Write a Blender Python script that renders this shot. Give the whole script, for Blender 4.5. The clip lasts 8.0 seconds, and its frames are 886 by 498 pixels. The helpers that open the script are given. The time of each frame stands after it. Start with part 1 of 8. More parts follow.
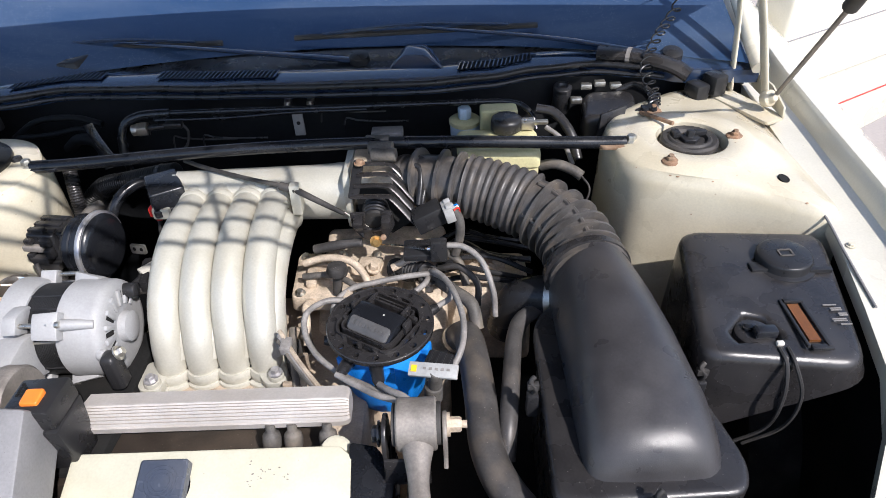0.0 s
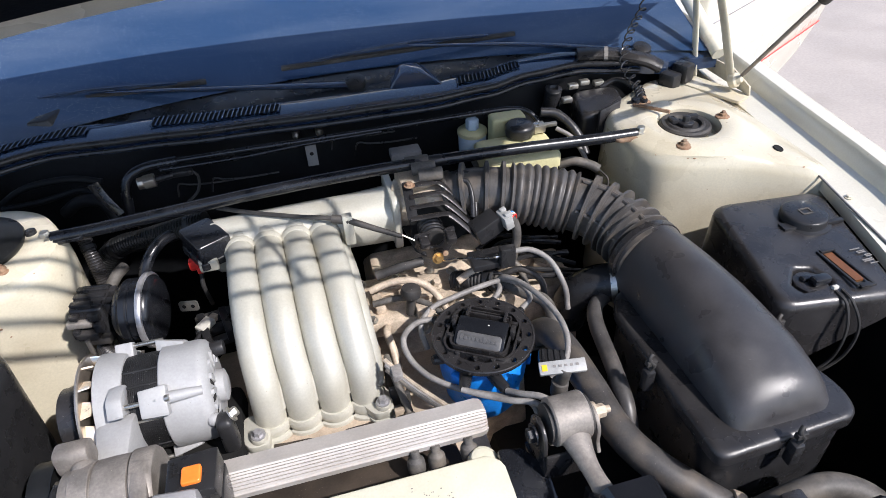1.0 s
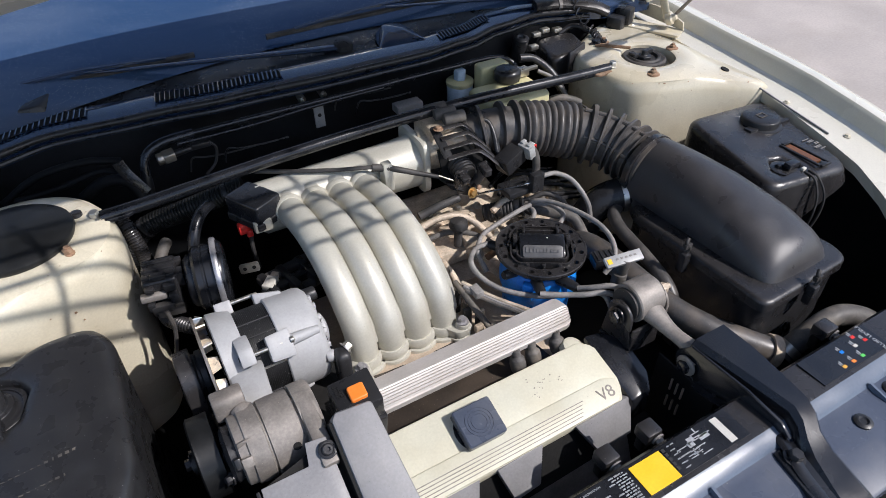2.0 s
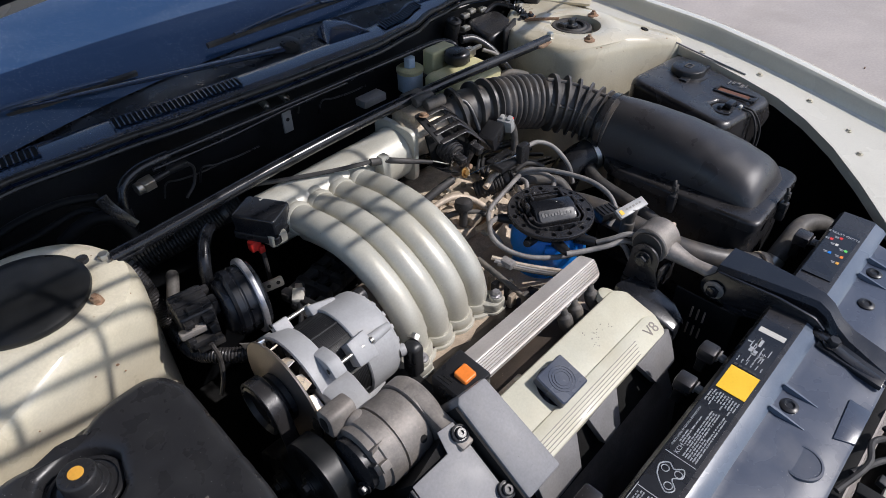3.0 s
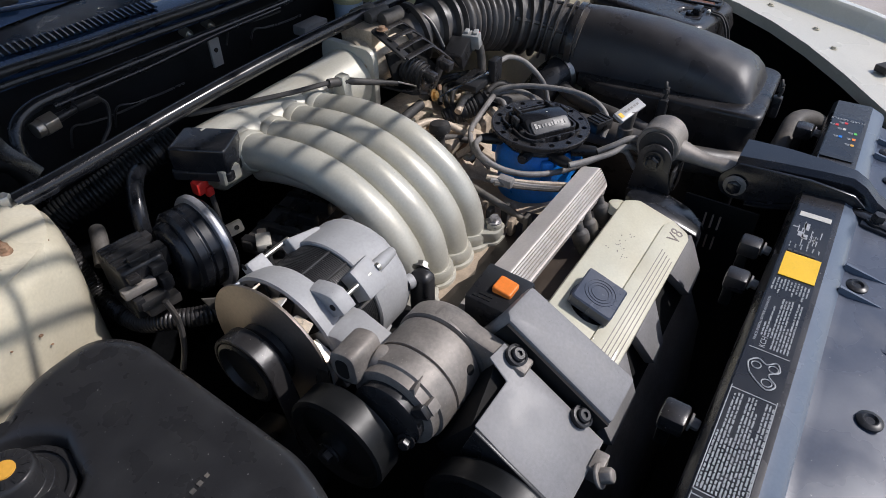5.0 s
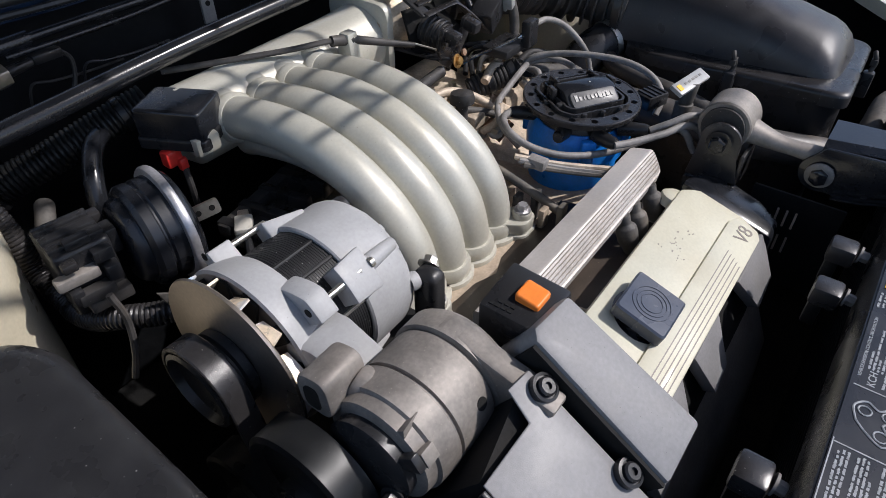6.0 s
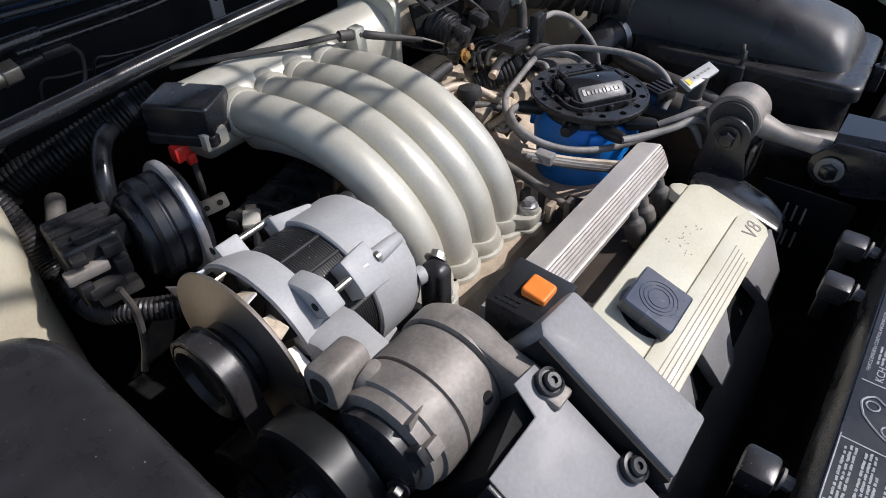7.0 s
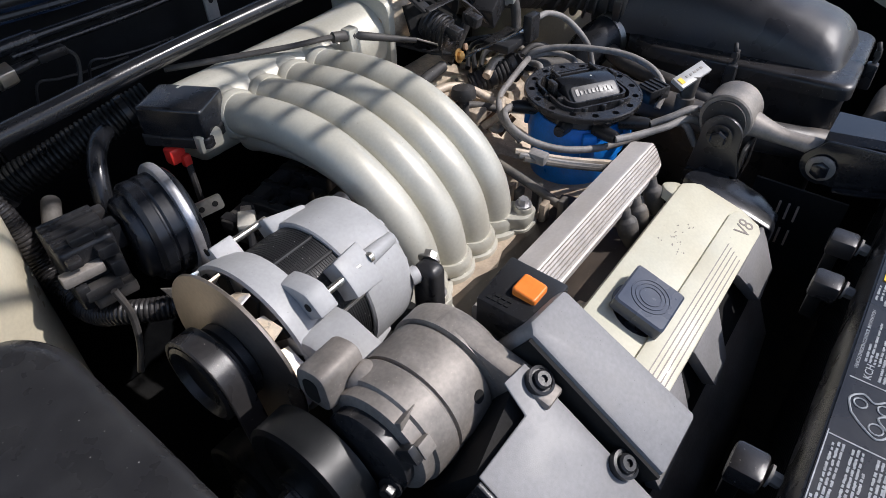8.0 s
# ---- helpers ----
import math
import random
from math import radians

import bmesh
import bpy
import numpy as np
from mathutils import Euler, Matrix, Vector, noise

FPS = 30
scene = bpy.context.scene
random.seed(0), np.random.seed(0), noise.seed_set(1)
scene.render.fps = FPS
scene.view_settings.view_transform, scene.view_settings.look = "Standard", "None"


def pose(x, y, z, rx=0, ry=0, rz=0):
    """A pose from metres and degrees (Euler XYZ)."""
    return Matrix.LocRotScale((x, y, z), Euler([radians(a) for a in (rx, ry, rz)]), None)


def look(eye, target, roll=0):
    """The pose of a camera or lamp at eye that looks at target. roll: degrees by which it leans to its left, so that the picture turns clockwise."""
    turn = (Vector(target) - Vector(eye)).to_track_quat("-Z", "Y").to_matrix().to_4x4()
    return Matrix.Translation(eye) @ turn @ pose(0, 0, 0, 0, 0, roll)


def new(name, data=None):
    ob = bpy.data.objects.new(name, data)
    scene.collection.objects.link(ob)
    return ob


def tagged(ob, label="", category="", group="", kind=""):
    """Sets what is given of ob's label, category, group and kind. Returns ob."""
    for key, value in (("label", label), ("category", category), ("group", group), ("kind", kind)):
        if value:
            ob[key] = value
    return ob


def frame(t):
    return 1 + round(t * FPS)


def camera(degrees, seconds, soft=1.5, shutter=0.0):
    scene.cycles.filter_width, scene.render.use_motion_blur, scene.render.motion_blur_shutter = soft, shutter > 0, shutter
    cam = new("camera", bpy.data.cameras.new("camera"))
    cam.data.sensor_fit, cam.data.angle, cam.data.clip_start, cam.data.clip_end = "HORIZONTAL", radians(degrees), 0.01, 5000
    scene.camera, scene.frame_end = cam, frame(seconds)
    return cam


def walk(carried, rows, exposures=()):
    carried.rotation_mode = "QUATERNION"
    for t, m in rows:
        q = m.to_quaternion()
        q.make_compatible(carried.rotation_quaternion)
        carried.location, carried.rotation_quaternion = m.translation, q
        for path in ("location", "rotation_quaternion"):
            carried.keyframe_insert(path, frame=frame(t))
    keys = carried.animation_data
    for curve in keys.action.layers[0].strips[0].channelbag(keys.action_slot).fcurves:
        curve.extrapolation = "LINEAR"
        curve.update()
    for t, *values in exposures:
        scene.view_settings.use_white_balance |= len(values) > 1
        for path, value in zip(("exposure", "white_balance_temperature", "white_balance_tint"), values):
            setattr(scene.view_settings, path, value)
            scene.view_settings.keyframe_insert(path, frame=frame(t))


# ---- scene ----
cam = camera(69.1, 8.0, soft=0.4)
PATH = [
    (0, (0.192, -0.896, 1.394), (0.161, 0.691, 0.178), -2.9),
    (0.5, (0.078, -0.87, 1.43), (0.241, 0.72, 0.228), -3.4),
    (1, (-0.097, -0.878, 1.445), (0.273, 0.653, 0.212), -3.0),
    (1.5, (-0.293, -0.912, 1.448), (0.26, 0.534, 0.182), -2.2),
    (1.7, (-0.346, -0.907, 1.443), (0.285, 0.504, 0.174), -1.7),
    (2.8, (-0.563, -0.765, 1.45), (0.469, 0.344, 0.145), -1.0),
    (3, (-0.623, -0.74, 1.445), (0.472, 0.314, 0.145), -0.8),
    (3.5, (-0.774, -0.685, 1.458), (0.456, 0.251, 0.188), -0.1),
    (4, (-0.848, -0.675, 1.468), (0.456, 0.177, 0.214), 0.7),
    (4.5, (-0.789, -0.66, 1.389), (0.526, 0.159, 0.124), 0.5),
    (4.7, (-0.734, -0.646, 1.337), (0.571, 0.176, 0.064), 0.3),
    (5.8, (-0.574, -0.576, 1.178), (0.648, 0.316, -0.13), -0.4),
    (6, (-0.568, -0.575, 1.182), (0.645, 0.325, -0.128), -0.4),
    (6.5, (-0.569, -0.573, 1.182), (0.63, 0.339, -0.134), -0.7),
    (7, (-0.568, -0.577, 1.182), (0.622, 0.339, -0.139), -1.0),
    (7.5, (-0.567, -0.582, 1.184), (0.62, 0.336, -0.138), -1.2),
    (8, (-0.566, -0.583, 1.186), (0.621, 0.33, -0.139), -1.3),
]
walk(cam, [(t, look(eye, target, roll)) for t, eye, target, roll in PATH], [(t, e, 6400, 14) for t, e in ((0.0, 0.66), (1.0, 0.64), (1.5, 0.48), (2.8, 0.08), (4.0, -0.10), (6.0, 0.12), (8.0, 0.27))])

# ---- light ----
SUN = Vector((0.62, -0.72, 1.0)).normalized()
world = bpy.data.worlds.new("sky_world")
scene.world = world
world.use_nodes = True
wn = world.node_tree
sky = wn.nodes.new("ShaderNodeTexSky")
sky.sky_type, sky.sun_disc = "NISHITA", False
sky.sun_elevation = math.asin(SUN.z)
sky.sun_rotation = math.atan2(SUN.x, SUN.y)
wn.links.new(sky.outputs[0], wn.nodes["Background"].inputs[0])
wn.nodes["Background"].inputs[1].default_value = 0.15
sun_data = bpy.data.lights.new("sun", "SUN")
sun_data.energy, sun_data.angle, sun_data.color = 3.7, radians(0.55), (1.0, 0.97, 0.93)
sun = new("sun", sun_data)
sun.matrix_world = look(SUN * 10, (0, 0, 0))


# ---- materials ----
def mat(name, color, rough=0.5, metal=0.0, vary=0.2, scale=30.0, bump=0.05, grain=400.0, coat=0.0, dirt=None, dirt_amount=0.35,
        dirt_scale=9.0, sheen=0.5, random_tone=0.0, specks=None, speck_scale=240.0, speck_share=0.55):
    """A node material: base colour with broad and fine variation, patchy dirt and a fine relief."""
    m = bpy.data.materials.new(name)
    m.use_nodes = True
    nt = m.node_tree
    bs = nt.nodes["Principled BSDF"]
    bs.inputs["Metallic"].default_value = metal
    bs.inputs["Coat Weight"].default_value = coat
    bs.inputs["Coat Roughness"].default_value = 0.08
    bs.inputs["Specular IOR Level"].default_value = sheen
    tc = nt.nodes.new("ShaderNodeTexCoord")

    def tex(sc, detail=4.0):
        n = nt.nodes.new("ShaderNodeTexNoise")
        n.inputs["Scale"].default_value, n.inputs["Detail"].default_value = sc, detail
        nt.links.new(tc.outputs["Object"], n.inputs["Vector"])
        return n

    def ramp(src, a, b):
        r = nt.nodes.new("ShaderNodeMapRange")
        r.inputs["From Min"].default_value, r.inputs["From Max"].default_value = 0.3, 0.7
        r.inputs["To Min"].default_value, r.inputs["To Max"].default_value = a, b
        nt.links.new(src, r.inputs["Value"])
        return r.outputs[0]

    broad, fine = tex(scale), tex(grain, 2.0)
    hsv = nt.nodes.new("ShaderNodeHueSaturation")
    hsv.inputs["Color"].default_value = (*color, 1)
    mul = nt.nodes.new("ShaderNodeMath")
    mul.operation = "MULTIPLY"
    nt.links.new(ramp(broad.outputs["Fac"], 1 - vary, 1 + vary * 0.6), mul.inputs[0])
    mid = tex(min(grain, 420) * 0.8, 3.0)
    nt.links.new(ramp(mid.outputs["Fac"], 1 - 0.02 - vary * 0.4, 1 + 0.02 + vary * 0.4), mul.inputs[1])
    value = mul.outputs[0]
    if random_tone:
        oi = nt.nodes.new("ShaderNodeObjectInfo")
        m2 = nt.nodes.new("ShaderNodeMath")
        m2.operation = "MULTIPLY"
        mr = nt.nodes.new("ShaderNodeMapRange")
        mr.inputs["To Min"].default_value, mr.inputs["To Max"].default_value = 1 - random_tone, 1 + random_tone
        nt.links.new(oi.outputs["Random"], mr.inputs["Value"])
        nt.links.new(mr.outputs[0], m2.inputs[0])
        nt.links.new(value, m2.inputs[1])
        value = m2.outputs[0]
    nt.links.new(value, hsv.inputs["Value"])
    col = hsv.outputs[0]
    if dirt:
        mix = nt.nodes.new("ShaderNodeMix")
        mix.data_type = "RGBA"
        d = tex(dirt_scale, 8.0)
        mask = nt.nodes.new("ShaderNodeMapRange")
        mask.inputs["From Min"].default_value, mask.inputs["From Max"].default_value = 0.48, 0.75
        mask.inputs["To Max"].default_value = dirt_amount
        nt.links.new(d.outputs["Fac"], mask.inputs["Value"])
        nt.links.new(mask.outputs[0], mix.inputs["Factor"])
        nt.links.new(col, mix.inputs["A"])
        mix.inputs["B"].default_value = (*dirt, 1)
        col = mix.outputs["Result"]
    if specks:
        vo = nt.nodes.new("ShaderNodeTexVoronoi")
        vo.inputs["Scale"].default_value = speck_scale
        nt.links.new(tc.outputs["Object"], vo.inputs["Vector"])
        dot = nt.nodes.new("ShaderNodeMapRange")
        dot.inputs["From Min"].default_value, dot.inputs["From Max"].default_value = 0.13, 0.05
        nt.links.new(vo.outputs["Distance"], dot.inputs["Value"])
        pick = nt.nodes.new("ShaderNodeMapRange")
        pick.inputs["From Min"].default_value, pick.inputs["From Max"].default_value = speck_share, speck_share + 0.35
        sep = nt.nodes.new("ShaderNodeSeparateColor")
        nt.links.new(vo.outputs["Color"], sep.inputs[0])
        nt.links.new(sep.outputs[0], pick.inputs["Value"])
        both = nt.nodes.new("ShaderNodeMath")
        both.operation = "MULTIPLY"
        nt.links.new(dot.outputs[0], both.inputs[0])
        nt.links.new(pick.outputs[0], both.inputs[1])
        mx = nt.nodes.new("ShaderNodeMix")
        mx.data_type = "RGBA"
        nt.links.new(both.outputs[0], mx.inputs["Factor"])
        nt.links.new(col, mx.inputs["A"])
        mx.inputs["B"].default_value = (*specks, 1)
        col = mx.outputs["Result"]
    nt.links.new(col, bs.inputs["Base Color"])
    nt.links.new(ramp(broad.outputs["Fac"], max(rough - 0.1, 0.02), min(rough + 0.12, 1)), bs.inputs["Roughness"])
    if bump:
        b = nt.nodes.new("ShaderNodeBump")
        b.inputs["Strength"].default_value, b.inputs["Distance"].default_value = bump, 0.002
        nt.links.new(fine.outputs["Fac"], b.inputs["Height"])
        nt.links.new(b.outputs[0], bs.inputs["Normal"])
    return m


CREAM = mat("cream_paint", (0.61, 0.555, 0.425), 0.30, vary=0.08, scale=9, bump=0.02, coat=0.5, dirt=(0.34, 0.27, 0.16), dirt_amount=0.45, dirt_scale=8, specks=(0.22, 0.13, 0.06), speck_scale=70, speck_share=0.72)
BODY = mat("body_paint", (0.65, 0.615, 0.51), 0.25, vary=0.04, scale=5, bump=0.0, coat=0.8, dirt=(0.45, 0.41, 0.33), dirt_amount=0.2, dirt_scale=14, specks=(0.35, 0.3, 0.22), speck_scale=90, speck_share=0.8)
BLACK = mat("black_plastic", (0.020, 0.020, 0.0215), 0.30, vary=0.1, scale=40, bump=0.06, grain=2200, dirt=(0.12, 0.11, 0.10), dirt_amount=0.05, dirt_scale=22, specks=(0.17, 0.165, 0.155), speck_scale=420, speck_share=0.38, sheen=0.35)
TANK = mat("dusty_tank_plastic", (0.020, 0.020, 0.0215), 0.30, vary=0.12, scale=40, bump=0.06, grain=2200, dirt=(0.10, 0.10, 0.095), dirt_amount=0.10, dirt_scale=30, specks=(0.34, 0.33, 0.31), speck_scale=210, speck_share=0.62, sheen=0.4)
SATIN = mat("satin_black_plastic", (0.026, 0.0245, 0.025), 0.27, vary=0.3, scale=22, bump=0.12, grain=1300, dirt=(0.12, 0.11, 0.10), dirt_amount=0.1, dirt_scale=16, specks=(0.32, 0.30, 0.27), speck_scale=200, speck_share=0.6)
GLOSS = mat("gloss_black_paint", (0.012, 0.013, 0.016), 0.22, vary=0.2, scale=20, bump=0.03, dirt=(0.08, 0.08, 0.08), dirt_amount=0.1)
LID = mat("grained_black_plastic", (0.040, 0.038, 0.040), 0.34, vary=0.2, scale=22, bump=0.14, grain=1300, dirt=(0.12, 0.11, 0.10), dirt_amount=0.2, dirt_scale=16, specks=(0.32, 0.30, 0.27), speck_scale=150, speck_share=0.82)
COVERBLACK = mat("matt_black_cover", (0.009, 0.0095, 0.010), 0.36, vary=0.3, scale=20, bump=0.05, grain=1800, dirt=(0.06, 0.06, 0.058), dirt_amount=0.2, dirt_scale=14, specks=(0.10, 0.10, 0.095), speck_scale=420, speck_share=0.45, sheen=0.3)
RUBBER = mat("black_rubber", (0.034, 0.032, 0.031), 0.6, vary=0.4, scale=50, bump=0.06, grain=1500, dirt=(0.15, 0.135, 0.12), dirt_amount=0.4, dirt_scale=22, specks=(0.3, 0.27, 0.23), speck_scale=260, speck_share=0.5, sheen=0.4)
HOSE = mat("dusty_rubber_hose", (0.085, 0.078, 0.070), 0.62, vary=0.4, scale=60, bump=0.08, grain=1500, dirt=(0.25, 0.21, 0.16), dirt_amount=0.6, dirt_scale=24, specks=(0.02, 0.02, 0.02), speck_scale=200, speck_share=0.6)
BLACKHOSE = mat("black_rubber_hose", (0.064, 0.060, 0.058), 0.44, vary=0.3, scale=40, bump=0.05, grain=1200, dirt=(0.20, 0.16, 0.12), dirt_amount=0.45, dirt_scale=30, specks=(0.35, 0.31, 0.27), speck_scale=260, speck_share=0.55)
CORE = mat("laminated_steel_core", (0.020, 0.020, 0.021), 0.5, metal=0.3, vary=0.3, scale=40, bump=0.1, grain=900, specks=(0.5, 0.49, 0.47), speck_scale=260, speck_share=0.35)
WIRE = mat("grey_plug_lead", (0.23, 0.215, 0.20), 0.55, vary=0.3, scale=60, bump=0.05, dirt=(0.05, 0.045, 0.04), dirt_amount=0.5, dirt_scale=25)
# near-black with shade in the colour, for bay depths, gaps and holes
VOID = mat("shade_black", (0.012, 0.012, 0.012), 0.8, vary=0.4, scale=12, bump=0.1, dirt=(0.05, 0.045, 0.04), dirt_amount=0.3, sheen=0.2)
FIREWALL = mat("black_firewall_pad", (0.0055, 0.006, 0.007), 0.55, vary=0.4, scale=9, bump=0.2, grain=120, dirt=(0.03, 0.03, 0.03), dirt_amount=0.15, sheen=0.12)
PEARL = mat("silver_cast_paint", (0.50, 0.483, 0.415), 0.40, metal=0.2, vary=0.07, scale=14, bump=0.015, grain=1500, coat=0.2, dirt=(0.36, 0.31, 0.21), dirt_amount=0.40, dirt_scale=13, specks=(0.28, 0.24, 0.18), speck_scale=170, speck_share=0.72)
ALU = mat("painted_aluminium", (0.36, 0.36, 0.362), 0.6, metal=0.1, vary=0.08, scale=40, bump=0.05, grain=2500, dirt=(0.25, 0.24, 0.22), dirt_amount=0.25, dirt_scale=26, specks=(0.2, 0.19, 0.18), speck_scale=230, speck_share=0.55)
RAIL = mat("brushed_aluminium", (0.56, 0.52, 0.48), 0.5, metal=0.35, vary=0.08, scale=30, bump=0.05, dirt=(0.40, 0.33, 0.26), dirt_amount=0.35, dirt_scale=12)
STEEL = mat("zinc_steel", (0.55, 0.53, 0.48), 0.35, metal=0.9, vary=0.15, scale=60, bump=0.05, dirt=(0.25, 0.18, 0.1), dirt_amount=0.5, dirt_scale=30)
BRIGHT = mat("bright_steel", (0.75, 0.75, 0.75), 0.22, metal=1.0, vary=0.1, scale=60, bump=0.03)
RIMSTEEL = mat("dull_plated_steel", (0.50, 0.49, 0.50), 0.42, metal=0.7, vary=0.2, scale=50, bump=0.03)
RUST = mat("rusty_steel", (0.30, 0.18, 0.11), 0.7, metal=0.3, vary=0.35, scale=90, bump=0.2, dirt=(0.5, 0.42, 0.3), dirt_amount=0.4, dirt_scale=60)
CAST = mat("grey_cast_iron", (0.25, 0.225, 0.20), 0.55, metal=0.3, vary=0.25, scale=50, bump=0.07, grain=2200, dirt=(0.11, 0.09, 0.075), dirt_amount=0.55, dirt_scale=20, specks=(0.42, 0.37, 0.31), speck_scale=330, speck_share=0.5)
TAN = mat("dusty_cast_aluminium", (0.56, 0.46, 0.35), 0.55, metal=0.15, vary=0.3, scale=50, bump=0.12, grain=1100, dirt=(0.12, 0.09, 0.065), dirt_amount=0.6, dirt_scale=30, specks=(0.05, 0.04, 0.03), speck_scale=200, speck_share=0.55)
GRIME = mat("grimy_cast_aluminium", (0.40, 0.32, 0.24), 0.65, metal=0.1, vary=0.35, scale=35, bump=0.12, grain=900, dirt=(0.05, 0.04, 0.03), dirt_amount=0.9, dirt_scale=18, specks=(0.42, 0.35, 0.26), speck_scale=160, speck_share=0.6)
WINDOW = mat("brown_level_window", (0.15, 0.055, 0.015), 0.35, vary=0.2, scale=60, bump=0.0)
COPPER = mat("dusty_fan_steel", (0.50, 0.43, 0.36), 0.33, metal=0.85, vary=0.15, scale=14, bump=0.04, dirt=(0.16, 0.13, 0.1), dirt_amount=0.4)
# glints painted into the colour: warm base, with blue in the dirt slot
BLADE = mat("glint_painted_fan_steel", (0.92, 0.78, 0.60), 0.34, metal=0.3, vary=0.2, scale=90, bump=0.03, dirt=(0.45, 0.62, 0.85), dirt_amount=1.0, dirt_scale=45)
IVORY = mat("ivory_cover_paint", (0.60, 0.58, 0.46), 0.48, metal=0.0, vary=0.06, scale=20, bump=0.05, grain=3000, coat=0.1, dirt=(0.42, 0.34, 0.19), dirt_amount=0.35, dirt_scale=11, specks=(0.25, 0.2, 0.12), speck_scale=150, speck_share=0.8)
PLATE = mat("moulded_coil_plastic", (0.085, 0.083, 0.082), 0.36, vary=0.2, scale=60, bump=0.08, grain=1500, dirt=(0.12, 0.11, 0.10), dirt_amount=0.2, dirt_scale=40)
TAGFILM = mat("grey_tag_film", (0.36, 0.36, 0.35), 0.4, vary=0.15, scale=60, bump=0.02, dirt=(0.2, 0.18, 0.15), dirt_amount=0.3, dirt_scale=40)
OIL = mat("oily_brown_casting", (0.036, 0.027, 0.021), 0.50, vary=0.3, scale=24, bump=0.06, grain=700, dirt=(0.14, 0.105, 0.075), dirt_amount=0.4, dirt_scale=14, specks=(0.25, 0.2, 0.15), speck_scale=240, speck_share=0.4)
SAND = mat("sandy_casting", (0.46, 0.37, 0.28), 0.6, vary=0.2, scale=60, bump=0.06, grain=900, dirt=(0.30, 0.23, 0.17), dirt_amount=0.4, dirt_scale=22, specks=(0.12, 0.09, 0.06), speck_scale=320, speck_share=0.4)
GREYCOVER = mat("grey_plastic_cover", (0.21, 0.206, 0.208), 0.52, vary=0.14, scale=25, bump=0.05, grain=1300, dirt=(0.26, 0.24, 0.21), dirt_amount=0.3, dirt_scale=18, specks=(0.05, 0.05, 0.05), speck_scale=420, speck_share=0.6)
SLATE = mat("slate_grey_plastic", (0.054, 0.066, 0.094), 0.27, vary=0.08, scale=14, bump=0.035, grain=2500, dirt=(0.22, 0.21, 0.20), dirt_amount=0.4, dirt_scale=12, specks=(0.4, 0.39, 0.37), speck_scale=150, speck_share=0.75)
SLATEGLOSS = mat("slate_edge_plastic", (0.10, 0.125, 0.165), 0.25, vary=0.08, scale=9, bump=0.05, grain=1100)
YELLOWED = mat("yellowed_tank_plastic", (0.60, 0.56, 0.32), 0.4, vary=0.12, scale=14, bump=0.03, dirt=(0.3, 0.26, 0.1), dirt_amount=0.3)
BLUE = mat("blue_plastic", (0.01, 0.22, 0.72), 0.35, vary=0.2, scale=30, bump=0.03, dirt=(0.02, 0.05, 0.12), dirt_amount=0.4, dirt_scale=18)
PALEBLUE = mat("pale_blue_can", (0.42, 0.52, 0.62), 0.35, vary=0.1, scale=20, bump=0.02)
ORANGE = mat("orange_plastic", (0.85, 0.22, 0.03), 0.4, vary=0.1, scale=60, bump=0.03)
AMBER = mat("amber_plastic", (0.72, 0.36, 0.05), 0.45, vary=0.12, scale=60, bump=0.03)
RED = mat("red_plastic", (0.75, 0.04, 0.03), 0.35, vary=0.15, scale=50, bump=0.02)
WHITE = mat("white_plastic", (0.58, 0.56, 0.50), 0.4, vary=0.1, scale=40, bump=0.03, dirt=(0.35, 0.28, 0.2), dirt_amount=0.35, dirt_scale=25)
INK = mat("light_print", (0.36, 0.37, 0.38), 0.5, vary=0.25, scale=300, bump=0.0)
DARKINK = mat("dark_print", (0.03, 0.03, 0.03), 0.5, vary=0.1, scale=80, bump=0.0)
LABEL = mat("black_label_film", (0.013, 0.014, 0.017), 0.28, vary=0.2, scale=20, bump=0.02)
YELLOW = mat("yellow_label", (0.88, 0.52, 0.02), 0.45, vary=0.05, scale=40, bump=0.0)
GREEN = mat("green_print", (0.10, 0.55, 0.10), 0.5, vary=0.1)
CONCRETE = mat("pale_concrete", (0.41, 0.36, 0.32), 0.85, vary=0.12, scale=2.5, bump=0.35, grain=90, dirt=(0.30, 0.26, 0.22), dirt_amount=0.5, dirt_scale=3)
# black plastic whose base colour holds the blue sheen of the sky
COWL = mat("sky_blue_cowl_plastic", (0.015, 0.030, 0.066), 0.13, vary=0.2, scale=12, bump=0.015, grain=2000, dirt=(0.10, 0.10, 0.11), dirt_amount=0.15, dirt_scale=14, specks=(0.35, 0.34, 0.33), speck_scale=130, speck_share=0.75, sheen=0.6, coat=0.8)

# windshield glass with dried water spots; reflected sky blue is put into its colour
GLASS = bpy.data.materials.new("windshield_glass")
GLASS.use_nodes = True
gt = GLASS.node_tree
gb = gt.nodes["Principled BSDF"]
gb.inputs["Base Color"].default_value = (0.72, 0.80, 0.88, 1)
gb.inputs["Roughness"].default_value = 0.06
gb.inputs["IOR"].default_value = 1.45
gb.inputs["Transmission Weight"].default_value = 0.0
gtc = gt.nodes.new("ShaderNodeTexCoord")
gv = gt.nodes.new("ShaderNodeTexVoronoi")
gv.inputs["Scale"].default_value = 260
gt.links.new(gtc.outputs["Object"], gv.inputs["Vector"])
gr = gt.nodes.new("ShaderNodeMapRange")
gr.inputs["From Min"].default_value, gr.inputs["From Max"].default_value = 0.22, 0.10
gt.links.new(gv.outputs["Distance"], gr.inputs["Value"])
gn = gt.nodes.new("ShaderNodeTexNoise")
gn.inputs["Scale"].default_value = 7
gt.links.new(gtc.outputs["Object"], gn.inputs["Vector"])
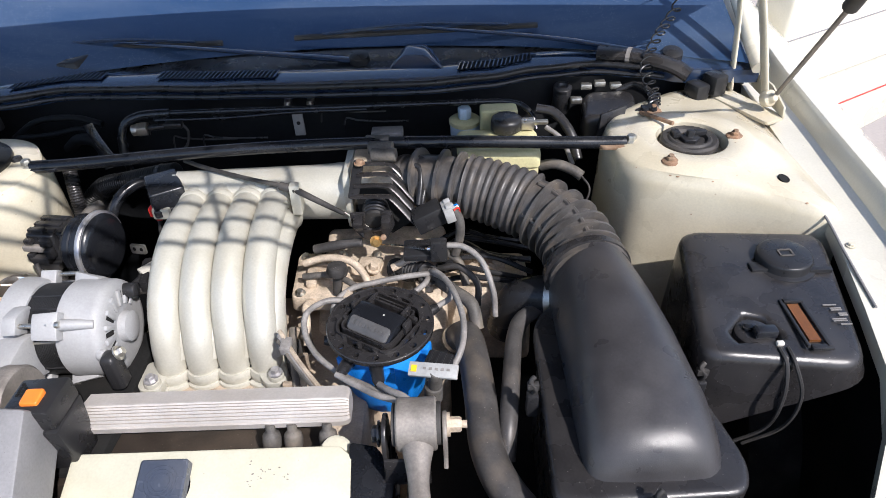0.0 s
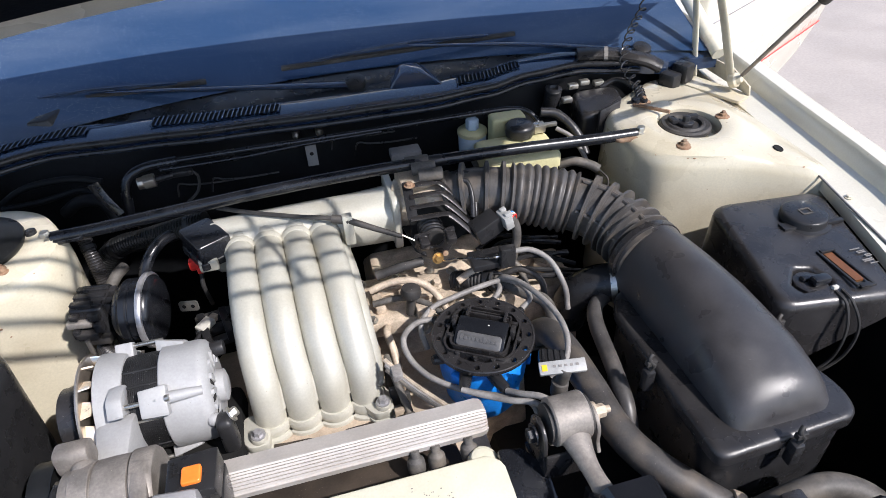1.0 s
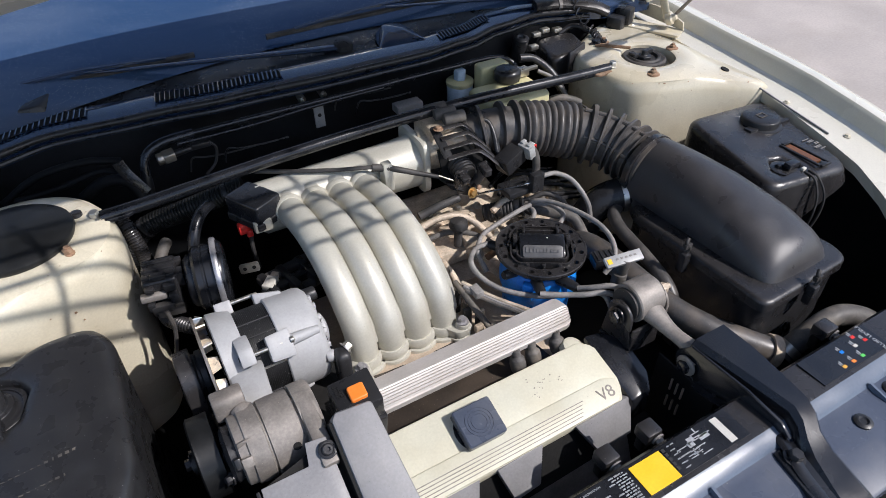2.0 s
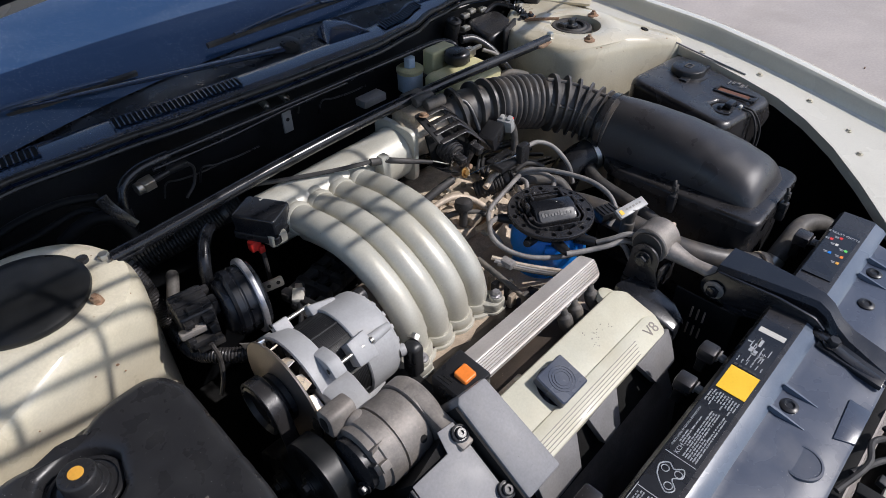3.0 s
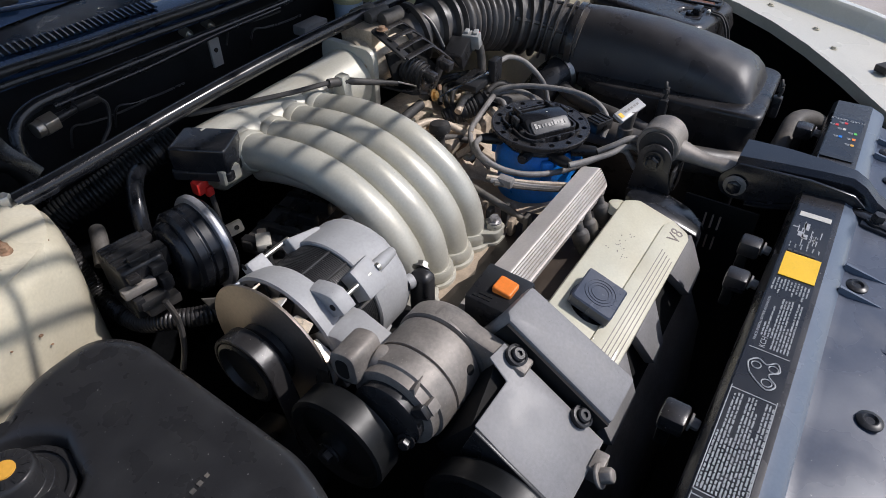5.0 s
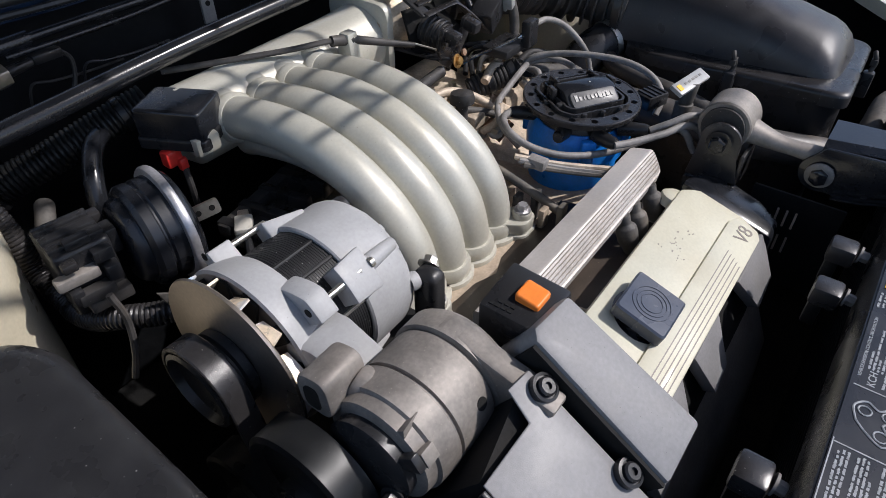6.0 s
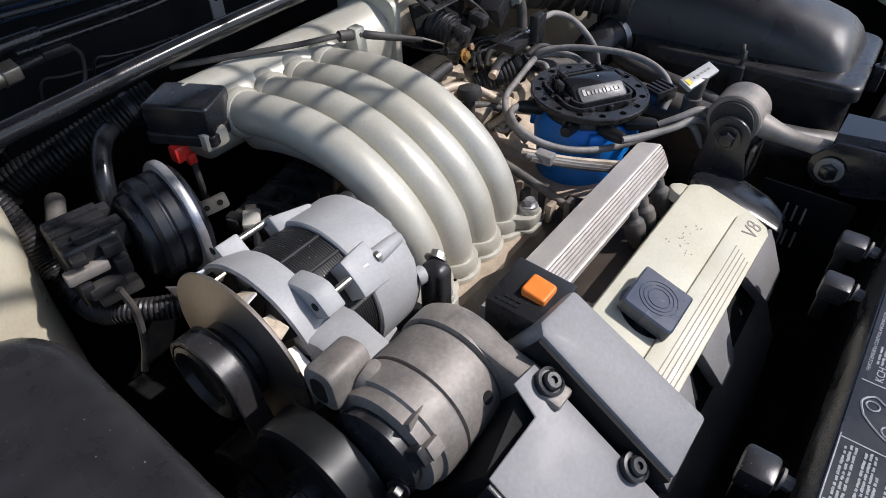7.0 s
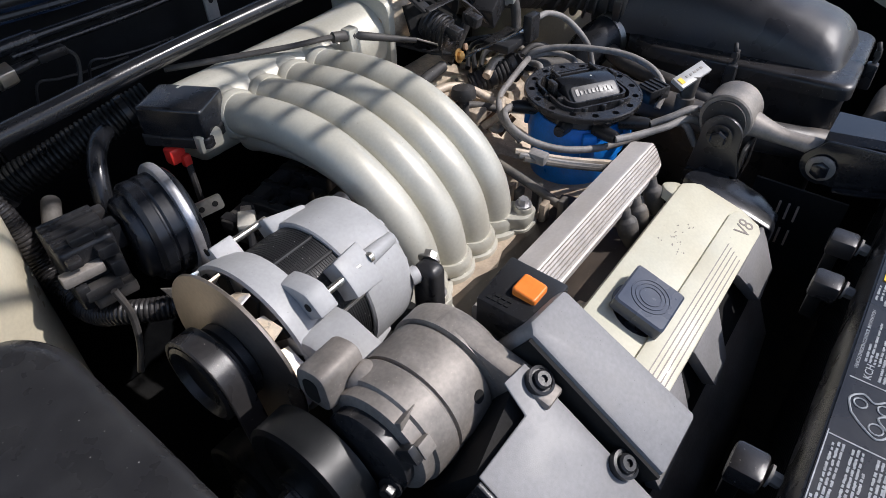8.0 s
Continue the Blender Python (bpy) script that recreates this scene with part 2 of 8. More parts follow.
gr2 = gt.nodes.new("ShaderNodeMapRange")
gr2.inputs["From Min"].default_value, gr2.inputs["From Max"].default_value = 0.34, 0.58
gt.links.new(gn.outputs["Fac"], gr2.inputs["Value"])
gm = gt.nodes.new("ShaderNodeMath")
gm.operation = "MULTIPLY"
gt.links.new(gr.outputs[0], gm.inputs[0])
gt.links.new(gr2.outputs[0], gm.inputs[1])
gx = gt.nodes.new("ShaderNodeMix")
gx.data_type = "RGBA"
gs2 = gt.nodes.new("ShaderNodeTexNoise")
gs2.inputs["Scale"].default_value, gs2.inputs["Detail"].default_value = 5, 6
gmap = gt.nodes.new("ShaderNodeMapping")
gmap.inputs["Scale"].default_value = (0.35, 2.2, 2.2)
gt.links.new(gtc.outputs["Object"], gmap.inputs["Vector"])
gt.links.new(gmap.outputs[0], gs2.inputs["Vector"])
gr3 = gt.nodes.new("ShaderNodeMapRange")
gr3.inputs["From Min"].default_value, gr3.inputs["From Max"].default_value = 0.40, 0.75
gt.links.new(gs2.outputs["Fac"], gr3.inputs["Value"])
gfilm = gt.nodes.new("ShaderNodeMix")
gfilm.data_type = "RGBA"
# both film tones carry the sky's blue reflection
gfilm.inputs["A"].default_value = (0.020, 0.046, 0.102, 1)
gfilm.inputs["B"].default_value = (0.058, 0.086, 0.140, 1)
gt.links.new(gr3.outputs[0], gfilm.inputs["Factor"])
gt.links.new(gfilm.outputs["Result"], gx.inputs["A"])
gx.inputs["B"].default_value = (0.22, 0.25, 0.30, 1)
gt.links.new(gm.outputs[0], gx.inputs["Factor"])
gt.links.new(gx.outputs["Result"], gb.inputs["Base Color"])


# ---- shaping helpers ----
def V(*a):
    return Vector(a)


def spline(pts, k=8):
    """Catmull-Rom points through pts."""
    p = [Vector(q) for q in pts]
    p = [p[0] * 2 - p[1]] + p + [p[-1] * 2 - p[-2]]
    out = []
    for i in range(1, len(p) - 2):
        a, b, c, d = p[i - 1:i + 3]
        for j in range(k):
            t = j / k
            out.append(0.5 * (2 * b + (c - a) * t + (2 * a - 5 * b + 4 * c - d) * t * t + (3 * b - a - 3 * c + d) * t ** 3))
    return out + [p[-2].copy()]


def loft(bm, rings, caps=True, closed=True):
    vs = [[bm.verts.new(q) for q in r] for r in rings]
    n = len(vs[0])
    for a, b in zip(vs, vs[1:]):
        for i in range(n if closed else n - 1):
            j = (i + 1) % n
            bm.faces.new((a[i], a[j], b[j], b[i]))
    if caps:
        bm.faces.new(vs[0][::-1])
        bm.faces.new(vs[-1])
    return vs


def sweep(bm, pts, r, n=12, caps=True, flat=1.0, up=(0, 0, 1)):
    """A tube along pts; r is a radius or a function of the way 0..1; flat squeezes it across 'up'."""
    pts = [Vector(p) for p in pts]
    rings = []
    prev = None
    for i, p in enumerate(pts):
        t = (pts[min(i + 1, len(pts) - 1)] - pts[max(i - 1, 0)]).normalized()
        if prev is None:
            u = Vector(up) - t * t.dot(Vector(up))
            if u.length < 1e-3:
                u = t.orthogonal()
        else:
            u = prev - t * t.dot(prev)
        u.normalize()
        prev = u
        w = t.cross(u)
        rad = r(i / (len(pts) - 1)) if callable(r) else r
        rings.append([p + (u * math.cos(a) * flat + w * math.sin(a)) * rad for a in (2 * math.pi * k / n for k in range(n))])
    loft(bm, rings, caps)


def axes(axis):
    a = Vector(axis).normalized()
    u = a.orthogonal().normalized() if abs(a.x) < 0.9 else (V(0, 0, 1) - a * a.z).normalized()
    return u, a.cross(u), a


def lathe(bm, prof, o, axis=(0, 0, 1), n=24, caps=True):
    """prof: (radius, way along the axis)."""
    u, w, a = axes(axis)
    o = Vector(o)
    loft(bm, [[o + a * h + (u * math.cos(t) + w * math.sin(t)) * max(r, 1e-4) for t in (2 * math.pi * k / n for k in range(n))] for r, h in prof], caps)


def cyl(bm, a, b, r, r2=None, n=16):
    a, b = Vector(a), Vector(b)
    lathe(bm, [(r, 0), (r if r2 is None else r2, (b - a).length)], a, b - a, n)


def box(bm, c, s, m=None):
    m = m or Matrix()
    q = [m @ V(c[0] + s[0] * x / 2, c[1] + s[1] * y / 2, c[2] + s[2] * z / 2) for z in (-1, 1) for x, y in ((-1, -1), (1, -1), (1, 1), (-1, 1))]
    loft(bm, [q[:4], q[4:]])


def prism(bm, poly, h, m=None, scale=1.0):
    """poly in the local xy plane, raised by h along local z; scale tapers the top about its middle."""
    m = m or Matrix()
    cx = sum(p[0] for p in poly) / len(poly)
    cy = sum(p[1] for p in poly) / len(poly)
    loft(bm, [[m @ V(x, y, 0) for x, y in poly], [m @ V(cx + (x - cx) * scale, cy + (y - cy) * scale, h) for x, y in poly]])


def rpoly(c, r, k=5):
    """A polygon (counter-clockwise) with rounded corners."""
    out = []
    n = len(c)
    for i in range(n):
        p, a, b = Vector(c[i]).to_2d(), Vector(c[i - 1]).to_2d(), Vector(c[(i + 1) % n]).to_2d()
        d1, d2 = (a - p), (b - p)
        l = min(r, d1.length * 0.48, d2.length * 0.48)
        s, e = p + d1.normalized() * l, p + d2.normalized() * l
        for j in range(k + 1):
            t = j / k
            out.append(tuple(s * (1 - t) ** 2 + p * 2 * t * (1 - t) + e * t * t))
    return out

def rect(w, d, cx=0.0, cy=0.0):
    return [(cx - w / 2, cy - d / 2), (cx + w / 2, cy - d / 2), (cx + w / 2, cy + d / 2), (cx - w / 2, cy + d / 2)]


def pillow(bm, c, z0, z1, rc, rt, m=None, foot=1.0, tilt=(0, 0), steps=5, base_tilt=(0, 0), well=None):
    """A block on the outline c with rounded upright corners and a rounded top edge; tilt: slope of the top along x and y."""
    m = m or Matrix()
    cx = sum(p[0] for p in c) / len(c)
    cy = sum(p[1] for p in c) / len(c)
    o = rpoly(c, rc)
    size = min(max(p[0] for p in c) - min(p[0] for p in c), max(p[1] for p in c) - min(p[1] for p in c)) / 2
    rows = [(foot, z0), (1.0, z1 - rt)]
    for i in range(1, steps + 1):
        a = math.pi / 2 * i / steps
        rows.append((1 - rt * (1 - math.cos(a)) / size, z1 - rt + rt * math.sin(a)))
    rings = []
    for k, z in rows:
        sl = base_tilt if z == z0 else tilt
        rings.append([m @ V(cx + (x - cx) * k, cy + (y - cy) * k, z + (x - cx) * sl[0] + (y - cy) * sl[1]) for x, y in o])
    if well:
        wx, wy, wr_, dp = well
        zt = lambda x, y: z1 + (x - cx) * tilt[0] + (y - cy) * tilt[1]
        top = rings[-1]
        ang = [math.atan2(p.y - wy, p.x - wx) for p in top]
        for r, d in ((wr_ * 1.35, 0.0), (wr_ * 1.16, 0.0012), (wr_ * 1.05, 0.004), (wr_, 0.007), (wr_ * 0.96, dp), (wr_ * 0.5, dp)):
            rings.append([m @ V(wx + r * math.cos(a), wy + r * math.sin(a), zt(wx + r * math.cos(a), wy + r * math.sin(a)) - d) for a in ang])
    loft(bm, rings)


def hexbolt(bm, o, axis, r=0.006, h=0.005, washer=True):
    if washer:
        lathe(bm, [(r * 1.55, 0), (r * 1.55, h * 0.25)], o, axis, 16)
    lathe(bm, [(r, h * 0.25), (r, h), (r * 0.85, h * 1.15)], o, axis, 6)


def part(name, bm, material, parent=None, label="", bevel=0.0, seg=2, angle=38):
    """Links bm as one mesh object, in world metres, under a thing or a part."""
    bmesh.ops.remove_doubles(bm, verts=bm.verts, dist=1e-6)
    bmesh.ops.recalc_face_normals(bm, faces=bm.faces)
    if bevel:
        es = [e for e in bm.edges if len(e.link_faces) == 2 and e.calc_face_angle(0) > radians(angle)]
        bmesh.ops.bevel(bm, geom=es, offset=bevel, segments=seg, profile=0.5, affect="EDGES", clamp_overlap=True)
    for f in bm.faces:
        f.smooth = True
    for e in bm.edges:
        e.smooth = not (len(e.link_faces) == 2 and e.calc_face_angle(0) > radians(angle))
    me = bpy.data.meshes.new(name)
    bm.to_mesh(me)
    bm.free()
    me.materials.append(material)
    ob = new(name, me)
    if parent:
        ob.parent = parent
        ob.matrix_parent_inverse = WORLD_OF[parent].inverted()
    WORLD_OF[ob] = Matrix()
    if label:
        ob["label"] = label
    return ob


WORLD_OF = {}


def thing(name, base, label, category, group="", kind=""):
    ob = new(name)
    ob.empty_display_size = 0.02
    ob.location = base
    WORLD_OF[ob] = Matrix.Translation(base)
    return tagged(ob, label, category, group, kind)


def B():
    return bmesh.new()


def lettering(name, text, size, m, material, parent, depth=0.0006, align="LEFT"):
    cu = bpy.data.curves.new(name, "FONT")
    cu.body, cu.size, cu.extrude, cu.align_x, cu.align_y = text, size, depth, align, "CENTER"
    tmp = new(name, cu)
    me = bpy.data.meshes.new_from_object(tmp.evaluated_get(bpy.context.evaluated_depsgraph_get()))
    bpy.data.objects.remove(tmp)
    bm = B()
    bm.from_mesh(me)
    bmesh.ops.transform(bm, matrix=m, verts=bm.verts)
    return part(name, bm, material, parent)


def frame_on(o, xdir, ydir):
    """A matrix whose x and y lie along the given directions, at o."""
    x = Vector(xdir).normalized()
    z = x.cross(Vector(ydir)).normalized()
    y = z.cross(x)
    m = Matrix((x, y, z)).transposed().to_4x4()
    m.translation = o
    return m


# ---- ground ----
bm = B()
bmesh.ops.create_grid(bm, x_segments=24, y_segments=24, size=60)
ground = part("ground", bm, CONCRETE)
tagged(ground, "pale sunlit concrete yard with faint stains", "ground", kind="structure")

# ---- car body ----
car = thing("car", (0, 0, 0), "cream car with its hood raised and one door open", "car")


def fender(side):
    """Fender: inner flange, upright inner wall, rounded lip and outer skin down to the sill, swept along the car."""
    s = side
    rows = []
    for y, lipx, lipz, flz, inx in ((0.62, 0.83, 0.955, 0.92, 0.76), (0.35, 0.815, 0.937, 0.90, 0.745), (0.2, 0.805, 0.925, 0.888, 0.735), (0.0, 0.797, 0.912, 0.877, 0.725),
                                    (-0.16, 0.789, 0.905, 0.868, 0.712), (-0.23, 0.785, 0.900, 0.864, 0.698), (-0.34, 0.774, 0.888, 0.853, 0.678), (-0.42, 0.765, 0.878, 0.843, 0.662), (-0.49, 0.757, 0.868, 0.833, 0.630),
                                    (-0.56, 0.749, 0.857, 0.822, 0.582), (-0.63, 0.742, 0.846, 0.812, 0.515), (-0.70, 0.733, 0.833, 0.80, 0.440), (-0.765, 0.725, 0.820, 0.789, 0.368)):
        prof = [(inx, flz - 0.02), (inx, flz), (inx + 0.006, flz + 0.001), (lipx - 0.03, flz + 0.002), (lipx - 0.022, flz + 0.006), (lipx - 0.014, lipz - 0.006), (lipx - 0.008, lipz), (lipx + 0.004, lipz + 0.001),
                (lipx + 0.03, lipz - 0.006), (lipx + 0.075, lipz - 0.04), (lipx + 0.10, lipz - 0.10), (lipx + 0.105, lipz - 0.3), (lipx + 0.10, 0.35), (lipx + 0.09, 0.345)]
        rows.append([V(s * x, y, z) for x, z in prof])
    b = B()
    loft(b, rows, caps=False, closed=False)
    bmesh.ops.solidify(b, geom=b.faces[:], thickness=0.002)
    return part("fender", b, BODY, car, "cream fender with an inner bolt flange")


fender(1)
fender(-1)


SHOULDER = [(0.735, 0.24), (0.66, 0.235), (0.57, 0.19), (0.50, 0.145), (0.458, 0.10), (0.44, 0.05), (0.438, 0.0), (0.446, -0.05), (0.47, -0.086), (0.53, -0.110), (0.60, -0.136), (0.68, -0.170), (0.735, -0.192)]


# the other tower is cut off close behind its crown
SHOULDER_L = [(0.735, 0.112), (0.66, 0.112), (0.60, 0.104), (0.545, 0.095), (0.500, 0.076), (0.470, 0.048), (0.453, 0.012), (0.450, -0.02), (0.459, -0.055), (0.478, -0.086), (0.53, -0.110), (0.60, -0.136), (0.68, -0.170), (0.735, -0.192)]


def reach(poly, c, a):
    """How far the outline lies from c in the direction a."""
    d, best = (math.cos(a), math.sin(a)), 1.0
    for (x0, y0), (x1, y1) in zip(poly, poly[1:] + poly[:1]):
        ex, ey = x1 - x0, y1 - y0
        den = d[0] * ey - d[1] * ex
        if abs(den) < 1e-9:
            continue
        t = ((x0 - c[0]) * ey - (y0 - c[1]) * ex) / den
        u = ((x0 - c[0]) * d[1] - (y0 - c[1]) * d[0]) / den
        if t > 0 and 0 <= u <= 1:
            best = min(best, t)
    return best


def strut_tower(s):
    """Domed suspension tower: round crown, apron out to the fender, upright front and inner walls."""
    b = B()
    rows = []
    n = 96
    out = rpoly(SHOULDER if s > 0 else SHOULDER_L, 0.03)
    for blend, k, r, z, lean in ((0, 0, 0.040, 0.884, 0), (0, 0, 0.052, 0.885, 0), (0, 0, 0.054, 0.906, 0), (0, 0, 0.058, 0.908, 0), (0, 0, 0.088, 0.909, 0), (0, 0, 0.096, 0.906, 0.0), (0.25, 0.9, 0.104, 0.9045, 0.5), (0.75, 0.93, 0.11, 0.9015, 1), (1, 0.93, 0, 0.898, 1),
                                 (1, 0.97, 0, 0.890, 1), (1, 0.99, 0, 0.878, 1), (1, 1.0, 0, 0.86, 1), (1, 1.03, 0, 0.76, 1), (1, 1.06, 0, 0.55, 1)):
        ring = []
        for i in range(n):
            a = 2 * math.pi * i / n
            q = reach(out, (0.57, 0), a) * (k or 1) * (1 if s > 0 or z > 0.85 else 0.955 if z > 0.7 else 0.92)
            rr = r + (q - r) * blend
            x, y = 0.57 + rr * math.cos(a), rr * math.sin(a)
            ring.append(V(s * min(x, 0.736), y, z - lean * 0.020 * max(0, (x - 0.60) / 0.135)))
        rows.append(ring)
    loft(b, rows, caps=True)
    return part("strut_tower", b, CREAM, car, "cream strut tower with worn paint and light rust")


tower_r = strut_tower(1)
tower_l = strut_tower(-1)

# bay floor and side walls, the depth's shade put into their near-black colour
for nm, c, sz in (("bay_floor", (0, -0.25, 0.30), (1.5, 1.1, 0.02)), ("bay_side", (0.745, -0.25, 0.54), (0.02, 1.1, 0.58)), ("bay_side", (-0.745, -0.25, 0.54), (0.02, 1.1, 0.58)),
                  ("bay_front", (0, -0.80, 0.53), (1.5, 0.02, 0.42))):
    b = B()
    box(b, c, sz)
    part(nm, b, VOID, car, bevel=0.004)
b = B()
fw = []
for x in [-0.74 + 0.074 * i for i in range(21)]:
    w = 0.012 * math.sin(x * 17) + 0.008 * math.sin(x * 41)
    fw.append([V(x, 0.235, 0.915), V(x, 0.228 + w * 0.3, 0.89), V(x, 0.215 + w, 0.84), V(x, 0.20 + w, 0.76), V(x, 0.21, 0.6), V(x, 0.24, 0.32)])
loft(b, fw, caps=False, closed=False)
bmesh.ops.solidify(b, geom=b.faces[:], thickness=0.01)
part("firewall", b, FIREWALL, car, "black padded firewall")

# cowl panel, seal, windshield
CURVE = [(-0.74, 0.16), (-0.62, 0.19), (-0.5, 0.222), (-0.36, 0.212), (-0.22, 0.198), (0, 0.186), (0.15, 0.182), (0.26, 0.196), (0.36, 0.226), (0.46, 0.240), (0.55, 0.215), (0.62, 0.185), (0.74, 0.175)]


def cowl_y(x):
    for (x0, y0), (x1, y1) in zip(CURVE, CURVE[1:]):
        if x0 <= x <= x1:
            t = (x - x0) / (x1 - x0)
            t = t * t * (3 - 2 * t)
            return y0 + (y1 - y0) * t
    return CURVE[-1][1]


def glass_base(x):
    return 0.345 - 0.16 * (x / 0.72) ** 2


xs = [-0.74 + 0.02 * i for i in range(75)]
b = B()
loft(b, [[V(x, cowl_y(x) + 0.004, 0.914), V(x, cowl_y(x) + 0.006, 0.936), V(x, cowl_y(x) + 0.022, 0.942), V(x, cowl_y(x) + 0.05, 0.945), V(x, cowl_y(x) + 0.062, 0.9445),
           V(x, cowl_y(x) + 0.066, 0.938)] for x in xs], caps=False, closed=False)
bmesh.ops.solidify(b, geom=b.faces[:], thickness=0.003)
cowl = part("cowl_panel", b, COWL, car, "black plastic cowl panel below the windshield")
# wiper trough split off in black, which paints in the shade under the glass
b = B()
loft(b, [[V(x, cowl_y(x) + 0.060, 0.941), V(x, max(cowl_y(x) + 0.08, glass_base(x) - 0.04), 0.9395), V(x, max(cowl_y(x) + 0.09, glass_base(x) - 0.012), 0.944), V(x, max(cowl_y(x) + 0.10, glass_base(x) + 0.04), 0.950)] for x in xs], caps=False, closed=False)
bmesh.ops.solidify(b, geom=b.faces[:], thickness=0.003)
part("wiper_trough", b, BLACK, cowl, "dark wiper trough below the glass")
b = B()
sweep(b, [V(x, cowl_y(x), 0.937) for x in xs if x < 0.625], 0.0062, 10)
sweep(b, [V(x, cowl_y(x) - 0.006, 0.924) for x in xs if x < 0.60], 0.0042, 8)
part("cowl_seal", b, BLACK, cowl, "black rubber hood seal")
b = B()
rows = []
for i in range(49):
    x = -0.72 + 0.03 * i
    gy, side = glass_base(x), (x / 0.72) ** 2
    rows.append([V(x * (1 - 0.10 * t), gy + t * 0.80, 0.948 + t * 0.43 - 0.05 * t * t - 0.02 * side * t) for t in (0, 0.1, 0.25, 0.4, 0.55, 0.7, 0.85, 1)])
loft(b, rows, caps=False, closed=False)
bmesh.ops.solidify(b, geom=b.faces[:], thickness=0.005)
part("windshield", b, GLASS, car, "dark windshield with sky blue painted in and dried water spots")
b = B()
box(b, (0, 1.45, 1.30), (1.35, 1.0, 0.05))
part("roof", b, BODY, car, bevel=0.02)
for s in (-1, 1):
    b = B()
    sweep(b, spline([(s * 0.735, 0.17, 0.945), (s * 0.72, 0.5, 1.12), (s * 0.66, 1.0, 1.33)]), 0.015, 10)
    part("windshield_pillar", b, BODY, car)
    b = B()
    box(b, (s * 0.86, 1.97, 0.65), (0.1, 2.68, 0.6))
    part("side_panel", b, BODY, car, bevel=0.03)
    b = B()
    prism(b, [(0.42, 0.95), (1.0, 1.285), (1.93, 1.285), (2.52, 0.95)], 0.006, frame_on((s * 0.73, 0, 0), (0, 1, 0), (0, 0, 1)))
    part("side_window", b, GLASS, car)
    b = B()
    sweep(b, [(s * 0.72, 1.93, 1.30), (s * 0.76, 2.55, 0.95)], 0.03, 10)
    part("rear_pillar", b, BODY, car)
for nm, c, sz in (("trunk_lid", (0, 2.95, 0.925), (1.62, 0.84, 0.05)), ("rear_panel", (0, 3.31, 0.64), (1.70, 0.06, 0.56)), ("beltline", (0, 2.5, 0.93), (1.62, 0.10, 0.04))):
    b = B()
    box(b, c, sz)
    part(nm, b, BODY, car, bevel=0.015)
b = B()
loft(b, [[V(-0.64, 1.93, 1.305), V(0.64, 1.93, 1.305), V(0.64, 1.935, 1.297), V(-0.64, 1.935, 1.297)], [V(-0.70, 2.52, 0.955), V(0.70, 2.52, 0.955), V(0.70, 2.515, 0.947), V(-0.70, 2.515, 0.947)]])
part("rear_window", b, GLASS, car)

# hood, raised on its hinges
HA = radians(35)
hood = B()
rows = []
for i in range(25):
    x = -0.72 + 0.06 * i
    row = []
    for j in range(12):
        d = j / 11 * 1.12
        crown = 0.03 * (1 - (x / 0.72) ** 2) + 0.02 * math.sin(d * 2.6)
        row.append(V(x * (1 - 0.06 * j / 11), 0.33 - 0.06 * (x / 0.72) ** 2 - d * math.cos(HA) - crown * -math.sin(HA), 1.105 + d * math.sin(HA) + crown * math.cos(HA) - 0.03 * (x / 0.72) ** 2))
    rows.append(row)
loft(hood, rows, caps=False, closed=False)
bmesh.ops.solidify(hood, geom=hood.faces[:], thickness=0.012)
hood_ob = part("hood", hood, BODY, car, "raised cream hood")
b = B()
rows = [[p + V(0, -math.sin(HA), -math.cos(HA)) * 0.022 for p in r[1:-1]] for r in rows[1:-1]]
loft(b, rows, caps=False, closed=False)
bmesh.ops.solidify(b, geom=b.faces[:], thickness=0.01)
part("hood_liner", b, FIREWALL, hood_ob, "black felt hood liner")
FRONT = V(0, 0.33 - 1.12 * math.cos(HA), 1.105 + 1.12 * math.sin(HA))
DOWN = V(0, -math.sin(HA), -math.cos(HA))
for k in range(5):
    b = B()
    box(b, FRONT + DOWN * (0.018 + 0.042 * k), (0.92, 0.007, 0.008))
    part("grille_bar", b, BRIGHT, hood_ob, bevel=0.001)
for k in range(8):
    b = B()
    x = -0.455 + 0.13 * k
    sweep(b, [FRONT + V(x, 0, 0), FRONT + V(x, 0, 0) + DOWN * 0.185], 0.005, 8)
    part("grille_upright", b, BRIGHT, hood_ob)

# ---- strut brace ----
brace = thing("strut_brace", (0, 0, 0.88), "gloss black tubular strut tower brace bolted across the bay", "brace")
b = B()
sweep(b, spline([(-0.470, 0.0, 0.903), (-0.40, 0.002, 0.904), (-0.2, 0.005, 0.914), (0, 0.006, 0.918), (0.2, 0.005, 0.914), (0.40, 0.002, 0.905), (0.468, 0, 0.904)], 6), lambda t: 0.0098, 14)
part("tube", b, GLOSS, brace)
for s in (-1, 1):
    b = B()
    prism(b, rpoly([(0.425, -0.014), (0.498, -0.017), (0.498, 0.017), (0.425, 0.014)] if s > 0 else [(-0.506, -0.015), (-0.425, -0.013), (-0.425, 0.013), (-0.506, 0.015)], 0.012), 0.006, Matrix.Translation((0, 0, 0.8985)))
    part("end_plate", b, GLOSS if s < 0 else RUST, brace, bevel=0.001)
    b = B()
    hexbolt(b, (s * 0.476, 0, 0.9045), (0, 0, 1), 0.0075, 0.010)
    part("bolt", b, STEEL, brace)

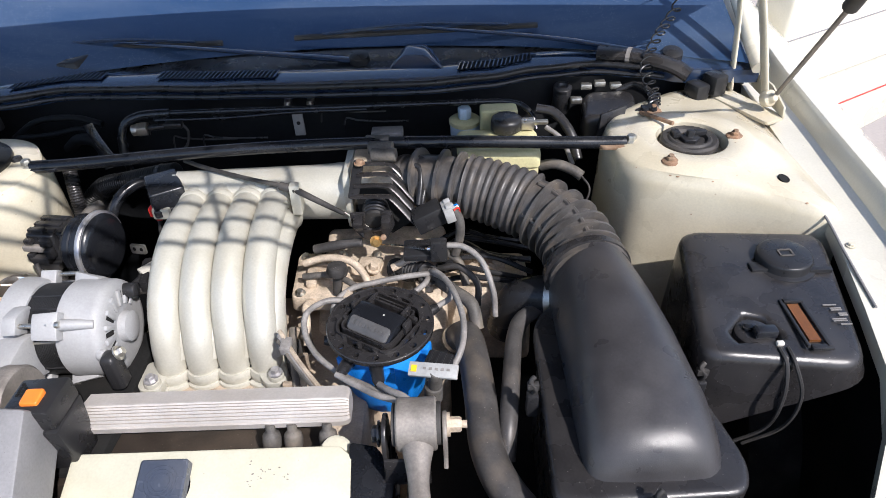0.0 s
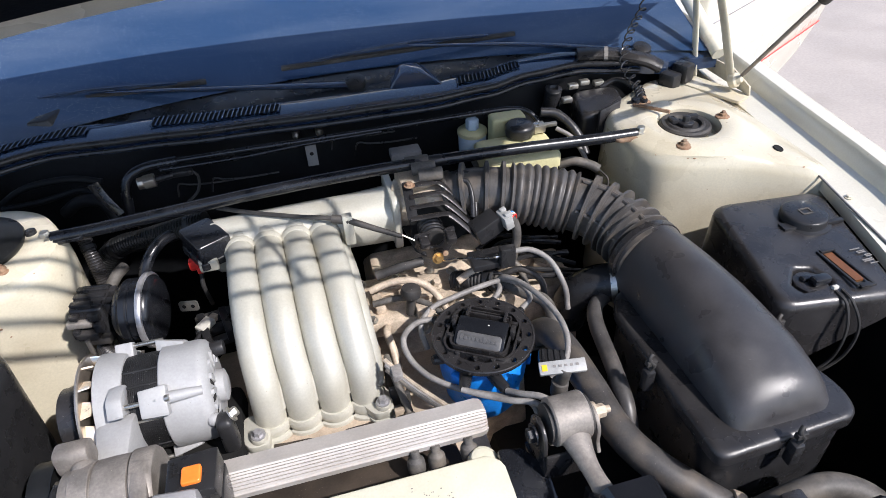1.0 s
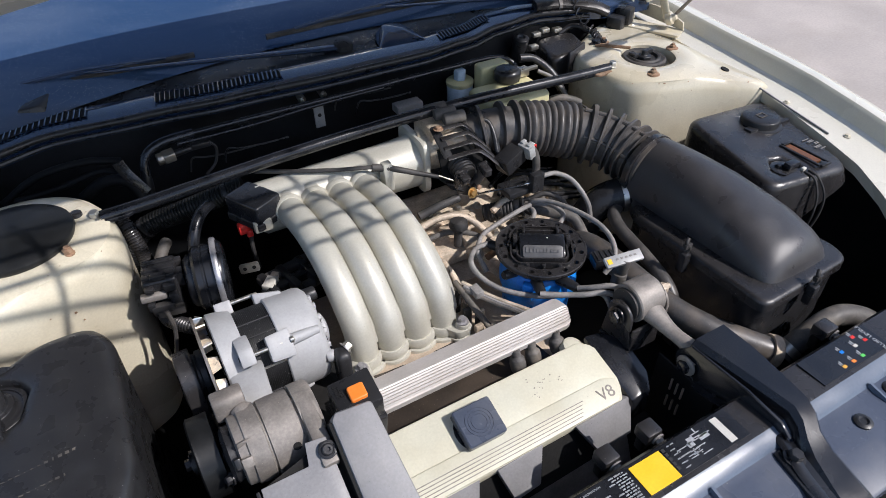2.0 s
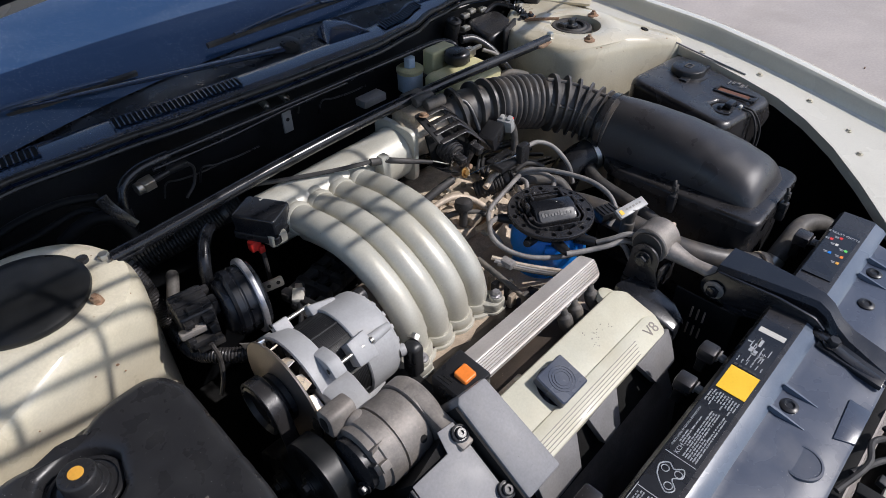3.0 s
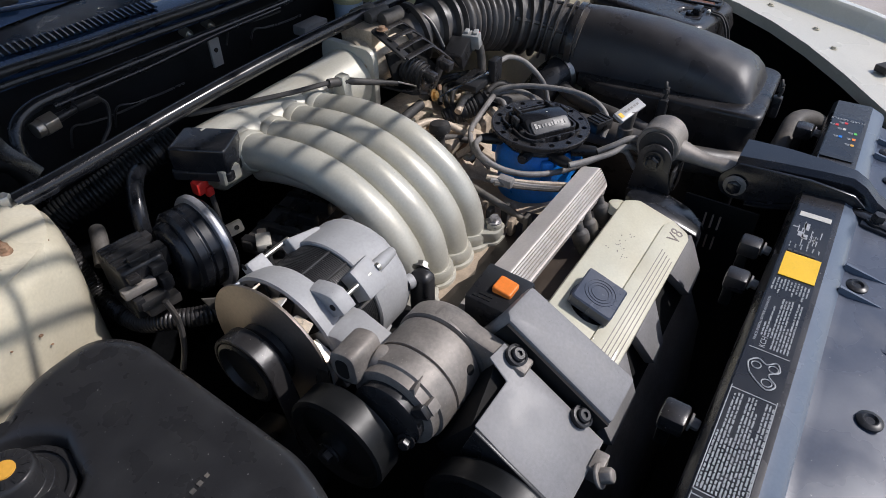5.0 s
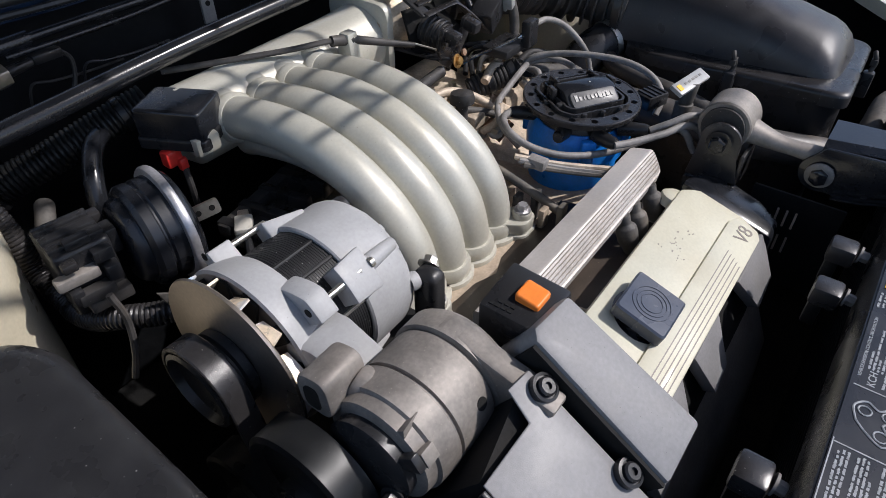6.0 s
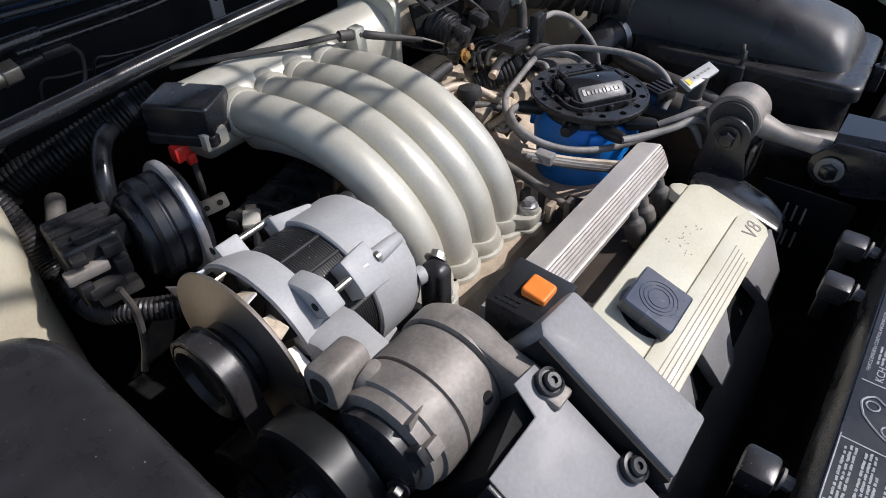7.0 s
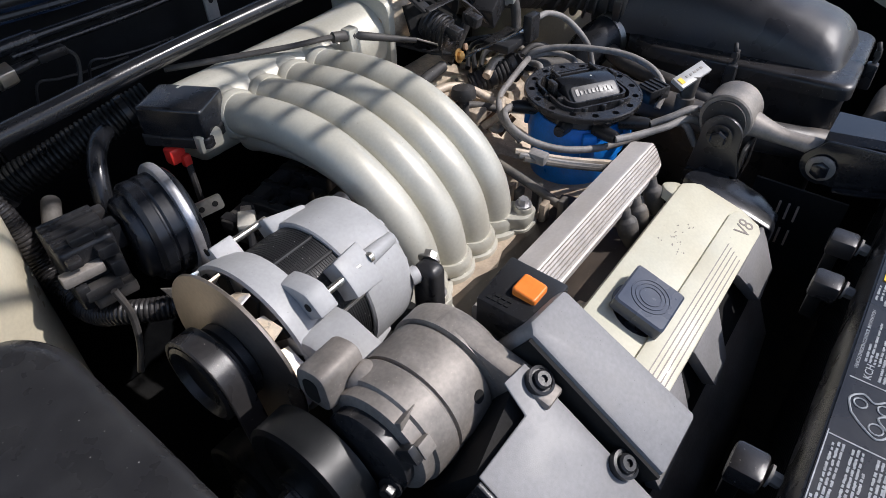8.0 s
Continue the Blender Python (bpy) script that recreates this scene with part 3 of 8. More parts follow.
# ---- engine: lower castings ----
engine = thing("engine_block", (-0.1, -0.3, 0.32), "dusty tan cast engine block with transverse cylinder banks", "engine")
b = B()
prism(b, [(-0.47, 0.36), (-0.08, 0.36), (-0.06, 0.66), (-0.12, 0.70), (-0.30, 0.712), (-0.37, 0.720), (-0.425, 0.722), (-0.46, 0.70)], 0.36, frame_on((-0.29, 0, 0), (0, 1, 0), (0, 0, 1)))
part("lower_manifold", b, SAND, engine, "dusty sand-coloured lower manifold casting", bevel=0.006)
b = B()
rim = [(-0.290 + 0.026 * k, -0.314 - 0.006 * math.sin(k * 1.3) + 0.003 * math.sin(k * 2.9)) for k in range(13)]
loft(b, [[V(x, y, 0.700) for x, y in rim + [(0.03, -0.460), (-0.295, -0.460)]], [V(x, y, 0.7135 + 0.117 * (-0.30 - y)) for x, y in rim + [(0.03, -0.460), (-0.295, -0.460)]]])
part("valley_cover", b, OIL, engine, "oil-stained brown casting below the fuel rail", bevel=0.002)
b = B()
prism(b, [(-0.60, 0.40), (-0.50, 0.36), (-0.43, 0.66), (-0.44, 0.73), (-0.53, 0.71), (-0.58, 0.60)], 0.33, frame_on((-0.26, 0, 0), (0, 1, 0), (0, 0, 1)))
part("front_cylinder_head", b, CAST, engine, bevel=0.008)
b = B()
prism(b, [(-0.30, 0.40), (0.10, 0.40), (0.12, 0.66), (0.0, 0.76), (-0.10, 0.74), (-0.24, 0.69)], 0.20, frame_on((-0.02, 0, 0), (0, 1, 0), (0, 0, 1)))
part("rear_cylinder_head", b, TAN, engine, bevel=0.01)
b = B()
loft(b, [[V(x, y, 0.735) for x, y in rpoly([(-0.055, -0.178), (0.105, -0.184), (0.118, -0.080), (-0.058, -0.070)], 0.012)], [V(x, y, 0.764 - 0.05 * (-0.12 - y)) for x, y in rpoly([(-0.053, -0.176), (0.103, -0.182), (0.116, -0.082), (-0.056, -0.072)], 0.012)]])
rcv = part("rear_rocker_cover", b, TAN, engine, "dusty tan cast rocker cover", bevel=0.004)
for x, y in ((-0.043, -0.084), (0.015, -0.082), (0.070, -0.084), (0.104, -0.094), (-0.040, -0.166), (0.030, -0.170), (0.092, -0.172)):
    b = B()
    hexbolt(b, (x, y, 0.7625 - 0.05 * (-0.12 - y)), (0, -0.05, 1), 0.0055, 0.007)
    part("cover_bolt", b, STEEL, rcv)
for c, sz, rz in (((0.0, -0.105, 0.768), (0.05, 0.022, 0.014), 8), ((0.062, -0.108, 0.767), (0.036, 0.026, 0.012), -12), ((-0.025, -0.138, 0.768), (0.016, 0.040, 0.012), 4), ((0.030, -0.140, 0.765), (0.060, 0.010, 0.010), -6)):
    b = B()
    box(b, (0, 0, 0), sz, Matrix.Translation(c) @ Matrix.Rotation(radians(rz), 4, "Z"))
    part("cast_pad", b, TAN, rcv, bevel=0.003)
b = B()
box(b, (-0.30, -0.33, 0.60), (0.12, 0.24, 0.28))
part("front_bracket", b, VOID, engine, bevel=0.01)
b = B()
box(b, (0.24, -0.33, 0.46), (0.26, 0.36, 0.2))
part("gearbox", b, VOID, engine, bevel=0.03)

# ---- intake manifold ----
intake = thing("intake_manifold", (-0.12, -0.15, 0.72), "silver painted intake manifold with four arched runner tubes", "manifold")
b = B()
sweep(b, [V(x, 0.002 - 0.006 * (x < -0.2), z) for x, z in ((-0.262, 0.838), (-0.252, 0.838), (-0.1, 0.835), (-0.03, 0.834), (0.0, 0.834), (0.028, 0.835))],
      lambda t: 0.033 if t == 0 else 0.041 + 0.006 * t, 32)
part("plenum", b, PEARL, intake)
RX = [(-0.213, -0.205), (-0.171, -0.161), (-0.128, -0.117), (-0.085, -0.073)]
for xt, xf in RX:
    b = B()
    path = spline([(xt, -0.015, 0.836), (xt, -0.055, 0.848), (xt + (xf - xt) * 0.3, -0.12, 0.854), (xt + (xf - xt) * 0.5, -0.18, 0.844), (xt + (xf - xt) * 0.7, -0.232, 0.815), (xf, -0.262, 0.778), (xf, -0.274, 0.745), (xf, -0.276, 0.715)], 6)
    sweep(b, path, lambda t: 0.0222 + 0.002 * max(0, 1 - t * 8), 24)
    runner = part("runner", b, PEARL, intake)
    b = B()
    low = []
    for i, p in enumerate(path[2:-6]):
        f = i / (len(path) - 9)
        tg = (path[i + 3] - path[i + 1]).normalized()
        low.append(p + V(0.017 * (1 - 0.5 * f), 0, 0) + V(1, 0, 0).cross(tg) * (0.030 - 0.026 * f ** 1.5))
    sweep(b, low, lambda t: 0.0205 if t < 0.9 else 0.0195, 20)
    part("lower_shell", b, PEARL, runner)
    b = B()
    sweep(b, [V(xt, 0.016, 0.846), V(xt, -0.006, 0.852), V(xt, -0.022, 0.851), V(xt, -0.034, 0.846)], lambda t: (0.017, 0.0215, 0.0225, 0.0205)[round(t * 3)], 20)
    part("stub", b, PEARL, runner)
    b = B()
    sweep(b, [V(xt, -0.034, 0.8425), V(xt, -0.038, 0.8435), V(xt, -0.046, 0.8455), V(xt, -0.050, 0.8465)], lambda t: 0.0235 if t in (0, 1) else 0.0265, 24)
    part("collar", b, PEARL, runner)
    b = B()
    lathe(b, [(0.0255, 0), (0.0275, 0.003), (0.0275, 0.012), (0.0245, 0.017)], (xf, -0.276, 0.716), (0, 0, 1), 24)
    part("foot_collar", b, PEARL, runner)
b = B()
for cx, cy, r in ((-0.205, -0.276, 0.033), (-0.161, -0.276, 0.031), (-0.117, -0.276, 0.031), (-0.073, -0.276, 0.033)):
    lathe(b, [(r, 0), (r, 0.010)], (cx, cy, 0.708), (0, 0, 1), 24)
part("foot_flange", b, PEARL, intake, bevel=0.0015)
for bx, by in ((-0.222, -0.310), (-0.054, -0.305)):
    b = B()
    d = 0.016 if bx > -0.1 else -0.010
    prism(b, rpoly([(bx - 0.013, by - 0.013), (bx + 0.013, by - 0.012), (bx + 0.014, by + 0.012), (bx - d, by + 0.045), (bx - d - 0.03, by + 0.04), (bx - 0.022, by)], 0.008), 0.014, Matrix.Translation((0, 0, 0.720)))
    prism(b, rpoly([(bx - 0.0145, by - 0.0145), (bx + 0.0145, by - 0.0135), (bx + 0.0155, by + 0.012), (bx - d, by + 0.047), (bx - d - 0.03, by + 0.042), (bx - 0.024, by)], 0.008), 0.009, Matrix.Translation((0, 0, 0.710)))
    lathe(b, [(0.0115, 0), (0.0105, 0.008)], (bx, by, 0.733), (0, 0, 1), 20)
    ear = part("flange_ear", b, PEARL, intake, bevel=0.0015)
    b = B()
    hexbolt(b, (bx, by, 0.741), (0, 0, 1), 0.0062, 0.008)
    part("bolt", b, RIMSTEEL, ear)
b = B()
prism(b, rpoly([(-0.05, -0.05), (0.05, -0.05), (0.05, 0.05), (-0.05, 0.05)], 0.02), 0.012, frame_on((0.026, 0.0, 0.840), (0, 1, 0), (0, 0, 1)))
part("throttle_flange", b, PEARL, intake, bevel=0.002)
b = B()
prism(b, [(-0.066, 0.835), (-0.060, 0.884), (-0.046, 0.884), (-0.034, 0.835)], 0.016, frame_on((-0.055, 0, 0), (0, 1, 0), (0, 0, 1)))
part("cable_bracket", b, PEARL, intake, bevel=0.002)

# ---- throttle cable ----
cable = thing("throttle_cable", (-0.05, -0.05, 0.86), "black throttle cable running over the intake to the throttle lever", "cable")
b = B()
sweep(b, spline([(-0.24, 0.03, 0.886), (-0.19, 0.0, 0.886), (-0.12, -0.028, 0.881), (-0.075, -0.046, 0.880), (-0.045, -0.056, 0.876)]), 0.0035, 8)
part("outer_cable", b, RUBBER, cable)
b = B()
sweep(b, [(-0.070, -0.048, 0.879), (-0.045, -0.056, 0.875)], 0.0065, 10)
sweep(b, [(-0.045, -0.056, 0.875), (0.0, -0.076, 0.860), (0.03, -0.089, 0.850)], lambda t: 0.0055 - 0.002 * t, 10)
part("cable_boot", b, RUBBER, cable)
b = B()
sweep(b, [(0.03, -0.088, 0.852), (0.066, -0.103, 0.833)], 0.0013, 6)
part("inner_wire", b, STEEL, cable)

# ---- throttle body ----
tb = thing("throttle_unit", (0.08, -0.03, 0.80), "grimy throttle body with black linkage and wiring plugs", "throttle body")
b = B()
cyl(b, (0.038, -0.002, 0.855), (0.118, -0.03, 0.862), 0.040, 0.038, 28)
box(b, (0.072, -0.005, 0.895), (0.055, 0.06, 0.03))
part("housing", b, mat("stained_aluminium", (0.56, 0.47, 0.36), 0.45, 0.5, vary=0.25, scale=45, bump=0.2, dirt=(0.30, 0.14, 0.06), dirt_amount=0.6, dirt_scale=30), tb, bevel=0.004)
for k in range(3):
    b = B()
    o = V(0.062 + 0.006 * k, 0.012 - 0.022 * k, 0.917)
    cyl(b, o, o + V(0.038, -0.006, 0.002), 0.0105, n=14)
    part("sensor_plug", b, HOSE, tb, bevel=0.002)
# slotted bracket
for k in range(4):
    y, z = -0.042 - 0.018 * k, 0.908 - 0.008 * k
    b = B()
    sweep(b, spline([(0.056 - 0.004 * k, y, z), (0.095, y - 0.002, z), (0.108, y - 0.006, z - 0.004), (0.130, y - 0.018, z - 0.026), (0.150, y - 0.026, z - 0.050)], 5), 0.0062, 8, flat=0.34)
    part("bracket_strip", b, SATIN, tb)
b = B()
prism(b, rpoly([(0.040, -0.104), (0.056, -0.104), (0.062, -0.034), (0.046, -0.034)], 0.004), 0.004, Matrix.Translation((0, 0, 0.921)) @ Matrix.Rotation(radians(23), 4, "X"))
part("bracket_plate", b, BLACK, tb, bevel=0.001)
b = B()
hexbolt(b, (0.056, -0.046, 0.911), (0, 0, 1), 0.0055, 0.005)
part("bracket_bolt", b, RUST, tb)
b = B()
loft(b, [[V(0.046, -0.060, 0.880), V(0.112, -0.062, 0.875), V(0.14, -0.085, 0.835), V(0.10, -0.088, 0.81), V(0.05, -0.072, 0.83)], [V(0.046, -0.056, 0.880), V(0.112, -0.058, 0.875), V(0.14, -0.081, 0.835), V(0.10, -0.084, 0.81), V(0.05, -0.068, 0.83)]])
part("backing_plate", b, VOID, tb)
b = B()
cyl(b, (0.077, -0.070, 0.852), (0.077, -0.104, 0.846), 0.019, 0.017, 20)
part("return_spring", b, RUBBER, tb, bevel=0.002)
for k in range(4):
    b = B()
    lathe(b, [(0.019, 0), (0.0205, 0.0015), (0.019, 0.003)], (0.077, -0.076 - 0.007 * k, 0.851 - 0.001 * k), (0, -1, -0.15), 22)
    part("spring_turn", b, BLACK, tb)
LV = frame_on((0.077, -0.112, 0.842), (1, 0, 0), (0, -0.22, 1))
b = B()
prism(b, rpoly([(-0.033, 0.031), (-0.033, 0.002), (-0.020, -0.022), (-0.002, -0.034), (0.016, -0.026), (0.030, 0.004), (0.028, 0.034), (0.011, 0.032), (0.013, 0.005), (0.006, -0.004), (-0.008, -0.003), (-0.015, 0.004), (-0.010, 0.032)], 0.003), 0.005, LV)
lever = part("throttle_lever", b, SATIN, tb, bevel=0.001)
for x, z in ((-0.021, 0.022), (0.020, 0.024)):
    b = B()
    box(b, (x, z, 0.012), (0.014, 0.014, 0.022), LV)
    part("lever_finger", b, SATIN, lever, bevel=0.002)
b = B()
lathe(b, [(0.0045, 0), (0.0045, 0.003), (0.002, 0.0034)], (0.089, -0.122, 0.828), (0.1, -1, 0.3), 14)
part("lever_pin", b, RUST, lever)
for k, pts in enumerate(([(0.134, -0.035, 0.912), (0.152, -0.04, 0.910), (0.158, -0.055, 0.895), (0.150, -0.085, 0.87), (0.146, -0.10, 0.845)], [(0.134, -0.052, 0.910), (0.146, -0.058, 0.906), (0.148, -0.075, 0.89), (0.143, -0.095, 0.865)])):
    b = B()
    sweep(b, spline(pts), 0.0045, 10)
    part("plug_hose", b, BLACK, tb)
b = B()
prism(b, rpoly([(0.040, -0.03), (0.046, -0.105), (0.060, -0.125), (0.062, -0.03)], 0.004), 0.003, Matrix.Translation((0, 0, 0.828)) @ Matrix.Rotation(radians(0), 4, "X"))
part("cable_anchor", b, BLACK, tb, bevel=0.001)
b = B()
hexbolt(b, (0.077, -0.121, 0.820), (0.1, -1, 0.3), 0.006, 0.006)
part("pivot_bolt", b, mat("brass", (0.55, 0.33, 0.12), 0.4, 0.8, vary=0.2, scale=80), lever)
b = B()
sweep(b, [(0.085, -0.125, 0.815), (0.10, -0.132, 0.820), (0.155, -0.166, 0.836)], 0.002, 6)
lathe(b, [(0.002, -0.005), (0.0045, 0), (0.002, 0.005)], (0.157, -0.167, 0.837), (1, -0.5, 0.3), 10)
part("link_rod", b, BRIGHT, tb)

# ---- throttle sensor connectors ----
plug = thing("sensor_connector", (0.14, -0.1, 0.83), "black and white wiring connector on the throttle sensor", "connector")
b = B()
box(b, (0, 0, 0), (0.045, 0.032, 0.030), Matrix.Translation((0.158, -0.112, 0.855)) @ Matrix.Rotation(radians(12), 4, "Z") @ Matrix.Rotation(radians(-20), 4, "Y"))
part("socket", b, BLACK, plug, bevel=0.003)
qm = Matrix.Translation((0.187, -0.120, 0.868)) @ Matrix.Rotation(radians(12), 4, "Z") @ Matrix.Rotation(radians(-15), 4, "Y")
b = B()
for c, sz in (((0, 0, 0), (0.014, 0.028, 0.024)), ((0.004, -0.006, 0.011), (0.012, 0.008, 0.008)), ((0.003, 0.008, 0.012), (0.010, 0.007, 0.007)), ((0.002, 0.0, -0.013), (0.014, 0.010, 0.008)), ((0.008, 0.006, -0.004), (0.008, 0.009, 0.012))):
    box(b, c, sz, qm)
white = part("plug", b, TAGFILM, plug, "dirty pale grey plug", bevel=0.0015)
for k, m_ in enumerate((RED, WHITE, BLUE, BLACK)):
    b = B()
    sweep(b, spline([qm @ V(0.008, -0.008 + 0.005 * k, 0.004), qm @ V(0.016, -0.007 + 0.004 * k, 0.004), V(0.204, -0.122 - 0.001 * k, 0.862 - 0.001 * k), V(0.204, -0.125, 0.848)], 4), 0.0013, 6)
    part("wire", b, m_, white)
b = B()
sweep(b, spline([(0.194, -0.120, 0.872), (0.203, -0.124, 0.855), (0.203, -0.130, 0.83), (0.195, -0.135, 0.80)]), 0.007, 10)
part("wire_sleeve", b, HOSE, plug)

idle = thing("cruise_cable_bracket", (0.16, -0.14, 0.78), "black cable bracket with a thin grey cable beside the throttle", "bracket")
b = B()
box(b, (0.172, -0.172, 0.838), (0.024, 0.014, 0.036))
box(b, (0.150, -0.150, 0.822), (0.06, 0.04, 0.012))
part("clamp", b, BLACK, idle, bevel=0.003)
b = B()
sweep(b, spline([(0.182, -0.172, 0.846), (0.208, -0.178, 0.846), (0.232, -0.195, 0.832), (0.246, -0.222, 0.80), (0.248, -0.235, 0.765)]), 0.0042, 10)
part("grey_cable", b, WIRE, idle)

# ---- air intake hose ----
duct = thing("air_intake_hose", (0.25, -0.1, 0.80), "black ribbed rubber air intake hose with bellows", "hose")
b = B()
DP = spline([(0.112, -0.024, 0.866), (0.155, -0.040, 0.876), (0.21, -0.058, 0.874), (0.268, -0.080, 0.866), (0.322, -0.112, 0.856), (0.358, -0.155, 0.845), (0.372, -0.200, 0.836), (0.375, -0.235, 0.832)], 26)


def bellows(t):
    r = 0.037 + 0.009 * min(1, t * 1.6)
    if t < 0.10:
        return r - 0.002 + 0.004 * (0.03 < t < 0.06)
    if 0.30 < t < 0.53:
        return r + 0.0075 * abs(math.cos((t - 0.30) / 0.23 * math.pi * 8)) ** 0.6
    for c in (0.12, 0.21, 0.27, 0.585, 0.645, 0.70, 0.755, 0.81, 0.87):
        if abs(t - c) < 0.0085:
            return r + 0.009
    if t > 0.93:
        return 0.055
    return r - 0.001


sweep(b, DP, bellows, 32)
tube = part("bellows", b, BLACKHOSE, duct)
b = B()
sweep(b, [p + V(0, 0, 0.0465) for p in DP[102:172]], 0.004, 8)
part("moulded_rib", b, BLACKHOSE, tube)
for sd in (-1, 1):
    b = B()
    sweep(b, [DP[i] + ((DP[i + 1] - DP[i - 1]).normalized().cross(V(0, 0, 1)) * 0.9 * sd + V(0, 0, 0.35)).normalized() * 0.0455 for i in range(102, 172)], 0.0035, 8)
    part("moulded_rib", b, BLACKHOSE, tube)
b = B()
lathe(b, [(0.056, 0), (0.060, 0.001), (0.060, 0.011), (0.056, 0.012)], (0.3715, -0.218, 0.831), (0.1, -1, -0.05), 36)
part("hose_clamp", b, SATIN, duct)
b = B()
box(b, (0.322, -0.222, 0.800), (0.016, 0.014, 0.014))
part("clamp_screw", b, STEEL, duct, bevel=0.002)

# ---- air cleaner ----
ac = thing("air_cleaner", (0.385, -0.42, 0.60), "black plastic air cleaner housing with arched lid and wire clips", "air cleaner")
RIM = [(0.283, -0.553), (0.473, -0.546), (0.486, -0.512), (0.452, -0.30), (0.43, -0.25), (0.315, -0.25), (0.292, -0.29)]
b = B()
pillow(b, [(x * 0.94 + 0.385 * 0.06, y * 0.95 - 0.42 * 0.05) for x, y in RIM], 0.60, 0.795, 0.03, 0.004)
part("lower_box", b, BLACK, ac)
b = B()
pillow(b, RIM, 0.785, 0.804, 0.02, 0.006, tilt=(0, -0.05), base_tilt=(0, -0.05))
part("rim", b, SATIN, ac)
b = B()
rows = []
for y, cx, hw, top, p in ((-0.232, 0.378, 0.058, 0.888, 2.0), (-0.262, 0.381, 0.060, 0.889, 2.1), (-0.30, 0.384, 0.064, 0.888, 2.2), (-0.36, 0.387, 0.068, 0.884, 2.4), (-0.42, 0.389, 0.071, 0.874, 2.6), (-0.445, 0.390, 0.073, 0.868, 2.7), (-0.458, 0.390, 0.073, 0.865, 2.7),
                          (-0.476, 0.390, 0.073, 0.860, 2.6), (-0.492, 0.389, 0.073, 0.856, 2.6), (-0.506, 0.388, 0.072, 0.850, 2.5), (-0.518, 0.387, 0.069, 0.840, 2.4), (-0.528, 0.386, 0.063, 0.822, 2.3), (-0.533, 0.386, 0.057, 0.803, 2.1)):
    ring = []
    for i in range(33):
        a = math.pi * i / 32
        c, s = math.cos(a), math.sin(a)
        ring.append(V(cx + hw * math.copysign(abs(c) ** (2 / p), c), y, 0.796 + (top - 0.796) * s ** (2 / p)))
    rows.append(ring)
loft(b, rows)
part("lid", b, LID, ac)
for x, y in ((0.277, -0.412), (0.380, -0.557), (0.472, -0.40)):
    b = B()
    box(b, (x, y, 0.792), (0.014, 0.014, 0.035))
    clip = part("clip_post", b, BLACK, ac, bevel=0.003)
    b = B()
    sweep(b, spline([(x, y, 0.807), (x + 0.003, y - 0.002, 0.819), (x - 0.003, y, 0.829), (x + 0.002, y + 0.003, 0.835)], 4), 0.003, 8)
    box(b, (x, y, 0.823), (0.013, 0.007, 0.008))
    part("wire_clip", b, RUBBER, clip, bevel=0.001)

# ---- washer reservoir ----
wr = thing("washer_reservoir", (0.58, -0.30, 0.60), "black plastic washer fluid reservoir with screw cap and level window", "reservoir")
b = B()
pillow(b, [(0.464, -0.402), (0.645, -0.422), (0.698, -0.188), (0.502, -0.178)], 0.755, 0.856, 0.030, 0.014, foot=1.05, tilt=(-0.03, 0.05), base_tilt=(0.60, -0.25), well=(0.537, -0.368, 0.027, 0.012))
body = part("tank", b, SATIN, wr)
b = B()
lathe(b, [(0.040, 0), (0.040, 0.004), (0.034, 0.005), (0.034, 0.014), (0.033, 0.017), (0.030, 0.0185), (0.012, 0.0185)], (0.617, -0.250, 0.853), (0, 0, 1), 30)
box(b, (0.580, -0.262, 0.858), (0.02, 0.016, 0.008))
box(b, (0.655, -0.270, 0.858), (0.03, 0.008, 0.006))
cap = part("cap", b, BLACK, wr, bevel=0.0008)
for k in range(4):
    b = B()
    s = (0.016, 0.002) if k % 2 == 0 else (0.002, 0.012)
    box(b, (0.617 + (0, 0.008, 0, -0.008)[k], -0.250 + (0.006, 0, -0.006, 0)[k], 0.8722), (*s, 0.0012))
    part("cap_marking", b, HOSE, cap)
b = B()
lathe(b, [(0.024, -0.004), (0.022, 0.004), (0.019, 0.005), (0.010, 0.005)], (0.537, -0.368, 0.846), (0, 0, 1), 30)
part("sensor_boss", b, SATIN, wr)
sensor = B()
box(sensor, (0.545, -0.374, 0.857), (0.026, 0.014, 0.012), None)
box(sensor, (0.533, -0.362, 0.853), (0.016, 0.010, 0.008), None)
part("level_sensor", sensor, GLOSS, wr, bevel=0.003)
b = B()
box(b, (0.556, -0.390, 0.854), (0.009, 0.006, 0.006))
part("sensor_clip", b, WHITE, wr, bevel=0.002)
for dx in (-0.004, 0.006):
    b = B()
    sweep(b, spline([(0.557 + dx, -0.395, 0.853), (0.559 + dx, -0.416, 0.846), (0.562 + dx * 2, -0.432, 0.81), (0.555 + dx * 2, -0.433, 0.76), (0.52 + dx * 2, -0.425, 0.72)]), 0.0022, 6)
    part("sensor_wire", b, RUBBER, wr)
b = B()
for c, sz in (((0.598, -0.324, 0.857), (0.024, 0.006, 0.004)), ((0.584, -0.360, 0.8555), (0.004, 0.078, 0.004)), ((0.608, -0.360, 0.855), (0.005, 0.078, 0.004)), ((0.5995, -0.398, 0.854), (0.024, 0.008, 0.004))):
    box(b, c, sz)
window = part("window_frame", b, BLACK, wr, bevel=0.001)
b = B()
box(b, (0.596, -0.358, 0.8535), (0.013, 0.060, 0.004))
part("level_window", b, WINDOW, window, "amber level window")
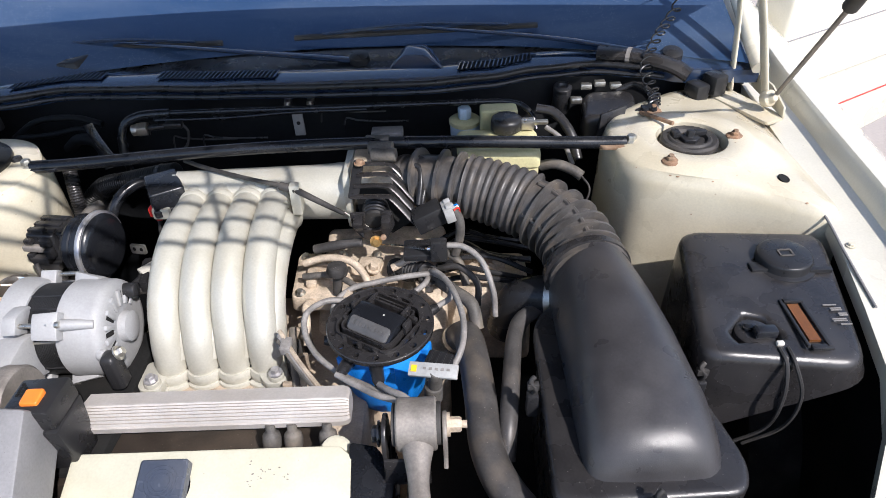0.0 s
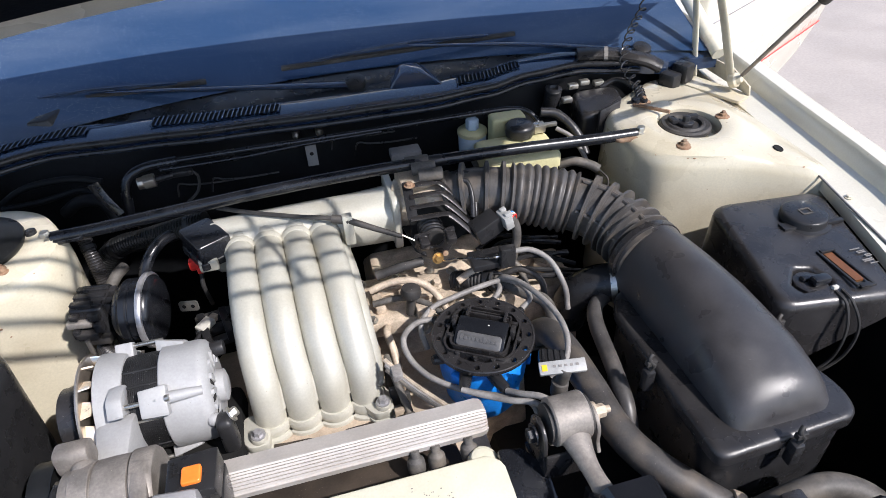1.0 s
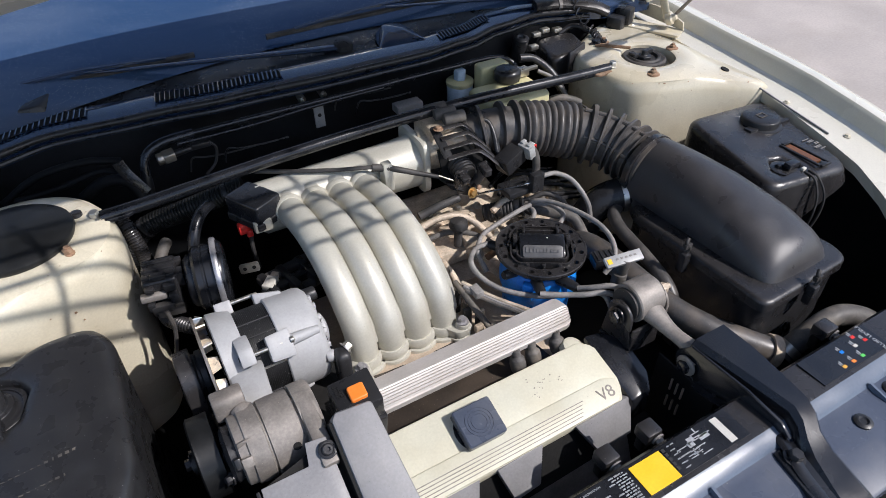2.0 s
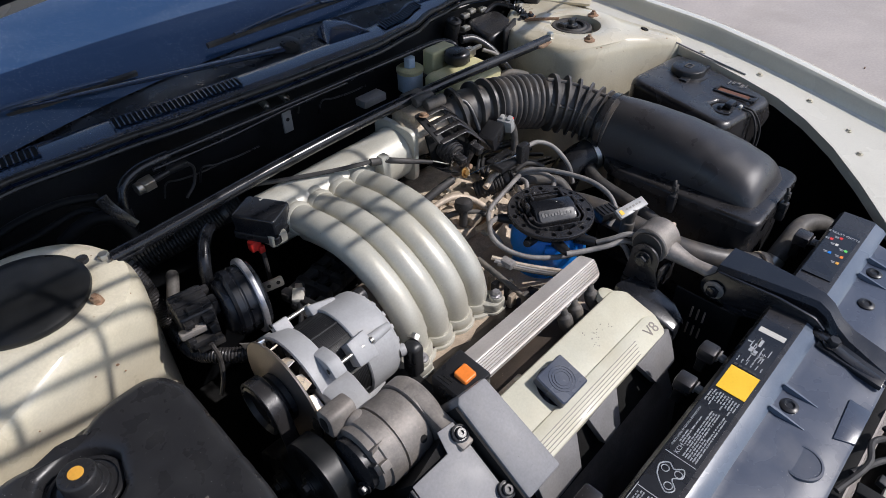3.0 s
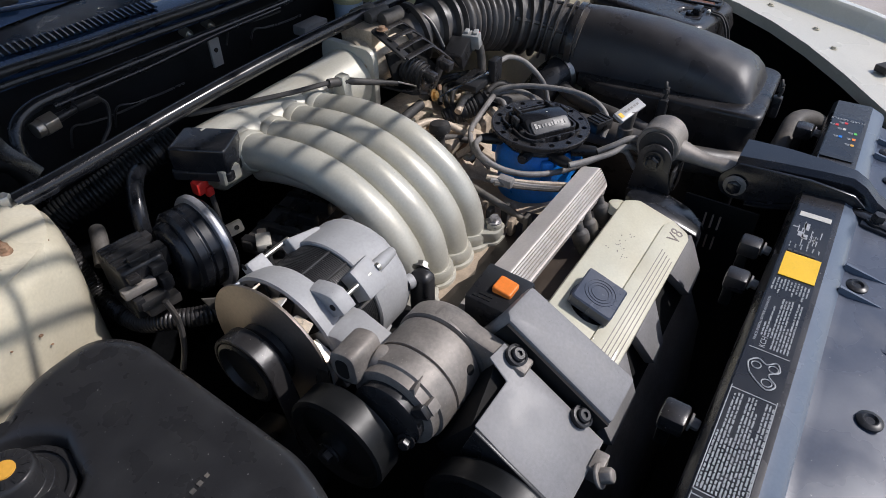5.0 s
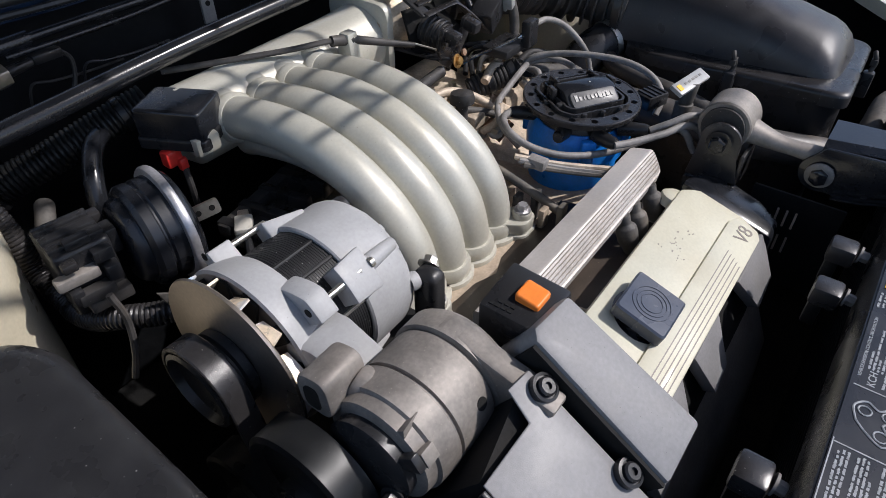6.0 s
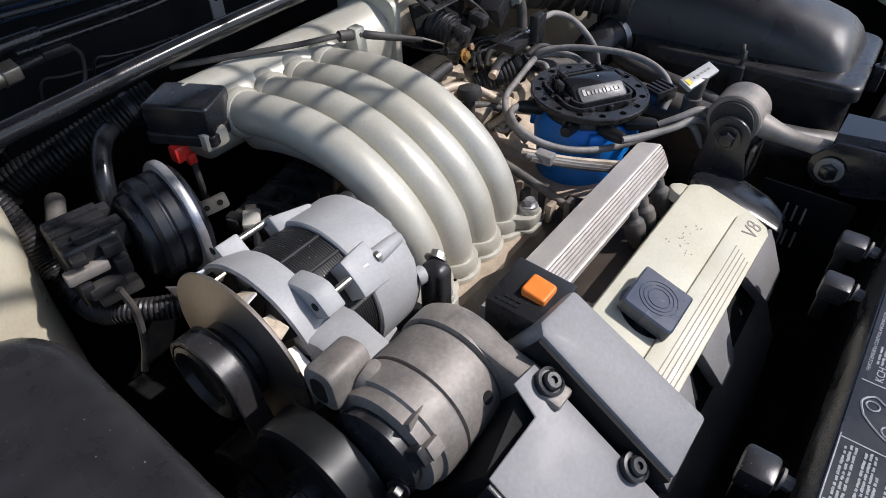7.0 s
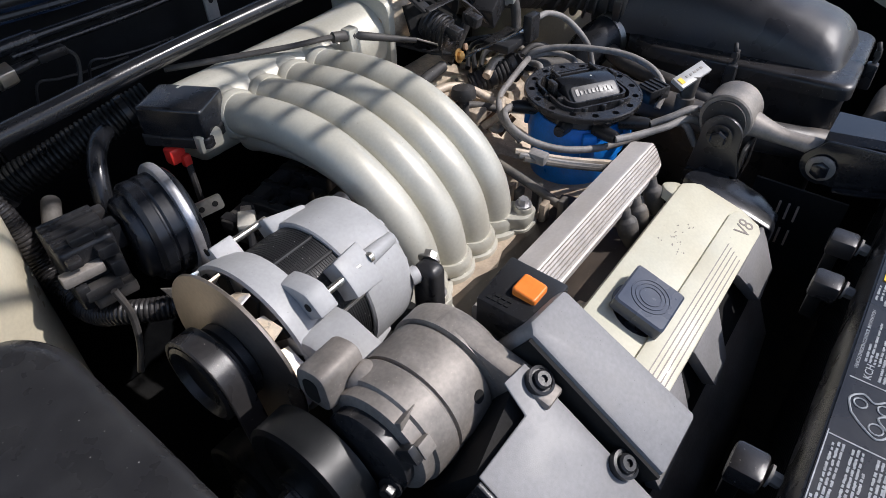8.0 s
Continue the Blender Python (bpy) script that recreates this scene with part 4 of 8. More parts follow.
for k in range(8):
    b = B()
    box(b, (0.640 + 0.004 * (k % 3), -0.330 - 0.009 * k + (0.03 if k > 3 else 0.0), 0.8535), (0.016 - 0.003 * (k % 3), 0.0015, 0.001))
    part("moulded_mark", b, WIRE, wr)

# ---- coolant tank ----
ct = thing("coolant_tank", (-0.62, -0.32, 0.60), "black plastic coolant tank with pressure cap and level window", "reservoir")
b = B()
pillow(b, [(-0.735, -0.47), (-0.545, -0.478), (-0.517, -0.436), (-0.504, -0.400), (-0.497, -0.208), (-0.517, -0.174), (-0.578, -0.177), (-0.618, -0.204), (-0.700, -0.194), (-0.725, -0.232)], 0.58, 0.872, 0.022, 0.020, foot=0.95, tilt=(-0.02, 0.03), well=(-0.632, -0.258, 0.042, 0.016))
part("tank", b, TANK, ct)
b = B()
lathe(b, [(0.037, -0.004), (0.036, 0.007), (0.031, 0.008), (0.031, 0.005), (0.024, 0.005), (0.024, 0.013), (0.0185, 0.014), (0.0185, 0.029), (0.017, 0.032), (0.011, 0.0325)], (-0.630, -0.256, 0.8545), (0, 0, 1), 40)
box(b, (-0.622, -0.299, 0.872), (0.012, 0.026, 0.012), None)
cap = part("pressure_cap", b, BLACK, ct, bevel=0.0008)
b = B()
lathe(b, [(0.0075, 0), (0.0075, 0.0012)], (-0.630, -0.256, 0.8868), (0, 0, 1), 24)
part("cap_disc", b, AMBER, cap, "amber centre disc")
for k in range(12):
    b = B()
    a = 2 * math.pi * k / 12
    box(b, (0.0130, 0, 0), (0.0050, 0.0018, 0.0012), Matrix.Translation((-0.630, -0.256, 0.8870)) @ Matrix.Rotation(a, 4, "Z"))
    part("cap_marking", b, BLACK, cap)
b = B()
for c, sz in (((-0.646, -0.342, 0.869), (0.040, 0.006, 0.006)), ((-0.664, -0.367, 0.869), (0.005, 0.05, 0.006)), ((-0.629, -0.367, 0.869), (0.005, 0.05, 0.006))):
    box(b, c, sz)
window = part("window_frame", b, WIRE, ct, bevel=0.001)
b = B()
box(b, (-0.646, -0.369, 0.8675), (0.024, 0.045, 0.005))
part("level_window", b, WINDOW, window)
mk = random.Random(12)
for row, (x0, y0, n) in enumerate(((-0.620, -0.3655, 11), (-0.612, -0.390, 8))):
    for k in range(n):
        b = B()
        long = k % 4 != 3
        box(b, (x0 + 0.0065 * k, y0 + 0.0007 * k, 0.8716 - 0.02 * (x0 + 0.0065 * k + 0.62) + 0.03 * (y0 + 0.335)), (mk.uniform(0.0025, 0.0045) if long else 0.001, 0.0006 if k < 6 else mk.uniform(0.001, 0.0045), 0.0009), None)
        part("moulded_mark", b, HOSE, ct)

# ---- alternator ----
alt = thing("alternator", (-0.33, -0.255, 0.71), "silver painted alternator with dark laminated core and fan", "alternator")
AY, AZ = -0.256, 0.793
b = B()
lathe(b, [(0.030, -0.260), (0.050, -0.260), (0.058, -0.262), (0.0635, -0.267), (0.0655, -0.274), (0.0660, -0.3165), (0.0645, -0.3180), (0.058, -0.3180)], (0, AY, AZ), (1, 0, 0), 56)
rear = part("rear_housing", b, ALU, alt)
b = B()
prof = [(0.055, -0.314)]
for k in range(23):
    prof += [(0.0622, -0.315 - 0.0022 * k), (0.0622, -0.3166 - 0.0022 * k), (0.0617, -0.3169 - 0.0022 * k)]
lathe(b, prof, (0, AY, AZ), (1, 0, 0), 56)
core = part("laminated_core", b, CORE, alt)


def arc_block(a0, a1, b0, b1, x0, x1, r0, r1, drop=0.0):
    """A raised lug on the round of the housing, from angles a0..a1 at x0 to b0..b1 at x1."""
    b = B()
    rows = []
    for i in range(5):
        t = i / 4
        lo, hi, x, top = a0 + (b0 - a0) * t, a1 + (b1 - a1) * t, x0 + (x1 - x0) * t, r1 - drop * t
        ring = []
        for r, aa in ((r0, [lo + (hi - lo) * k / 6 for k in range(7)]), (top, [hi - 3 - (hi - lo - 6) * k / 6 for k in range(7)])):
            ring += [V(x, AY - r * math.sin(radians(a)), AZ + r * math.cos(radians(a))) for a in aa]
        rows.append(ring)
    loft(b, rows)
    return b


def ramp_lug(a0, a1, a2, x0, x1, r0, r1):
    """A lug that climbs from the ring at angle a0 to its full height at a1 and ends steeply at a2."""
    b = B()
    aa = [a0 + (a2 - a0) * k / 12 for k in range(13)]
    top = [r0 + (r1 - r0) * min(1.0, max(0.0, (a - a0) / (a1 - a0))) for a in aa]
    rings = []
    for x in (x0, x1):
        inner = [V(x, AY - (r0 - 0.008) * math.sin(radians(a)), AZ + (r0 - 0.008) * math.cos(radians(a))) for a in aa]
        outer = [V(x, AY - r * math.sin(radians(a)), AZ + r * math.cos(radians(a))) for a, r in zip(aa, top)]
        rings.append(inner + outer[::-1])
    loft(b, rings)
    return b


for a, m_ in ((4, CORE), (24, CORE), (64, STEEL), (104, CORE)):
    part("core_bar", arc_block(a - 4, a + 4, a - 4, a + 4, -0.316, -0.366, 0.058, 0.0634), m_, core, bevel=0.0006)
b = B()
lathe(b, [(0.056, -0.3595), (0.0650, -0.360), (0.0668, -0.3625), (0.0690, -0.370), (0.0715, -0.381), (0.0722, -0.390), (0.0695, -0.3915), (0.066, -0.389), (0.050, -0.384), (0.030, -0.383)], (0, AY, AZ), (1, 0, 0), 56)
front = part("front_housing", b, ALU, alt)
for k in range(12):
    a = 15 + 30 * k
    part("vent_window", arc_block(a - 10, a + 10, a - 10, a + 10, -0.3900, -0.3925, 0.038, 0.0655), VOID, front)
for a, big in ((44, True), (-45, False), (135, False), (-135, False)):
    m = Matrix.Translation((0, AY, AZ)) @ Matrix.Rotation(radians(a), 4, "X")
    part("bolt_lug", arc_block(a - 13, a + 16, a - 15, a + 18, -0.3365, -0.306, 0.058, 0.0832, 0.0035) if big else arc_block(a - 9, a + 11, a - 12, a + 18, -0.326, -0.290, 0.058, 0.0765, 0.008), ALU, rear, bevel=0.0014)
    if big:
        b = B()
        cyl(b, m @ V(-0.312, 0, 0.0722), m @ V(-0.268, 0, 0.0620), 0.0080, 0.0058, 18)
        part("bolt_boss", b, ALU, rear, bevel=0.001)
        b = B()
        lathe(b, [(0.0045, 0), (0.0045, 0.004), (0.0032, 0.005)], m @ V(-0.308, 0, 0.0782), (1, 0, 0), 12)
        part("bolt_collar", b, STEEL, alt)
    part("bolt_lug", ramp_lug(a - 24, a - 6, a + 8, -0.354, -0.372, 0.0665, 0.0860) if big else arc_block(a - 8, a + 8, a - 9, a + 8, -0.354, -0.376, 0.060, 0.0800, 0.0), ALU, front, bevel=0.0016)
    b = B()
    cyl(b, m @ V(-0.358, 0, 0.0785 if big else 0.0745), m @ V(-0.318, 0, 0.0785 if big else 0.0745), 0.0030, n=10)
    part("through_bolt", b, STEEL, alt)
    b = B()
    lathe(b, [(0.0034, 0), (0.0034, 0.0006)], m @ V(-0.3722 if big else -0.3762, 0, 0.0785), (-1, 0, 0), 14)
    part("bolt_hole", b, VOID, front)
for k in range(8):
    b = B()
    a = radians(-60 + 22 * k)
    m = Matrix.Translation((0, AY, AZ)) @ Matrix.Rotation(a, 4, "X")
    box(b, (-0.2600, 0, 0.042), (0.006, 0.007, 0.022), m)
    part("vent_rib", b, ALU, rear, bevel=0.001)
for k in range(7):
    a = -50 + 28 * k
    part("vent_window", arc_block(a - 7, a + 7, a - 6, a + 6, -0.2606, -0.2592, 0.032, 0.050), VOID, rear)
b = B()
lathe(b, [(0.022, -0.261), (0.021, -0.250), (0.013, -0.247)], (0, AY, AZ), (1, 0, 0), 24)
part("rear_bearing_boss", b, ALU, alt)
b = B()
lathe(b, [(0.014, -0.4065), (0.0740, -0.4050), (0.0757, -0.4065), (0.0752, -0.4085), (0.052, -0.4080), (0.046, -0.4090), (0.014, -0.4090)], (0, AY, AZ), (1, 0, 0), 64)
fan = part("fan_disc", b, COPPER, alt, "dull bronze coloured cooling fan disc")
for k in range(13):
    b = B()
    m = Matrix.Translation((0, AY, AZ)) @ Matrix.Rotation(2 * math.pi * k / 13 + 0.2, 4, "X") @ Matrix.Translation((-0.3990, 0, 0.062)) @ Matrix.Rotation(radians(66), 4, "X")
    loft(b, [[m @ V(-0.008, y, z) for y, z in ((-0.0010, -0.013), (0.0010, -0.013), (0.0055, 0.013), (0.0035, 0.013))], [m @ V(0.0055, y, z) for y, z in ((-0.0010, -0.010), (0.0010, -0.010), (0.0055, 0.009), (0.0035, 0.009))]])
    part("fan_blade", b, BLADE, fan)
b = B()
lathe(b, [(0.013, -0.008), (0.013, 0.012), (0.0055, 0.012), (0.0055, -0.008), (0.013, -0.008)], (-0.376, AY + 0.082, AZ + 0.000), (1, 0, 0), 24)
box(b, (-0.374, AY + 0.070, AZ - 0.002), (0.018, 0.022, 0.020))
part("mounting_ear", b, ALU, front, bevel=0.0015)
b = B()
prof = [(0.012, -0.408), (0.031, -0.409), (0.033, -0.411), (0.033, -0.4175), (0.0300, -0.419), (0.0300, -0.422), (0.0345, -0.4235)]
for k in range(4):
    prof += [(0.0345, -0.4245 - 0.0035 * k), (0.0315, -0.4263 - 0.0035 * k)]
prof += [(0.0345, -0.439), (0.0345, -0.4435), (0.031, -0.445), (0.029, -0.438), (0.012, -0.434)]
lathe(b, prof, (0, AY, AZ), (1, 0, 0), 44)
part("pulley", b, BLACK, alt)
b = B()
loft(b, [[V(-0.391, -0.300, 0.830), V(-0.346, -0.300, 0.830), V(-0.346, -0.300, 0.760), V(-0.391, -0.300, 0.760)], [V(-0.390, -0.326, 0.834), V(-0.348, -0.326, 0.836), V(-0.348, -0.326, 0.772), V(-0.390, -0.326, 0.772)], [V(-0.386, -0.372, 0.822), V(-0.352, -0.372, 0.826), V(-0.352, -0.372, 0.785), V(-0.386, -0.372, 0.785)]])
part("mounting_arm", b, ALU, alt, bevel=0.004)
b = B()
pillow(b, [(-0.261, -0.337), (-0.241, -0.337), (-0.241, -0.312), (-0.261, -0.312)], 0.756, 0.810, 0.007, 0.009)
boot = part("terminal_boot", b, BLACK, alt)
b = B()
hexbolt(b, (-0.243, -0.318, 0.803), (1, 0.3, 0.45), 0.0066, 0.008)
part("terminal_nut", b, STEEL, boot)
b = B()
lathe(b, [(0.0085, -0.004), (0.0085, 0.002), (0.007, 0.0045), (0.003, 0.0055)], (-0.2625, -0.317, 0.800), (0.9, -0.4, 0.1), 18)
part("housing_nub", b, ALU, rear)
b = B()
cyl(b, (-0.268, -0.223, 0.828), (-0.244, -0.223, 0.829), 0.010, n=18)
part("capacitor", b, BLACK, alt, bevel=0.002)

# ---- power steering pump cylinder ----
pump = thing("hydraulic_pump", (-0.37, -0.403, 0.74), "dusty grey cast pump body with two clamp grooves", "pump")
PY, PZ = -0.404, 0.811
b = B()
lathe(b, [(0.018, -0.411), (0.036, -0.411), (0.0405, -0.409), (0.0415, -0.400), (0.0440, -0.3985), (0.0448, -0.390), (0.0452, -0.3790), (0.0445, -0.3782), (0.0420, -0.3778), (0.0420, -0.3756), (0.0445, -0.3750), (0.0450, -0.360), (0.0445, -0.3400), (0.0420, -0.3394), (0.0420, -0.3374), (0.0470, -0.3368), (0.0470, -0.318), (0.044, -0.314), (0.02, -0.314)], (0, PY, PZ), (1, 0, 0), 56)
part("barrel", b, CAST, pump)
b = B()
prism(b, [(-0.395, 0.858), (-0.415, 0.857), (-0.445, 0.848), (-0.470, 0.8425), (-0.490, 0.838), (-0.486, 0.824), (-0.45, 0.81), (-0.42, 0.79), (-0.40, 0.80)], 0.019, frame_on((-0.3365, 0, 0), (0, 1, 0), (0, 0, 1)))
part("clamp_arm", b, CAST, pump, bevel=0.003)
b = B()
prism(b, rpoly([(-0.377, 0.828), (-0.347, 0.826), (-0.345, 0.858), (-0.373, 0.864)], 0.012), 0.036, frame_on((-0.419, 0, 0), (0, 1, 0), (0, 0, 1)))
port = part("port_block", b, CAST, pump, bevel=0.003)
b = B()
prism(b, rpoly([(-0.368, 0.834), (-0.354, 0.833), (-0.353, 0.852), (-0.366, 0.855)], 0.006), 0.001, frame_on((-0.4198, 0, 0), (0, 1, 0), (0, 0, 1)))
part("port_slot", b, VOID, port)
b = B()
cyl(b, (-0.392, -0.372, 0.842), (-0.388, -0.392, 0.835), 0.012, 0.016, 18)
part("port_neck", b, CAST, pump, bevel=0.003)


def on_barrel(x, a, r):
    return V(x, PY - r * math.sin(radians(a)), PZ + r * math.cos(radians(a)))


b = B()
loft(b, [[on_barrel(-0.409, 24, 0.038), on_barrel(-0.409, 38, 0.038), on_barrel(-0.409, 29, 0.0475)], [on_barrel(-0.392, 24, 0.042), on_barrel(-0.392, 31, 0.042), on_barrel(-0.392, 27, 0.0452)]])
part("cast_rib", b, CAST, pump, bevel=0.0008)
b = B()
loft(b, [[on_barrel(-0.410, a, r) for a, r in ((50, 0.038), (64, 0.040), (64, 0.0475), (50, 0.0475))], [on_barrel(-0.398, a, r) for a, r in ((50, 0.042), (64, 0.042), (64, 0.0470), (50, 0.0470))]])
part("cast_rib", b, CAST, pump, bevel=0.001)
b = B()
loft(b, [[on_barrel(-0.417, a, r) for a, r in ((46, 0.030), (62, 0.030), (62, 0.0475), (46, 0.0475))], [on_barrel(-0.4102, a, r) for a, r in ((46, 0.030), (62, 0.030), (62, 0.0475), (46, 0.0475))]])
part("sensor_tab", b, BLACK, pump, bevel=0.0015)
b = B()
lathe(b, [(0.0048, 0), (0.0048, 0.0010)], on_barrel(-0.351, 66, 0.0443), on_barrel(0, 66, 1) - V(0, PY, PZ), 16)
part("drain_hole", b, VOID, pump)
b = B()
lathe(b, [(0.033, -0.411), (0.0335, -0.419), (0.028, -0.423), (0.012, -0.424)], (0, PY, PZ), (1, 0, 0), 32)
part("front_hub", b, BLACK, pump)
b = B()
hexbolt(b, (-0.424, -0.428, 0.802), (-1, -0.2, 0.2), 0.0052, 0.007)
part("hex_fitting", b, BLACK, pump)

# ---- pulleys and belt ----


def pulley(name, x, y, z, r, w, label, group="belt pulleys"):
    t = thing(name, (x, y, z - r), label, "pulley", group)
    b = B()
    prof = [(r * 0.25, -w / 2), (r * 0.8, -w / 2 + 0.004), (r * 0.93, -w / 2 - 0.002), (r, -w / 2)]
    n = 6
    for k in range(n):
        prof += [(r, -w / 2 + w * (k + 0.3) / n), (r - 0.0004, -w / 2 + w * (k + 0.7) / n)]
    prof += [(r, w / 2), (r * 0.5, w / 2)]
    lathe(b, prof, (x, y, z), (1, 0, 0), 44)
    part("wheel", b, COVERBLACK, t)
    b = B()
    lathe(b, [(r * 0.3, -w / 2 - 0.008), (r * 0.3, 0)], (x, y, z), (1, 0, 0), 24)
    hub = part("hub", b, COVERBLACK, t)
    b = B()
    hexbolt(b, (x - w / 2 - 0.008, y, z), (-1, 0, 0), 0.007, 0.007)
    part("bolt", b, BLACK, hub)
    return t


pulley("drive_pulley", -0.440, -0.372, 0.783, 0.050, 0.024, "gloss black ribbed drive pulley below the pump")
pulley("drive_pulley", -0.424, -0.514, 0.757, 0.063, 0.020, "large gloss black drive pulley below the belt cover")
pulley("drive_pulley", -0.435, -0.275, 0.66, 0.05, 0.026, "small dark idler pulley below the alternator")
belt = thing("drive_belt", (-0.432, -0.30, 0.70), "worn black ribbed drive belt round the pulleys", "belt")
way = [(AY + 0.0362 * math.sin(a), AZ + 0.0362 * math.cos(a), math.sin(a), math.cos(a)) for a in [radians(q) for q in range(150, -76, -9)]] + [(-0.297, 0.778, -0.97, 0.2), (-0.304, 0.748, -0.97, 0.25), (-0.315, 0.706, -0.97, 0.28)]
b = B()
loft(b, [[V(x, y + h * ny, z + h * nz) for x, h in ((-0.4235, 0), (-0.4235, 0.0026), (-0.4245, 0.0034), (-0.4425, 0.0034), (-0.4435, 0.0026), (-0.4435, 0))] for y, z, ny, nz in way])
part("band", b, SATIN, belt)

# ---- belt cover ----
cover = thing("belt_cover", (-0.32, -0.51, 0.70), "grey plastic engine end cover in two bolted panels", "cover")


def on_cover(x, y, lift=0.0):
    return V(x, y - 0.53 * lift, 0.844 + 0.63 * (y + 0.476) + 0.85 * lift)


def slab(pts, depth, top=0.0):
    b = B()
    loft(b, [[on_cover(x, y, -depth) for x, y in pts], [on_cover(x, y, top) for x, y in pts]])
    return b


part("inner_panel", slab([(-0.3135, -0.560), (-0.2565, -0.560), (-0.264, -0.452), (-0.306, -0.449), (-0.3125, -0.455)], 0.06, 0.010), GREYCOVER, cover, bevel=0.004)
part("outer_panel", slab([(-0.406, -0.566), (-0.3225, -0.566), (-0.3225, -0.464), (-0.345, -0.462), (-0.350, -0.482), (-0.402, -0.482)], 0.006, -0.004), GREYCOVER, cover, bevel=0.003)
# near-black sheet that gives the panel gap its shade by colour
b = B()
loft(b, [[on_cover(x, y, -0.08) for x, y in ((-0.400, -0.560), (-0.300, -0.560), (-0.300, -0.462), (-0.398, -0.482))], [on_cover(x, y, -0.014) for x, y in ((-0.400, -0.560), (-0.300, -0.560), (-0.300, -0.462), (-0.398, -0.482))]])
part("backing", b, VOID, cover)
# added dark strip over the inner panel's wall, painting the groove's shade
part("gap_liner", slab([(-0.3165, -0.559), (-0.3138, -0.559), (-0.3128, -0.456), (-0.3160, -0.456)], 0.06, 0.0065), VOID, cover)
b = B()
prism(b, [(-0.566, 0.786), (-0.482, 0.838), (-0.470, 0.80), (-0.500, 0.74), (-0.566, 0.74)], 0.004, frame_on((-0.408, 0, 0), (0, 1, 0), (0, 0, 1)))
part("side_wall", b, BLACK, cover, bevel=0.001)
for x, y in ((-0.326, -0.476), (-0.323, -0.541)):
    b = B()
    ax = V(0, -0.53, 0.85)
    lathe(b, [(0.0100, -0.004), (0.0100, 0.0015), (0.0080, 0.002), (0.0080, 0.0008), (0.0066, 0.0008), (0.0066, 0.0035), (0.0052, 0.0048), (0.0026, 0.0048), (0.0026, 0.0025)], on_cover(x, y), ax, 24)
    part("socket_bolt", b, BLACK, cover)
b = B()
hexbolt(b, (-0.355, -0.572, 0.782), (0.2, -0.8, 0.5), 0.007, 0.012)
box(b, (-0.345, -0.568, 0.778), (0.02, 0.012, 0.02))
part("edge_clip", b, CAST, cover, bevel=0.001)

# ---- oil filler block with the orange button ----
filler = thing("latch_block", (-0.272, -0.43, 0.76), "black plastic block with an orange square button", "block")
b = B()
prism(b, [(-0.299, -0.454), (-0.248, -0.454), (-0.245, -0.402), (-0.298, -0.405)], 0.03, Matrix.Translation((0, 0, 0.826)))
loft(b, [[V(-0.296, -0.450, 0.75), V(-0.25, -0.450, 0.75), V(-0.248, -0.41, 0.75), V(-0.295, -0.412, 0.75)], [V(-0.302, -0.458, 0.826), V(-0.246, -0.458, 0.826), V(-0.244, -0.402, 0.826), V(-0.301, -0.405, 0.826)]])
part("block", b, BLACK, filler, bevel=0.003)
b = B()
pillow(b, [(-0.282, -0.444), (-0.262, -0.444), (-0.261, -0.424), (-0.281, -0.424)], 0.855, 0.8615, 0.003, 0.002, tilt=(0, 0.1))
part("button", b, ORANGE, filler, "orange square push button")
for k in range(7):
    b = B()
    box(b, (-0.2925 + 0.0048 * (k // 4), -0.428 + 0.0050 * (k % 4), 0.8563), (0.0030, 0.0034, 0.0010))
    part("moulded_mark", b, VOID, filler)

# ---- fuel rail cover ----
rail = thing("fuel_rail_cover", (-0.1, -0.40, 0.74), "ribbed aluminium fuel rail cover across the front bank", "cover")
b = B()
prof = [(-0.374, 0.772), (-0.374, 0.790), (-0.376, 0.7935), (-0.397, 0.7985)]
n = 7
for k in range(n):
    y0, z0 = -0.399 - 0.015 * k / n, 0.7985 - 0.023 * (k / n) ** 1.25
    y1, z1 = -0.399 - 0.015 * (k + 0.66) / n, 0.7985 - 0.023 * ((k + 0.66) / n) ** 1.25
    prof += [(y0, z0), (y1, z1), (y1 + 0.0016, z1 - 0.0011), (y1 + 0.0012, z1 - 0.0020)]
prof += [(-0.4145, 0.774), (-0.4135, 0.765), (-0.408, 0.761), (-0.385, 0.761)]
rows = []
for x, k in ((-0.256, 1), (-0.1, 1), (0.053, 1), (0.059, 0.93), (0.062, 0.8)):
    rows.append([V(x, -0.40 + (y + 0.40) * k, 0.782 + (z - 0.782) * k) for y, z in prof])
loft(b, rows)
part("extrusion", b, RAIL, rail, angle=12)
for x in (-0.034, -0.008, 0.034):
    b = B()
    lathe(b, [(0.006, -0.036), (0.0085, -0.026), (0.0110, -0.020), (0.0115, -0.011), (0.0105, -0.004), (0.006, 0.0), (0.006, 0.010)], (x, -0.416, 0.762), (0, 0.35, 1), 18)
    part("injector", b, HOSE, rail, bevel=0.001)
b = B()
cyl(b, (-0.158, -0.430, 0.734), (-0.158, -0.440, 0.742), 0.008, n=14)
part("stud", b, STEEL, rail, bevel=0.001)
b = B()
box(b, (-0.19, -0.430, 0.732), (0.085, 0.012, 0.016))
part("rail_ledge", b, TAN, rail, bevel=0.003)

# ---- valve cover ----
vc = thing("valve_cover", (-0.09, -0.49, 0.68), "ivory painted valve cover with pinstripe grooves and V8 lettering", "cover")
VX = frame_on((-0.26, -0.442, 0.768), (1, 0, 0), (0, -0.94, -0.30))  # local x along the engine, y forward and down, z into it


def on_vc(u, v, lift=0.0):
    return VX @ V(u, v, -lift)


